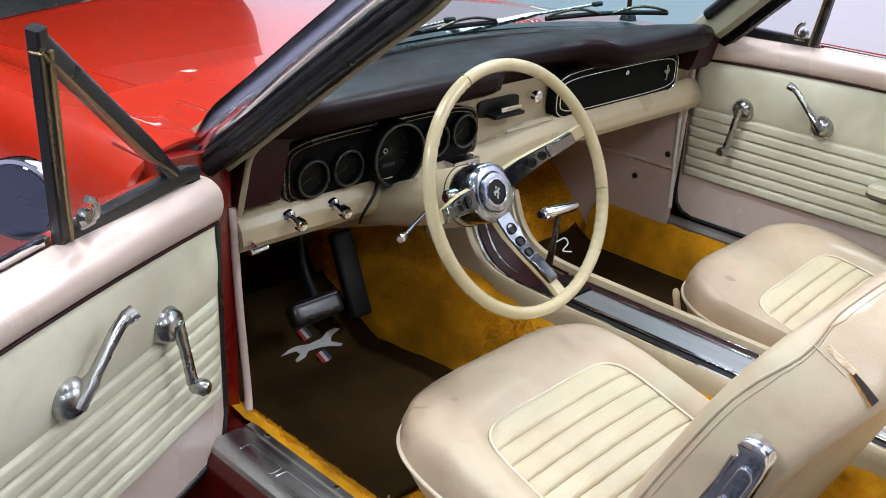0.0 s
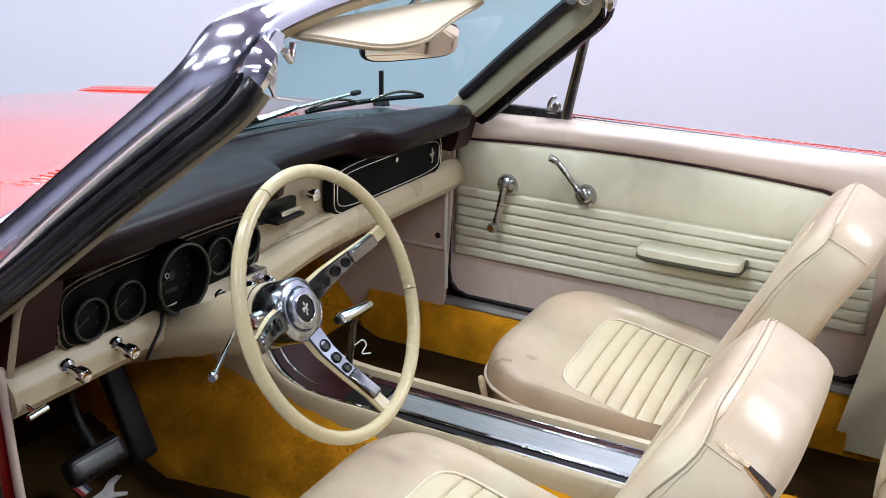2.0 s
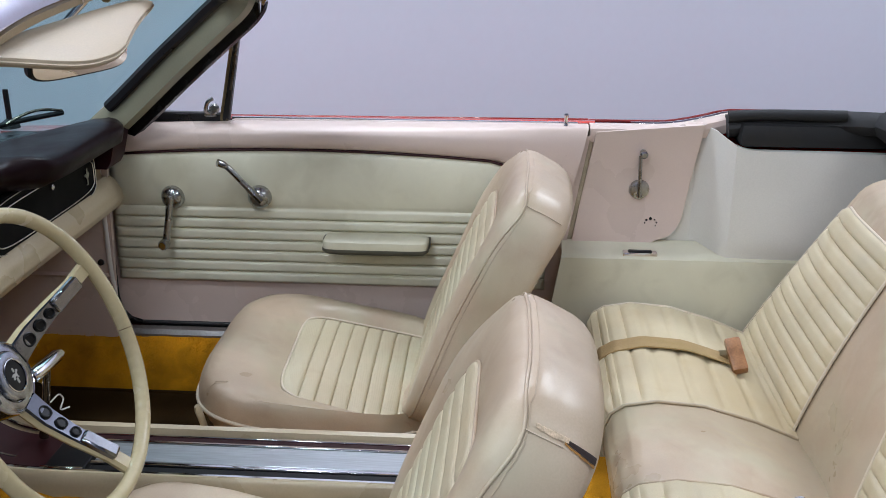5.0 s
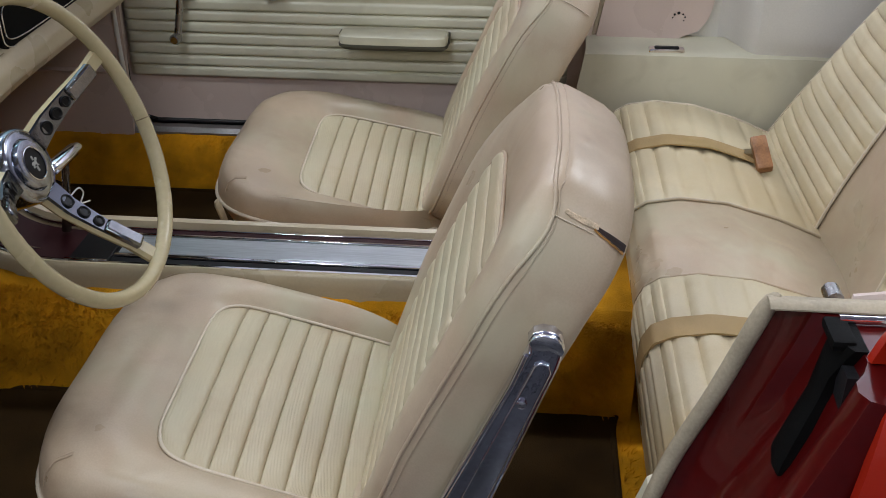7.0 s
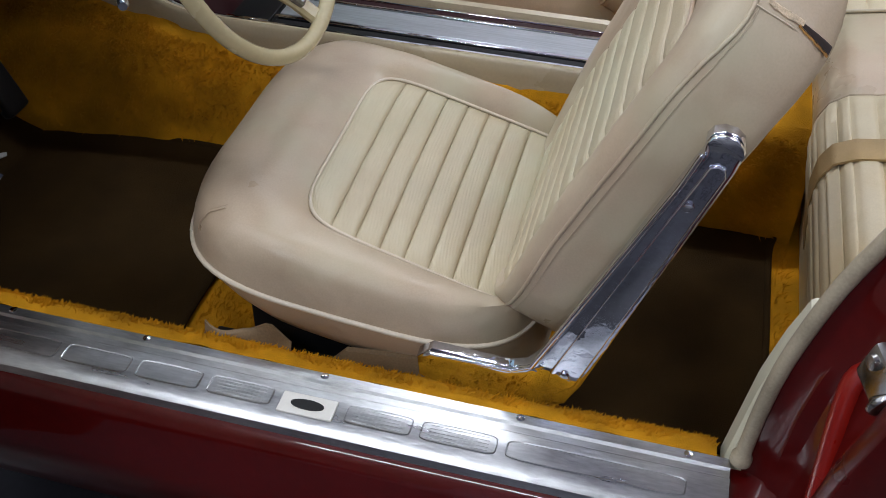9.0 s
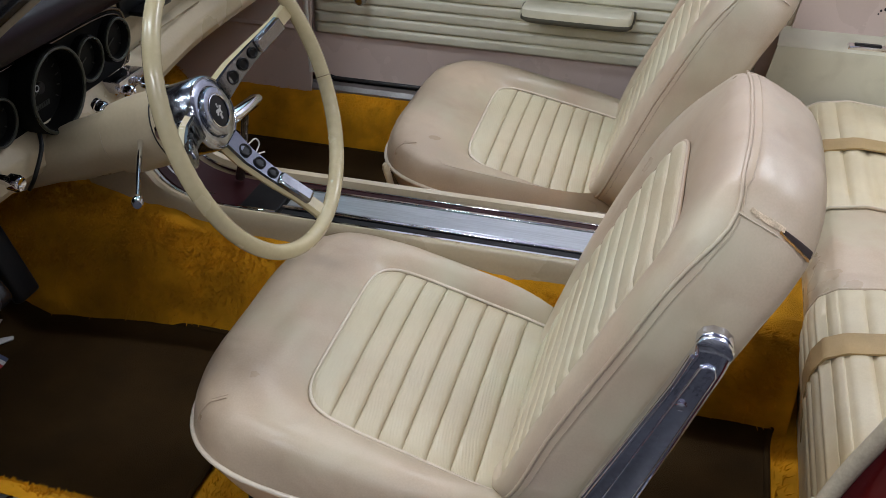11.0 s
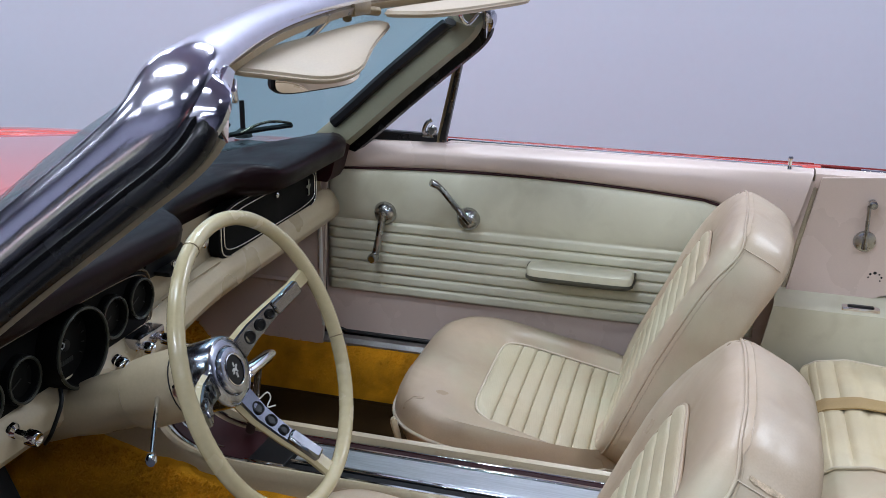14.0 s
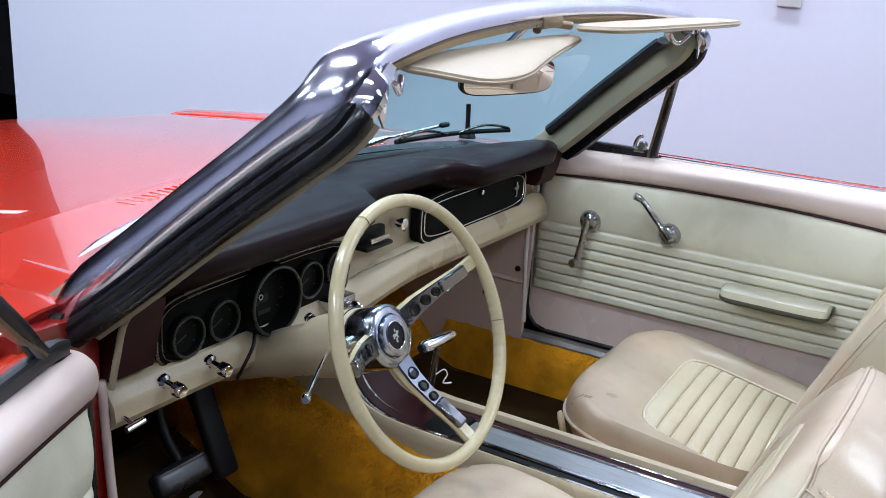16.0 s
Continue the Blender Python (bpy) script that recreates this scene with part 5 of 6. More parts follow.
    tube(bm, [V(0.346 + (x - 0.346) * 0.93, 0.469, 0.829 + (z - 0.829) * 0.66) for x, z in ol], 0.0018, 6, True)
    part("glove_box_trim", bm, CHROME, dash)
    bm = bmesh.new()
    tube(bm, [V(0.346 + (x - 0.346) * 0.975, 0.4695, 0.829 + (z - 0.829) * 0.90) for x, z in ol], 0.0016, 6, True)
    part("glove_box_rim", bm, CHROME, dash)
    bm = bmesh.new()
    slab(bm, [(-0.004, -0.022), (0.004, -0.022), (0.004, -0.006), (0.013, 0.004), (0.008, 0.012), (0.004, 0.006), (0.004, 0.022), (-0.004, 0.022), (-0.004, 0.006), (-0.012, 0.010), (-0.012, 0.002), (-0.004, -0.006)], -0.003, Matrix.Translation((0.522, 0.469, 0.830)) @ XZY @ Matrix.Scale(0.8, 4))
    part("glove_box_emblem", bm, DULLCHROME, dash, "plain chrome emblem shape")
    bm = bmesh.new()
    lathe(bm, [(0.006, 0), (0.006, 0.004), (0.003, 0.006)], Matrix.Translation((0.362, 0.470, 0.852)) @ pose(0, 0, 0, 90), 12)
    part("glove_box_lock", bm, CHROME, dash)
    # centre: dark recess, radio, vent slot
    bm = bmesh.new()
    slab(bm, outline(0.060, 0.018, 6, 36, -0.028, 0.832), -0.006, Matrix.Translation((0, 0.499, 0)) @ XZY, 0.002)
    part("radio_opening", bm, BLACK, dash)
    bm = bmesh.new()
    rbox(bm, (0.085, 0.030, 0.008), (-0.025, 0.478, 0.820), 0.003)
    part("radio_tray", bm, BLACK, dash)
    bm = bmesh.new()
    rbox(bm, (0.060, 0.006, 0.010), (-0.018, 0.470, 0.832), 0.002)
    part("radio_trim", bm, CHROME, dash)
    bm = bmesh.new()
    lathe(bm, [(0.010, 0), (0.010, 0.016), (0.013, 0.018), (0.013, 0.028), (0.009, 0.030)], Matrix.Translation((0.062, 0.495, 0.842)) @ pose(0, 0, 0, 90), 18)
    part("dash_knob", bm, CHROME, dash)
    bm = bmesh.new()
    tube(bm, [V(-0.085, 0.4685, 0.782), V(0.115, 0.4685, 0.786)], 0.0014, 4)
    part("ashtray_seam", bm, BRASS, dash)
    bm = bmesh.new()
    rbox(bm, (0.07, 0.03, 0.02), (-0.165, 0.455, 0.752), 0.004)
    part("switch_bracket", bm, PITTED, dash)
    # knobs below
    def knob(x, y, z, r=0.013, ln=0.045, label=""):
        bm = bmesh.new()
        lathe(bm, [(r * 1.2, 0), (r * 1.1, 0.005), (r * 0.6, 0.009), (r * 0.6, ln - 0.020), (r, ln - 0.016), (r, ln - 0.004), (r * 0.8, ln), (r * 0.3, ln - 0.002)], Matrix.Translation((x, y, z)) @ pose(0, 0, 0, 96), 18)
        part("dash_knob", bm, CHROME, dash, "chrome dash knob")
    knob(-0.569, 0.462, 0.739, 0.0112, 0.042)
    knob(-0.475, 0.462, 0.738, 0.0112, 0.042)
    knob(-0.237, 0.462, 0.733, 0.014, 0.018)
    knob(-0.185, 0.458, 0.745, 0.010, 0.030)
    knob(-0.145, 0.452, 0.745, 0.010, 0.034)
    bm = bmesh.new()
    tube(bm, [(-0.652, 0.47, 0.722), (-0.652, 0.43, 0.712)], 0.004, 8)
    tube(bm, [(-0.668, 0.428, 0.711), (-0.636, 0.428, 0.714)], 0.005, 8)
    part("brake_release", bm, CHROME, dash, "chrome parking brake release handle")
    bm = bmesh.new()
    tube(bm, curve([(-0.385, 0.45, 0.760), (-0.400, 0.44, 0.745), (-0.425, 0.44, 0.715), (-0.415, 0.46, 0.69)], 4), 0.003, 6)
    part("dangling_wire", bm, BLACK, dash)


dashboard()


# ---- steering wheel and column ----
def steering():
    a = radians(21.9)
    ex, ey, n = V(1, 0, 0), V(0, math.sin(a), math.cos(a)), V(0, -math.cos(a), math.sin(a))
    C = V(-0.345, 0.15, 0.83)
    M = Matrix(((ex.x, ey.x, n.x, C.x), (ex.y, ey.y, n.y, C.y), (ex.z, ey.z, n.z, C.z), (0, 0, 0, 1)))
    R, NR = 0.195, 420
    bm = bmesh.new()
    pts, rad = [], []
    for k in range(NR):
        t = 2 * math.pi * k / NR
        pts.append(M @ V(R * math.cos(t), R * math.sin(t), 0))
        ang = math.degrees(t) % 360
        grip = 0.0013 * abs(math.sin(t * 36)) - 0.0006 if (110 < ang < 200 or 280 < ang < 360) else 0
        rad.append(0.0102 + grip)
    fr = [(p, (p - C).normalized()) for p in pts]
    vs = []
    for (p, o), r in zip(fr, rad):
        swell = r - 0.0102
        vs.append([bm.verts.new(p + o * ((0.0102 + swell * (math.cos(2 * math.pi * i / 12) < 0.3)) * math.cos(2 * math.pi * i / 12)) + n * (0.0107 * math.sin(2 * math.pi * i / 12))) for i in range(12)])
    for k in range(NR):
        for i in range(12):
            j = (i + 1) % 12
            q = (k + 1) % NR
            bm.faces.new((vs[k][i], vs[k][j], vs[q][j], vs[q][i]))
    wheel = part("steering_wheel", bm, RIM, car, "aged ivory three-spoke steering wheel with chrome spokes")
    for ang in (112, -12):
        bm = bmesh.new()
        t = radians(ang)
        o = V(math.cos(t), math.sin(t), 0)
        tube(bm, [M @ (o * (R + 0.0106 * math.cos(u)) + V(0, 0, 0.0110 * math.sin(u))) for u in [2 * math.pi * k / 16 for k in range(16)]], 0.0008, 4, True)
        part("rim_crack", bm, BRASS, wheel, "dark crack in the rim")
    for ang in (20, -77, 182):
        S = M @ Matrix.Rotation(radians(ang), 4, "Z")
        bm = bmesh.new()
        path = [(0.035, -0.075, 0.020), (0.075, -0.064, 0.018), (0.12, -0.042, 0.014), (0.16, -0.018, 0.011), (0.192, -0.003, 0.012)]
        loft(bm, [[S @ V(r, w * u, d + h) for u, h in ((-1, -0.003), (-0.8, 0.004), (0.8, 0.004), (1, -0.003), (0.7, -0.011), (-0.7, -0.011))] for r, d, w in path])
        part("spoke", bm, RIM, wheel, "ivory spoke core")
        bm = bmesh.new()
        plate = [(0.042, -0.0665, 0.017), (0.075, -0.0585, 0.0155), (0.108, -0.0435, 0.013), (0.130, -0.0315, 0.0115)]
        loft(bm, [[S @ V(r, w * u, d + h) for u, h in ((-1, 0), (-0.9, 0.003), (0.9, 0.003), (1, 0), (0.9, -0.003), (-0.9, -0.003))] for r, d, w in plate])
        part("spoke_plate", bm, SPOKECHROME, wheel, "chrome spoke plate with round holes")
        for r, d, w in ((0.066, -0.0575, 0.0085), (0.090, -0.0480, 0.0075), (0.110, -0.0385, 0.0065)):
            bm = bmesh.new()
            lathe(bm, [(w + 0.0015, -0.001), (w + 0.001, 0.0022), (w - 0.0006, 0.0026), (w - 0.002, 0.0005), (0.0005, 0.0004)], S @ Matrix.Translation((r, 0, d)) @ pose(0, 0, 0, 0, -26), 20)
            part("spoke_hole", bm, BLACK, wheel)
        bm = bmesh.new()
        rbox(bm, (0.052, 0.022, 0.012), (0, 0, 0), 0.0030, 1)
        bmesh.ops.transform(bm, matrix=S @ Matrix.Translation((0.142, 0, -0.022)) @ pose(0, 0, 0, 0, -30), verts=bm.verts[:])
        part("horn_bar", bm, HORNCHROME, wheel, "chrome horn button block")
    bm = bmesh.new()
    lathe(bm, [(0.046, -0.125), (0.049, -0.119), (0.0495, -0.072), (0.0485, -0.067), (0.0465, -0.0645), (0.0455, -0.0642), (0.0445, -0.0650), (0.0435, -0.0642), (0.0345, -0.0638), (0.0335, -0.0665), (0.030, -0.067)], M, 48)
    part("hub", bm, HUBCHROME, wheel, "chrome hub")
    bm = bmesh.new()
    lathe(bm, [(0.0325, -0.068), (0.0325, -0.0605), (0.031, -0.0580), (0.0285, -0.0572), (0.0225, -0.0572), (0.0215, -0.0600), (0.001, -0.0602)], M, 48)
    part("horn_cap", bm, HUBCHROME, wheel, "pitted chrome horn cap")
    bm = bmesh.new()
    lathe(bm, [(0.0205, -0.0605), (0.020, -0.0585), (0.001, -0.0575)], M, 32)
    part("horn_emblem", bm, BLACK, wheel)
    bm = bmesh.new()
    for pts in ([(-0.011, 0.001), (-0.005, 0.004), (0.002, 0.003), (0.007, 0.008), (0.011, 0.006), (0.009, 0.003), (0.006, 0.003), (0.005, -0.002), (0.008, -0.006), (0.005, -0.006), (0.001, -0.002), (-0.004, -0.002), (-0.007, -0.006), (-0.010, -0.005), (-0.007, -0.001)],
                [(-0.002, -0.014), (0.002, -0.014), (0.002, -0.005), (-0.002, -0.005)], [(-0.0015, 0.006), (0.0015, 0.006), (0.0015, 0.013), (-0.0015, 0.013)]):
        slab(bm, [(x * 0.72, y * 0.78) for x, y in pts], 0.0012, M @ Matrix.Translation((0, 0, -0.0578)))
    part("horn_mark", bm, SILVER, wheel)
    bm = bmesh.new()
    tube(bm, [M @ V(0.0215 * math.cos(t), 0.0215 * math.sin(t), -0.0572) for t in [2 * math.pi * k / 30 for k in range(30)]], 0.0011, 5, True)
    part("cap_ring", bm, CHROME, wheel)
    # column
    bm = bmesh.new()
    lathe(bm, [(0.047, -0.118), (0.051, -0.126), (0.051, -0.19), (0.049, -0.212), (0.0435, -0.217), (0.0425, -0.225), (0.041, -0.29), (0.035, -0.34), (0.030, -0.50), (0.030, -0.85)], M, 32)
    col = part("steering_column", bm, IVORY, car, "ivory painted steering column")
    bm = bmesh.new()
    tube(bm, [M @ V(0.0515 * math.cos(t), 0.0515 * math.sin(t), -0.128) for t in [2 * math.pi * k / 32 for k in range(32)]], 0.0012, 4, True)
    part("column_joint", bm, BLACK, col)
    bm = bmesh.new()
    rbox(bm, (0.010, 0.016, 0.012), (-0.390, 0.292, 0.776), 0.003)
    part("lever_slot", bm, BLACK, col)
    bm = bmesh.new()
    tip = V(-0.545, 0.211, 0.777)
    tube(bm, [(-0.396, 0.292, 0.775), (-0.46, 0.258, 0.775), tip], [0.0042, 0.0034, 0.0026], 8)
    lathe(bm, [(0.003, -0.014), (0.0065, -0.010), (0.007, 0), (0.005, 0.005)], Matrix.Translation(tip) @ (tip - V(-0.396, 0.292, 0.775)).to_track_quat("Z", "Y").to_matrix().to_4x4(), 14)
    part("signal_lever", bm, CHROME, col, "thin chrome turn-signal lever")
    bm = bmesh.new()
    lathe(bm, [(0.012, 0), (0.012, 0.018), (0.008, 0.022)], M @ Matrix.Translation((-0.052, 0.01, -0.10)) @ pose(0, 0, 0, 0, -90), 14)
    part("hazard_knob", bm, CHROME, col)
    # pedals
    bm = bmesh.new()
    rbox(bm, (0.125, 0.036, 0.050), (-0.385, 0.630, 0.440), 0.017, 4, Matrix.Rotation(radians(-35), 3, "X"))
    pedal = part("brake_pedal", bm, RUBBER, car, "black ribbed rubber brake pedal")
    for k in range(6):
        bm = bmesh.new()
        rbox(bm, (0.105, 0.004, 0.004), V(-0.385, 0.615, 0.440) + V(0, 0.0035 + 0.0058 * (k - 2.5) * 0.6, 0.008 * (k - 2.5) * 0.82 + 0.006), 0.001, 1, Matrix.Rotation(radians(-35), 3, "X"))
        part("pedal_rib", bm, RUBBER, pedal)
    bm = bmesh.new()
    tube(bm, curve([(-0.375, 0.64, 0.45), (-0.365, 0.70, 0.52), (-0.36, 0.72, 0.68)], 4), 0.010, 6)
    part("pedal_arm", bm, BLACK, pedal)
    bm = bmesh.new()
    rbox(bm, (0.055, 0.022, 0.19), (-0.245, 0.690, 0.455), 0.010, 3, Matrix.Rotation(radians(-24), 3, "X"))
    part("accelerator_pedal", bm, BLACK, car, "black accelerator pedal")
    bm = bmesh.new()
    rbox(bm, (0.20, 0.12, 0.13), (-0.42, 0.76, 0.62), 0.02)
    part("pedal_box", bm, BLACK, car)


steering()


# ---- centre console ----
def console():
    c = thing("centre_console", "ivory centre console with a brushed metal top and shifter", "console", (0, 0, 0.43))
    z0 = -0.43
    # rises in a curve to the dash at its front end
    rise = ((-0.42, 0), (-0.415, 0), (-0.2, 0), (0.0, 0), (0.2, 0), (0.34, 0), (0.38, 0.002), (0.41, 0.005), (0.435, 0.011), (0.458, 0.021), (0.476, 0.034), (0.492, 0.053), (0.505, 0.075), (0.515, 0.10), (0.522, 0.12), (0.62, 0.12))
    def lift(y):
        for (p, q), (r, w) in zip(rise, rise[1:]):
            if y <= r:
                break
        return lerp(q, w, (y - p) / (r - p))
    def prof(dz):
        return [(-0.094, 0.375), (-0.091, 0.480 + dz), (-0.088, 0.497 + dz), (-0.082, 0.503 + dz), (-0.073, 0.500 + dz), (-0.071, 0.478 + dz), (0.071, 0.478 + dz), (0.073, 0.500 + dz), (0.082, 0.503 + dz), (0.088, 0.497 + dz), (0.091, 0.480 + dz), (0.094, 0.375)]
    bm = bmesh.new()
    loft(bm, [[V(x * (0.97 if y == -0.42 else 1), y, z + z0) for x, z in prof(dz)] for y, dz in rise])
    part("console_body", bm, IVORY, c, "ivory console body")
    def strip(name, x0, x1, y0, y1, z, m, label="", h=0.006):
        bm = bmesh.new()
        rbox(bm, (x1 - x0, y1 - y0, h), ((x0 + x1) / 2, (y0 + y1) / 2, z + z0 - h / 2), 0.0012, 1)
        return part(name, bm, m, c, label)
    strip("console_base_trim", -0.069, 0.069, -0.40, 0.36, 0.4845, BLACK)
    strip("brushed_plate", -0.022, 0.036, -0.395, 0.268, 0.4905, STEEL, "brushed aluminium console plate")
    strip("dark_strip", -0.052, -0.036, -0.395, 0.268, 0.4890, BLACK)
    strip("bright_strip", -0.034, -0.027, -0.395, 0.272, 0.4925, CHROME)
    strip("bright_strip", -0.064, -0.056, -0.395, 0.30, 0.4930, CHROME)
    strip("bright_strip", 0.038, 0.044, -0.395, 0.272, 0.4925, CHROME)
    strip("maroon_strip", 0.046, 0.060, -0.395, 0.34, 0.4900, MAROON)
    strip("bright_strip", 0.060, 0.066, -0.395, 0.34, 0.4925, CHROME)
    strip("shifter_plate", -0.05, 0.045, 0.276, 0.345, 0.4900, BLACK, "black shifter plate")
    strip("shifter_bezel", -0.056, -0.050, 0.276, 0.35, 0.4930, CHROME)
    def along(name, x0, x1, z, m, label="", y0=0.345, y1=0.517):
        bm = bmesh.new()
        ys = [lerp(y0, y1, k / 18) for k in range(19)]
        loft(bm, [[V(x, y, zz + lift(y) + z0) for x, zz in ((x0, z - 0.006), (x0, z), (x1, z), (x1, z - 0.006))] for y in ys])
        return part(name, bm, m, c, label)
    along("front_plate", -0.048, 0.050, 0.4880, MAROON, "dark maroon curved front plate")
    along("bright_strip", -0.062, -0.057, 0.4925, DULLCHROME)
    along("bright_strip", -0.028, -0.024, 0.4890, DULLCHROME, "", 0.40)
    along("bright_strip", 0.060, 0.066, 0.4930, CHROME)
    # shifter
    bm = bmesh.new()
    tube(bm, [(0.030, 0.378, 0.500 + z0), (0.020, 0.360, 0.57 + z0), (0.006, 0.344, 0.645 + z0)], [0.0085, 0.0070, 0.0062], 10)
    part("shifter_rod", bm, SMOKE, c, "dark tarnished shifter rod")
    bm = bmesh.new()
    tube(bm, [(-0.050, 0.343, 0.653 + z0), (-0.044, 0.343, 0.653 + z0), (0.045, 0.344, 0.647 + z0), (0.058, 0.344, 0.646 + z0)], [0.009, 0.0135, 0.0125, 0.009], 12, flat=0.85)
    part("shifter_handle", bm, CHROME, c, "chrome T-shaped shifter handle")
    bm = bmesh.new()
    lathe(bm, [(0.0075, 0), (0.0075, 0.006), (0.001, 0.007)], Matrix.Translation((-0.050, 0.343, 0.653 + z0)) @ pose(0, 0, 0, 0, -90), 12)
    part("shifter_button", bm, BLACK, c)
    bm = bmesh.new()
    tube(bm, curve([(0.014, 0.350, 0.575 + z0), (0.030, 0.342, 0.582 + z0), (0.040, 0.340, 0.568 + z0), (0.026, 0.340, 0.556 + z0), (0.050, 0.336, 0.548 + z0)], 4), 0.0014, 6)
    part("tag_string", bm, WELL, c, "white tag string on the shifter")


console()


# ---- front seats ----
RUSTFOAM = mat("orange_foam", (0.34, 0.16, 0.04), 0.9, var=0.5, scale=90, fine=500, bump=0.8)
TORN = mat("dark_seat_inside", (0.022, 0.010, 0.008), 0.8, var=0.5, scale=60)


def bucket_seat(s, at, label):
    """s: -1 puts the chrome hinge cover on the driver's outer side, +1 on the passenger's."""
    seat = thing("bucket_seat", label, "car seat", at, "front bucket seats")
    K = 72
    tilt = lambda y: 0.15 * (y + 0.03)
    outer = outline(0.251, 0.232, 4.0, K, 0, -0.048)
    outer = [(x * (1 - (0.05 if x * s > 0 else 0.26) * max(0, (0.04 - y) / 0.32) ** 1.2), y) for x, y in outer]
    CX = 0.0 if s < 0 else -0.008
    IW, IL, IY = (0.168, 0.159, -0.128) if s < 0 else (0.161, 0.154, -0.132)
    inner = outline(IW, IL, 6.5, K, CX, IY)
    # the pleated panel lies in a dish that deepens towards the back
    front, slope = (0.524, 0.27) if s < 0 else (0.515, 0.19)
    dish = lambda y: front + slope * y - 0.529 - tilt(y)
    # the cushion has sunk towards one side
    sag = lambda x, y: -(0.010 if s < 0 else 0.030) * max(0, min(1.2, (0.12 - x) / 0.32)) * (1 + 0.9 * max(0, min(1, -y / 0.25)))
    Z = at[2]
    def ring(a, z, wob=0.0):
        return [V(lerp(o[0], i[0], a), lerp(o[1], i[1], a), z + tilt(lerp(o[1], i[1], a)) + max(0, a) ** 1.5 * dish(lerp(o[1], i[1], a)) + min(1, max(0, a) / 0.35) * sag(lerp(o[0], i[0], a), lerp(o[1], i[1], a)) - Z + wob * noise.noise(V(o[0] * 9 + s, o[1] * 9, a * 3))) for o, i in zip(outer, inner)]
    bm = bmesh.new()
    loft(bm, [ring(0.50, 0.385), ring(0.32, 0.394), ring(0.18, 0.412), ring(0.08, 0.430), ring(0.025, 0.443), ring(0.0, 0.450), ring(0.010, 0.466, 0.001), ring(0.032, 0.483, 0.002), ring(0.075, 0.502, 0.004), ring(0.16, 0.519, 0.005), ring(0.30, 0.532, 0.006), ring(0.42, 0.538, 0.006), ring(0.58, 0.541, 0.006), ring(0.78, 0.541, 0.004), ring(0.94, 0.535), ring(1.0, 0.527)])
    cushion = part("seat_cushion", bm, VINYL, seat, "tan vinyl cushion bolster", sharp=60)
    bm = bmesh.new()
    tube(bm, ring(-0.008, 0.452), 0.0036, 6, True)
    part("cushion_piping", bm, PIPING, cushion)
    bm = bmesh.new()
    tube(bm, ring(1.0, 0.5325), 0.0023, 6, True)
    part("insert_piping", bm, PIPING, cushion)
    # pleats run across the seat, the first one wider
    YF = IY + IL - 0.001
    seams = [YF] + [YF - 0.040 - 0.031 * k for k in range(9)]
    steps = (0, 0.025, 0.06, 0.13, 0.28, 0.5, 0.72, 0.87, 0.94, 0.975)
    rows = [(lerp(p, q, f), f) for p, q in zip(seams, seams[1:]) for f in steps] + [(seams[-1], 0.0)]
    def pleat(u, v):
        y, k = rows[round(v * (len(rows) - 1))]
        t = abs((y - IY) / IL)
        hw = (IW - 0.004) * max(0, 1 - min(1, t) ** 6.5) ** (1 / 6.5)
        x = lerp(-1, 1, u) * hw * 1.02
        edge = min(1, min(u, 1 - u) / 0.04)
        h = 0.0062 * (1 - (2 * abs(k - 0.5)) ** 9) * (0.35 + 0.65 * edge)
        ruck = 0.0028 * noise.noise(V(x * 7 + s, y * 9, 1)) + 0.0011 * noise.noise(V(x * 22, y * 30 + s, 4))
        return V(x + CX, y, 0.528 + tilt(y) + dish(y) + sag(x, y) + h + ruck * edge + 0.004 * (1 - (x / 0.16) ** 2) - Z)
    bm = bmesh.new()
    sheet(bm, pleat, 30, len(rows) - 1)
    part("pleated_insert", bm, INSERT, cushion, "cream pleated vinyl insert", sharp=85)
    # short stitched darts at the front corners of the cushion
    for i in (K // 8, K * 3 // 8):
        for off in (-1, 1):
            bm = bmesh.new()
            tube(bm, [ring(a, z + 0.0006, w)[i] + V(0.003 * off, 0, 0) for a, z, w in ((0.032, 0.483, 0.002), (0.075, 0.502, 0.004), (0.16, 0.519, 0.005), (0.30, 0.532, 0.006))], 0.0007, 5)
            part("corner_stitching", bm, VINYL, cushion)
    # backrest
    B = V(0, -0.268, 0.455 - Z)
    up, nf = V(0, -0.412, 0.911).normalized(), V(0, 0.911, 0.412).normalized()
    bo = outline(0.236, 0.260, 3.6, K, 0, 0.222)
    bo = [(x * (1 + 0.03 * (1 - y / 0.48)) * (1 - 0.06 * max(0, (y - 0.32) / 0.16) ** 1.5), y) for x, y in bo]
    bi = outline(0.160, 0.200, 7, K, 0, 0.185)
    bx = -0.017 if s < 0 else 0.0
    bi = [(bx + x * (1 - 0.06 * max(0, y / 0.38)), y) for x, y in bi]
    def depth(h):
        rows = ((-0.10, 0.080), (0.0, 0.079), (0.15, 0.064), (0.30, 0.056), (0.38, 0.061), (0.45, 0.074), (0.60, 0.080))
        for (a, p), (b, q) in zip(rows, rows[1:]):
            if h <= b:
                break
        return lerp(p, q, (h - a) / (b - a))
    def bring(a, depth_at, wob=0.0, grow=0.0):
        out = []
        for o, i in zip(bo, bi):
            x, h, d = lerp(o[0], i[0], a), lerp(o[1], i[1], a), depth_at
            if d > 0.02:
                d = d - 0.007 * max(0, min(1.15, (h - 0.34) / 0.14)) ** 1.5
            crest = max(0, (h - 0.34) / 0.14) * (1 - max(0, a))
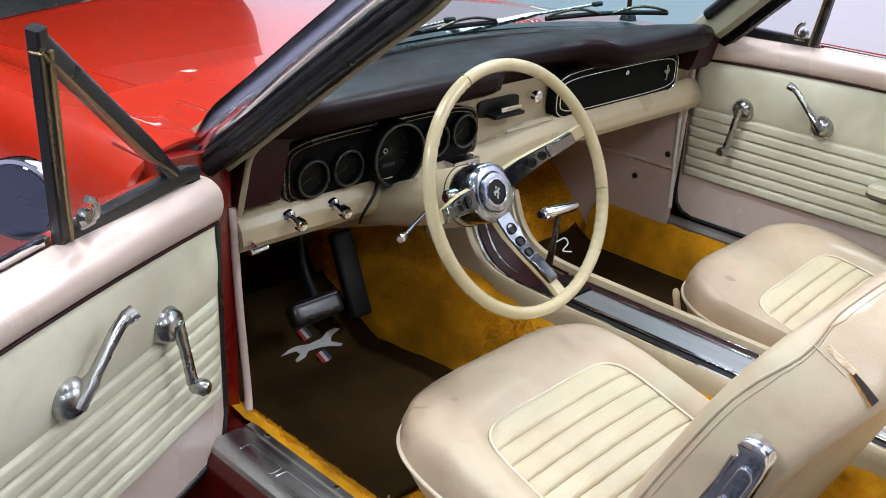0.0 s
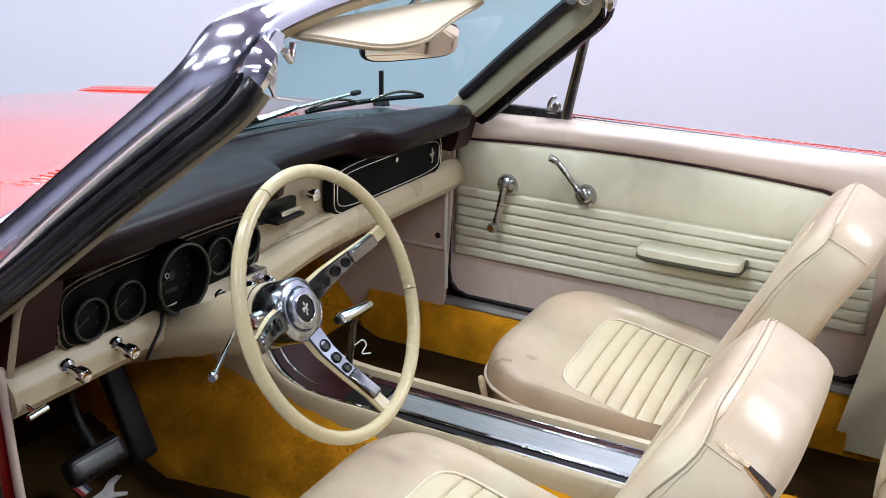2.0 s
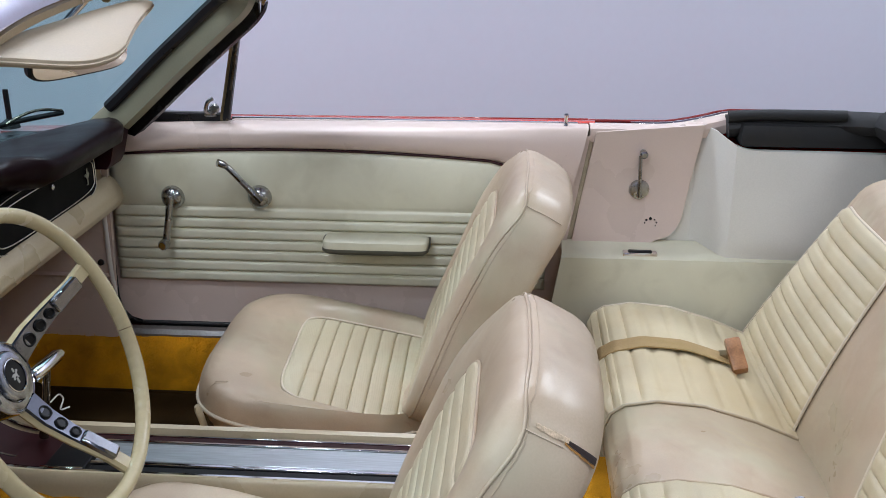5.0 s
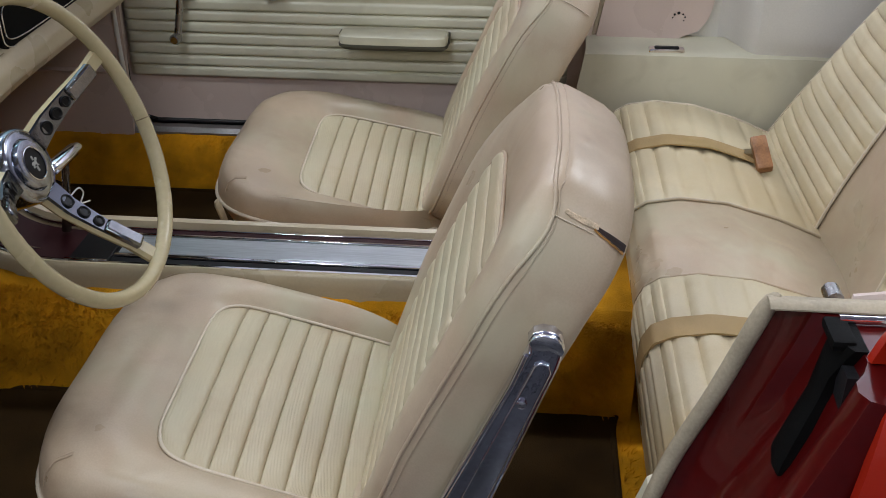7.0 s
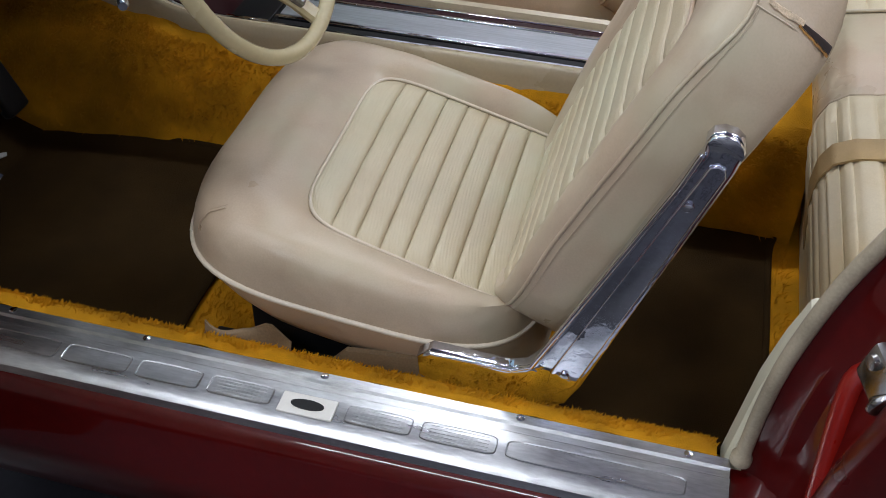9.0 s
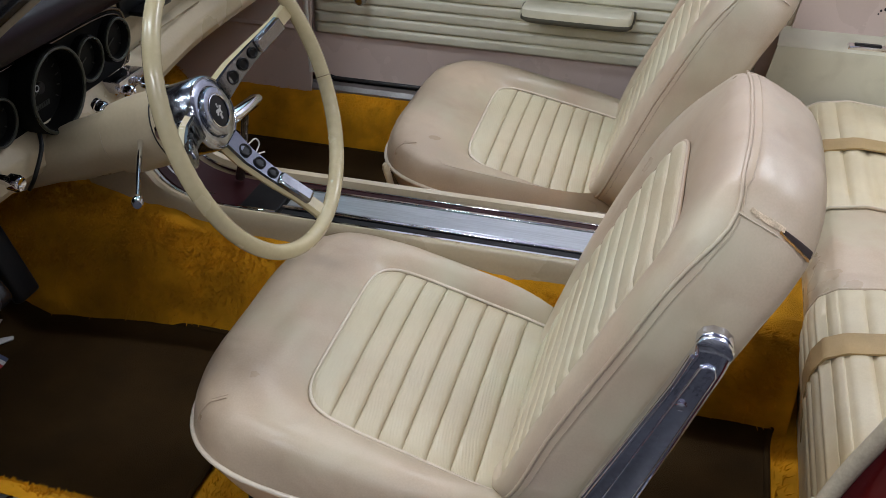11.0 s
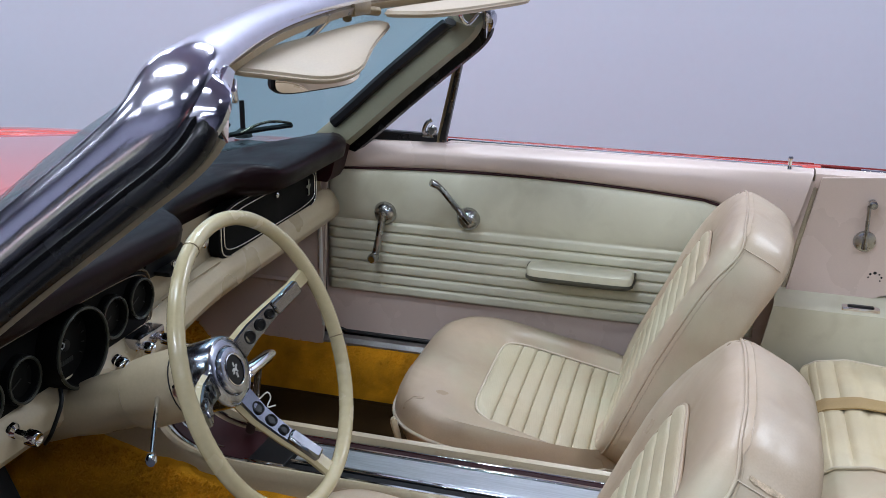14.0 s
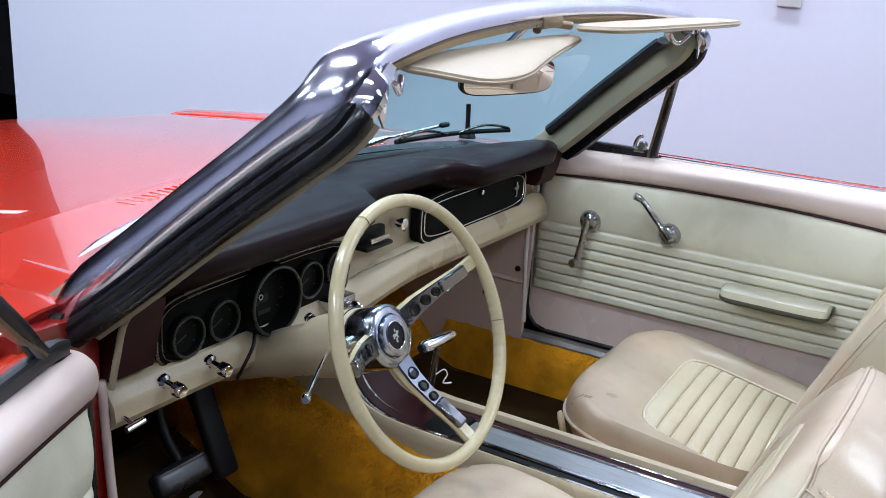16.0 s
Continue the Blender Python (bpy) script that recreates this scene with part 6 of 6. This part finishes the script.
            h += crest * (0.014 + 0.002 * min(1, d / 0.03) if d > 0 else 0.014 * math.cos(math.pi / 2 * min(1, -d / 0.09)) ** 0.6)
            rear = d if d > -0.03 else d * depth(h) / 0.088
            out.append(B + V(x * (1 + grow), 0, 0) + up * h + nf * (rear + 0.012 * math.sin(min(1, max(0, h / 0.45)) * math.pi) * (1 if d > 0 else 0.2) + wob * noise.noise(V(x * 8, h * 8 + s, d * 20))))
        return out
    bm = bmesh.new()
    loft(bm, [bring(0.55, -0.088), bring(0.20, -0.086), bring(0.06, -0.080, 0.002), bring(0.015, -0.066, 0.003), bring(0.0, -0.045, 0.003), bring(0.0, -0.005, 0.003), bring(0.005, 0.012, 0.002), bring(0.03, 0.028, 0.003), bring(0.10, 0.040, 0.004), bring(0.26, 0.048, 0.005), bring(0.55, 0.050, 0.004), bring(0.85, 0.046, 0.002), bring(1.0, 0.036)])
    back = part("seat_back", bm, VINYL, seat, "tan vinyl reclined backrest", sharp=120)
    def on_edge(i, shift=0.0):
        """A point of the front edge seam: near the face along the sides and the crown, further back at the corners."""
        x, h = bo[i]
        corner = math.exp(-((abs(x) - 0.185) / 0.035) ** 2) * max(0, min(1, (h - 0.36) / 0.06))
        d = 0.034 - 0.012 * corner + shift
        a = lerp(0.005, 0.03, (d - 0.012) / 0.016) if d < 0.028 else lerp(0.03, 0.10, (d - 0.028) / 0.012)
        return bring(a - 0.006, d, 0.003)[i]
    bm = bmesh.new()
    tube(bm, [on_edge(i) for i in range(K)], 0.0023, 6, True)
    part("back_piping", bm, VINYL, back)
    bm = bmesh.new()
    tube(bm, [on_edge(i, -0.009) for i in range(K)], 0.0006, 5, True)
    part("back_stitching", bm, VINYL, back)
    bm = bmesh.new()
    tube(bm, bring(1.0, 0.0405), 0.0025, 6, True)
    part("back_insert_piping", bm, VINYL, back)
    PB = 12
    brows = [((p + f) / PB, f) for p in range(PB) for f in steps] + [(1.0, 0.0)]
    def bpleat(u, v):
        v, k = brows[round(v * (len(brows) - 1))]
        h = lerp(-0.014, 0.384, v)
        t = abs((h - 0.185) / 0.200)
        hw = 0.160 * max(0, 1 - min(1, t) ** 7) ** (1 / 7) * (1 - 0.06 * max(0, h / 0.38))
        e = min(1, min(u, 1 - u) / 0.04)
        x = bx + lerp(-1, 1, u) * hw * (1 - 0.02 * (2 * abs(k - 0.5)) ** 4)
        g = 0.0075 * (1 - (2 * abs(k - 0.5)) ** 8) * (0.4 + 0.6 * e)
        return B + V(x, 0, 0) + up * h + nf * (0.038 + g + 0.0012 * noise.noise(V(x * 20, h * 26, s)) + 0.012 * math.sin(min(1, max(0, h / 0.45)) * math.pi))
    bm = bmesh.new()
    sheet(bm, bpleat, 26, len(brows) - 1)
    part("back_pleated_insert", bm, INSERT, back, "cream pleated vinyl insert", sharp=85)
    # shoulder seam round the top of the shell
    for sg in (-1, 1):
        i = min((j for j in range(K) if bo[j][0] * sg > 0), key=lambda j: abs(bo[j][1] - 0.449))
        bm = bmesh.new()
        tube(bm, [bring(-0.004, lerp(-0.066 if sg * s < 0 else -0.030, 0.022, k / 8), 0.003)[i] for k in range(9)], 0.0011, 5)
        part("shoulder_seam", bm, VINYL, back)
    # chrome hinge cover on the outer side
    sx = s * 0.2465
    pts = [(-0.419, 0.786), (-0.424, 0.794), (-0.433, 0.797), (-0.444, 0.795), (-0.452, 0.788), (-0.455, 0.778), (-0.450, 0.755), (-0.342, 0.432), (-0.326, 0.398), (-0.295, 0.383), (-0.170, 0.388), (-0.150, 0.398), (-0.148, 0.428), (-0.165, 0.443), (-0.255, 0.438), (-0.276, 0.446), (-0.292, 0.466), (-0.419, 0.772)]
    bm = bmesh.new()
    slab(bm, [(y, z - Z) for y, z in pts], 0.018 * s, Matrix.Translation((sx, 0, 0)) @ YZX, 0.006, 3)
    cover = part("hinge_cover", bm, COVERCHROME, seat, "scratched chrome hinge cover")
    bm = bmesh.new()
    rib = [(-0.4225, 0.752), (-0.426, 0.762), (-0.434, 0.765), (-0.441, 0.762), (-0.443, 0.752), (-0.335, 0.436), (-0.318, 0.420), (-0.304, 0.432), (-0.306, 0.452)]
    slab(bm, [(y, z - Z) for y, z in rib], 0.004 * s, Matrix.Translation((sx + 0.0175 * s, 0, 0)) @ YZX, 0.0025, 3)
    part("raised_panel", bm, COVERCHROME, cover)
    bm = bmesh.new()
    tube(bm, [(sx + 0.0185 * s, y, z - Z) for y, z in ((-0.4175, 0.772), (-0.405, 0.735), (-0.284, 0.452), (-0.262, 0.440), (-0.165, 0.440))], 0.003, 6)
    part("bright_edge", bm, CHROME, cover)
    bm = bmesh.new()
    slab(bm, [(y, z - Z) for y, z in ((-0.4195, 0.786), (-0.424, 0.793), (-0.433, 0.796), (-0.444, 0.794), (-0.4515, 0.787), (-0.4545, 0.778), (-0.4525, 0.772), (-0.440, 0.779), (-0.424, 0.778))], 0.004 * s, Matrix.Translation((sx + 0.0165 * s, 0, 0)) @ YZX, 0.002, 2)
    part("end_cap", bm, CHROME, cover, "bright stepped end")
    for y, z in ((-0.4155, 0.715), (-0.322, 0.452)):
        bm = bmesh.new()
        lathe(bm, [(0.0065, 0), (0.005, 0.005), (0.002, 0.006)], Matrix.Translation((sx + 0.020 * s, y, z - Z)) @ pose(0, 0, 0, 0, 90 * s), 12)
        part("screw", bm, CHROME, cover)
    # base frame and runners
    bm = bmesh.new()
    rbox(bm, (0.38, 0.34, 0.082), (0, -0.07, 0.348 - Z), 0.01)
    part("seat_frame", bm, BLACK, seat)
    for sg in (-1, 1):
        bm = bmesh.new()
        rbox(bm, (0.03, 0.44, 0.026), (sg * 0.19, -0.06, 0.298 - Z), 0.004)
        part("runner", bm, BLACK, seat)
    bm = bmesh.new()
    slab(bm, [(0.03, 0.288), (-0.05, 0.385), (-0.17, 0.40), (-0.29, 0.39), (-0.32, 0.335), (-0.325, 0.288)], 0.008 * s, Matrix.Translation((s * 0.232, 0, -Z)) @ YZX, 0.002)
    part("side_shield", bm, FLAP, seat, "brown plastic side shield")
    bm = bmesh.new()
    def flap(u, v):
        return V(s * (0.235 + 0.035 * v + 0.012 * math.sin(u * 7)), lerp(0.14, 0.02, u), lerp(0.385, 0.300 + 0.03 * math.sin(u * 5), v) + 0.008 * noise.noise(V(u * 5, v * 5, 2)) - Z)
    sheet(bm, flap, 14, 10, (0.003 * s, 0, 0))
    part("loose_cover_flap", bm, FLAP, seat, "loose flap of the vinyl cover")
    bm = bmesh.new()
    tube(bm, [(-s * 0.225, 0.135, 0.40 - Z), (-s * 0.236, 0.142, 0.46 - Z), (-s * 0.238, 0.150, 0.492 - Z), (-s * 0.239, 0.152, 0.500 - Z)], [0.006, 0.009, 0.010, 0.006], 8, flat=0.6)
    part("slide_lever", bm, IVORY, seat, "ivory seat slide lever")
    if s < 0:
        # torn upper corner, laid on the side of the shell
        ids = sorted((i for i, (x, h) in enumerate(bo) if x * s > 0 and h > 0.30), key=lambda i: bo[i][1])
        run = [0.0]
        for i, j in zip(ids, ids[1:]):
            run.append(run[-1] + math.dist(bo[i], bo[j]))
        k0 = next(k for k, i in enumerate(ids) if bo[i][1] >= 0.452)
        start = lerp(run[k0 - 1], run[k0], (0.452 - bo[ids[k0 - 1]][1]) / (bo[ids[k0]][1] - bo[ids[k0 - 1]][1]))
        def side(arc, d):
            q = start + arc
            k = max(1, next((k for k, r in enumerate(run) if r >= q), len(run) - 1))
            row = bring(0.0, d, 0.003)
            p, w = row[ids[k - 1]], row[ids[k]]
            n = V(s * (w - p).dot(up), 0, 0) - up * (w.x - p.x) * s
            return p.lerp(w, (q - run[k - 1]) / (run[k] - run[k - 1])) + n.normalized() * 0.0012
        def patch(name, m, lower, upper, d0, d1, n, label):
            bm = bmesh.new()
            sheet(bm, lambda u, v: side(lerp(lower(u), upper(u), v), lerp(d0, d1, u)), n, 3, V(-s * 0.002, 0, 0))
            part(name, bm, m, back, label)
        rag = lambda u, k: 0.0015 * noise.noise(V(u * 9, k, 0))
        patch("tear", TORN, lambda u: -0.003 - 0.007 * u ** 0.7, lambda u: -0.001 - 0.001 * u, -0.030, -0.075, 12, "dark open tear in the seam")
        patch("torn_foam_edge", FOAM, lambda u: -0.003 - 0.002 * math.sin(math.pi * u) + rag(u, 1), lambda u: 0.001 + rag(u, 5), 0.008, -0.034, 20, "pale frayed foam edge")
        patch("torn_foam_edge", RUSTFOAM, lambda u: -0.005 - 0.008 * u ** 0.7 + rag(u, 2), lambda u: -0.0035 - 0.0075 * u ** 0.7 + rag(u, 7), -0.026, -0.075, 20, "orange frayed foam edge")
    return seat


bucket_seat(-1, (-0.384, 0, 0.285), "tan and cream driver bucket seat with a torn shoulder")
bucket_seat(1, (0.398, -0.003, 0.277), "tan and cream passenger bucket seat")


# ---- rear seat ----
def rear_seat():
    at = (0, 0, 0.285)
    Z = at[2]
    seat = thing("rear_seat", "tan and cream pleated rear bench seat", "car seat", at)
    half = 0.615
    def crown(x):
        return 0.012 * math.exp(-(x / 0.10) ** 2)
    def section(x):
        zt = 0.545 + crown(x)
        return [(-0.615, 0.30), (-0.605, 0.40), (-0.592, 0.47), (-0.592, 0.505), (-0.602, 0.530), (-0.625, 0.545 + crown(x)), (-0.68, zt + 0.010), (-0.76, zt + 0.004), (-0.85, zt - 0.022), (-0.93, zt - 0.055), (-1.00, zt - 0.085)]
    def cush(x0, x1, nx, pl):
        def f(u, v):
            x = lerp(x0, x1, u)
            sec = section(x)
            k = v * (len(sec) - 1)
            i = min(int(k), len(sec) - 2)
            y, z = lerp(sec[i][0], sec[i + 1][0], k - i), lerp(sec[i][1], sec[i + 1][1], k - i)
            e = min(1, min(abs(x - x0), abs(x1 - x)) / 0.02)
            if pl and v > 0.12:
                t = ((v - 0.12) / 0.88 * pl) % 1
                g = 0.0065 * (1 - (2 * abs(t - 0.5)) ** 4) * e
                if v < 0.42:
                    y += g
                else:
                    z += g
            edge = 0 if not (abs(x) > half - 0.04) else ((abs(x) - half + 0.04) / 0.04) ** 2
            return V(x, y - 0.03 * edge, z - 0.03 * edge - Z)
        return f
    bm = bmesh.new()
    sheet(bm, cush(-half, half, 60, 0), 60, 40, (0, -0.004, -0.010))
    cushion = part("rear_cushion", bm, VINYL, seat, "tan vinyl rear cushion", sharp=60)
    for x0, x1 in ((0.125, 0.582), (-0.582, -0.125)):
        bm = bmesh.new()
        g = cush(x0, x1, 30, 14)
        sheet(bm, lambda u, v: g(u, v) + V(0, 0.003, 0.003), 30, 168)
        part("rear_pleated_insert", bm, INSERT2, cushion, "cream pleated vinyl insert", sharp=75)
        for xx in (x0, x1):
            q = cush(-half, half, 60, 0)
            bm = bmesh.new()
            tube(bm, [q((xx + half) / (2 * half), 0.05 + 0.9 * k / 80) + V(0, 0.002, 0.003) for k in range(81)], 0.0028, 6)
            part("seam_piping", bm, PIPING if abs(xx) > 0.3 else VINYL, cushion)
    # back: narrower towards the top
    def edge(h):
        return lerp(0.615, 0.40, min(1, h / 0.46) ** 1.1)
    def backp(u, v, lift=0.0):
        h = lerp(0.0, 0.475, v)
        x = lerp(-1, 1, u) * edge(h)
        b = 0.022 * math.sin(min(1, v * 1.02) * math.pi) ** 0.5 * (1 - abs(2 * u - 1) ** 8)
        roll = 0.05 * max(0, (v - 0.86) / 0.14) ** 2
        return V(x, -0.925 - 0.36 * h + b - roll + lift * 0.93, 0.470 + h * 0.95 - 0.02 * max(0, (v - 0.86) / 0.14) ** 2 + lift * 0.36 - Z)
    bm = bmesh.new()
    sheet(bm, lambda u, v: backp(u, v), 48, 36, (0, -0.09, -0.02))
    back = part("rear_back", bm, VINYL, seat, "tan vinyl rear backrest", sharp=60)
    for sg in (-1, 1):
        def ins(u, v):
            h = lerp(0.01, 0.385, v)
            vv = h / 0.475
            xo, xi = edge(h) - 0.012, lerp(0.15, 0.105, v)
            if v > 0.93:
                xi += 0.03 * ((v - 0.93) / 0.07) ** 2
                xo -= 0.03 * ((v - 0.93) / 0.07) ** 2
            x = sg * lerp(xi, xo, u)
            t = (v * 12) % 1
            g = 0.0065 * (1 - (2 * abs(t - 0.5)) ** 4) * min(1, min(u, 1 - u) / 0.05)
            return backp((x / edge(h) + 1) / 2, vv, 0.004 + g)
        bm = bmesh.new()
        sheet(bm, ins, 24, 132)
        part("rear_back_insert", bm, INSERT2, back, "cream pleated vinyl insert", sharp=75)
        bm = bmesh.new()
        tube(bm, [ins(0, k / 20) for k in range(21)] + [ins(k / 8, 1) for k in range(1, 9)], 0.0028, 6)
        part("seam_piping", bm, PIPING, back)
        bm = bmesh.new()
        tube(bm, [ins(1, k / 20) for k in range(21)], 0.0028, 6)
        part("seam_piping", bm, PIPING, back)
    # belts lying over the cushion
    q = cush(-half, half, 60, 0)
    for x, xr, label in ((0.335, 0.36, "tan lap belt with an orange-brown buckle on the rear cushion"), (-0.285, -0.27, "tan lap belt lying over the rear cushion")):
        belt = thing("seat_belt", label, "seat belt", (0, 0, 0.285), "rear seat belts")
        bm = bmesh.new()
        def web(u, v):
            xx = lerp(x, xr, v) + lerp(-0.023, 0.023, u) + 0.012 * math.sin(v * 4)
            p = q((xx + half) / (2 * half), lerp(0.10, 0.80 if x > 0 else 0.95, v))
            return p + V(0, 0.012 * (1 - min(1, v * 2.2)) + 0.002, 0.015 + 0.003 * math.sin(v * 9))
        sheet(bm, web, 4, 40, (0, -0.002, -0.003))
        part("webbing", bm, BELT, belt)
        if x > 0:
            e = web(0.5, 1.0)
            bm = bmesh.new()
            rbox(bm, (0.072, 0.030, 0.022), e + V(-0.012, -0.008, 0.014), 0.005, 2, Euler((radians(-14), radians(-34), radians(10))).to_matrix())
            part("buckle", bm, WOODEN, belt, "orange-brown buckle")
            bm = bmesh.new()
            rbox(bm, (0.03, 0.05, 0.012), e + V(0.01, 0.0, 0.004), 0.003, 2, Euler((radians(-14), 0, radians(-30))).to_matrix())
            part("buckle_tongue", bm, BRASS, belt)


rear_seat()


# ---- floor mats ----
def floor_mat(pts, z, slope, label, emblem=False):
    m = thing("floor_mat", label, "floor mat", (0, 0, 0.283), "floor mats")
    (x0, y0), (x1, y1) = pts
    def f(u, v):
        x, y = lerp(x0, x1, u), lerp(y0, y1, v)
        cx, cy, r = (x0 + x1) / 2, (y0 + y1) / 2, 0.055
        p, q = (abs(x - cx) - abs(x1 - x0) / 2 + r) / r, (abs(y - cy) - abs(y1 - y0) / 2 + r) / r
        if p > 0 and q > 0:
            x += math.copysign(r * p * (math.sqrt(1 - q * q / 2) - 1), x - cx)
            y += math.copysign(r * q * (math.sqrt(1 - p * p / 2) - 1), y - cy)
        return V(x, y, z + max(0, y - 0.66) * slope + 0.004 * noise.noise(V(x * 6, y * 6, z)) - 0.283)
    bm = bmesh.new()
    sheet(bm, f, 36, 36, (0, 0, -0.007))
    part("mat", bm, MATTING, m)
    bm = bmesh.new()
    ed = [f(k / 36, 0) for k in range(36)] + [f(1, k / 36) for k in range(36)] + [f(1 - k / 36, 1) for k in range(36)] + [f(0, 1 - k / 36) for k in range(36)]
    tube(bm, ed, 0.005, 6, True)
    part("binding", bm, MATTING, m)
    if emblem:
        E = Matrix.Translation((-0.345, 0.685, z + 0.025 * slope + 0.006 - 0.283)) @ pose(0, 0, 0, math.degrees(math.atan(slope)), 0, -8) @ Matrix.Scale(0.82, 4)
        body = [(-0.095, 0.002), (-0.070, 0.013), (-0.045, 0.017), (-0.01, 0.013), (0.03, 0.019), (0.055, 0.034), (0.080, 0.038), (0.092, 0.031), (0.075, 0.025), (0.060, 0.018), (0.050, 0.003), (0.078, -0.012), (0.072, -0.018), (0.040, -0.008),
                (0.010, -0.004), (-0.02, -0.005), (-0.035, -0.019), (-0.062, -0.026), (-0.064, -0.019), (-0.045, -0.008), (-0.050, 0.004), (-0.070, 0.004)]
        bm = bmesh.new()
        slab(bm, body, 0.003, E)
        part("emblem", bm, SILVER, m, "plain silver emblem shape")
        for k, mm in enumerate((REDBAR, SILVER, BLUEBAR)):
            for sg in (-1, 1):
                bm = bmesh.new()
                rbox(bm, (0.010, 0.032, 0.003), (0.004 + 0.010 * (k - 1), sg * 0.040 + 0.006, 0.001), 0)
                bmesh.ops.transform(bm, matrix=E @ pose(0, 0, 0, 0, 0, 14), verts=bm.verts[:])
                part("emblem_bar", bm, mm, m)


floor_mat(((-0.585, 0.22), (-0.15, 0.83)), 0.292, 0.62, "dark brown carpet mat with a silver emblem", True)
floor_mat(((0.15, 0.22), (0.60, 0.74)), 0.292, 0.4, "dark brown carpet mat")
floor_mat(((-0.58, -0.57), (-0.13, -0.30)), 0.292, 0.0, "dark brown rear carpet mat")
floor_mat(((0.13, -0.57), (0.60, -0.36)), 0.292, 0.0, "dark brown rear carpet mat")


# ---- shag pile of the carpet ----
def carpet_pile():
    rng = random.Random(7)
    mats = ((-0.61, 0.21, -0.14, 0.84), (0.14, 0.21, 0.61, 0.75), (-0.59, -0.58, -0.12, -0.29), (0.12, -0.58, 0.61, -0.35))
    vs, fs = [], []
    def tuft(p, n, ln):
        lay = V(rng.uniform(-1, 1), rng.uniform(-1, 1), rng.uniform(-1, 1)) * 0.6 + V(0, -0.5, 0)
        d = (n + lay).normalized()
        a = d.orthogonal().normalized() * 0.0016
        b = d.cross(a)
        k = len(vs)
        vs.extend((p + a, p - a * 0.5 + b * 0.87, p - a * 0.5 - b * 0.87, p + d * ln))
        fs.extend(((k, k + 1, k + 3), (k + 1, k + 2, k + 3), (k + 2, k, k + 3)))
    for k in range(26000):
        y, a = rng.uniform(-0.58, 0.95), math.pi * rng.uniform(0.0, 1.0)
        f = max(0, (y - 0.30) / 0.7)
        w, h = 0.140 + 0.10 * f ** 1.2, 0.195 + 0.17 * f ** 1.3
        c, sn = math.cos(a), math.sin(a)
        p = V(-w * math.copysign(abs(c) ** 0.55, c), y, 0.28 + h * sn ** 0.6)
        if abs(p.x) < 0.105 and y < 0.64:
            continue
        tuft(p, V(-c, 0, sn), rng.uniform(0.006, 0.013))
    for k in range(30000):
        x, y = rng.uniform(-0.64, 0.64), rng.uniform(-0.60, 0.74)
        if abs(x) < 0.13 or any(x0 < x < x1 and y0 < y < y1 for x0, y0, x1, y1 in mats):
            continue
        tuft(V(x, y, 0.282), V(0, 0, 1), rng.uniform(0.008, 0.018))
    for k in range(9000):
        sg, y, a = rng.choice((-1, 1)), rng.uniform(-0.50, 0.72), rng.uniform(0.2, 0.9) * math.pi / 2
        tuft(V(sg * (0.612 + 0.074 * (1 - math.cos(a))), y, 0.281 + 0.127 * math.sin(a)), V(-sg * math.cos(a), 0, math.sin(a)), rng.uniform(0.004, 0.009))
    for k in range(6000):
        u, v = rng.random(), rng.random()
        tuft(V(lerp(0.10, 0.66, u), lerp(0.72, 0.96, v), lerp(0.288, 0.545, v)), V(0, -0.7, 0.7), rng.uniform(0.006, 0.013))
    me = bpy.data.meshes.new("carpet_pile")
    me.from_pydata(vs, [], fs)
    me.materials.append(CARPET)
    ob = new("carpet_pile", me)
    tagged(ob, "gold shag carpet pile on floor and tunnel", "carpet", kind="stuff")


carpet_pile()


# ---- the other car across the hall ----
def far_car():
    c = thing("parked_car", "dark car with chrome wheels parked across the hall", "car", (2.85, 6.89, 0))
    c.rotation_euler = (0, 0, radians(97))
    prof = [(-2.1, 0.35), (-2.15, 0.62), (-2.05, 0.86), (-0.9, 0.95), (-0.45, 1.32), (0.75, 1.34), (1.35, 0.98), (2.1, 0.90), (2.2, 0.6), (2.1, 0.3)]
    bm = bmesh.new()
    loft(bm, [[V(x * (1 if abs(y) < 0.8 else 0.98), y, z if z < 0.98 or abs(y) < 0.8 else z - 0.05) for x, z in prof] for y in (-0.88, -0.78, 0.78, 0.88)])
    part("body", bm, BLACK, c, "black body")
    for x in (-1.35, 1.35):
        for sy in (-1, 1):
            m = Matrix.Translation((x, sy * 0.82, 0.34)) @ pose(0, 0, 0, -90 * sy)
            bm = bmesh.new()
            lathe(bm, [(0.24, -0.10), (0.31, -0.10), (0.338, -0.07), (0.34, 0), (0.338, 0.07), (0.31, 0.10), (0.24, 0.10)], m, 32)
            w = part("wheel", bm, RUBBER, c)
            bm = bmesh.new()
            lathe(bm, [(0.245, -0.05), (0.245, 0.104), (0.225, 0.10), (0.20, 0.05), (0.07, 0.06), (0.05, 0.09), (0.01, 0.095)], m, 28)
            part("rim", bm, ALLOY, w, "grey alloy rim")
            for k in range(5):
                bm = bmesh.new()
                rbox(bm, (0.16, 0.05, 0.03), (0.145, 0, 0.095), 0.008, 2)
                bmesh.ops.transform(bm, matrix=m @ Matrix.Rotation(radians(72 * k + 15), 4, "Z"), verts=bm.verts[:])
                part("rim_spoke", bm, ALLOY, w)
    for sy in (-1, 1):
        bm = bmesh.new()
        rbox(bm, (1.95, 0.03, 0.07), (0, sy * 0.885, 0.36), 0.01, 2)
        part("rocker_trim", bm, ALLOY, c, "pale rocker trim")


far_car()
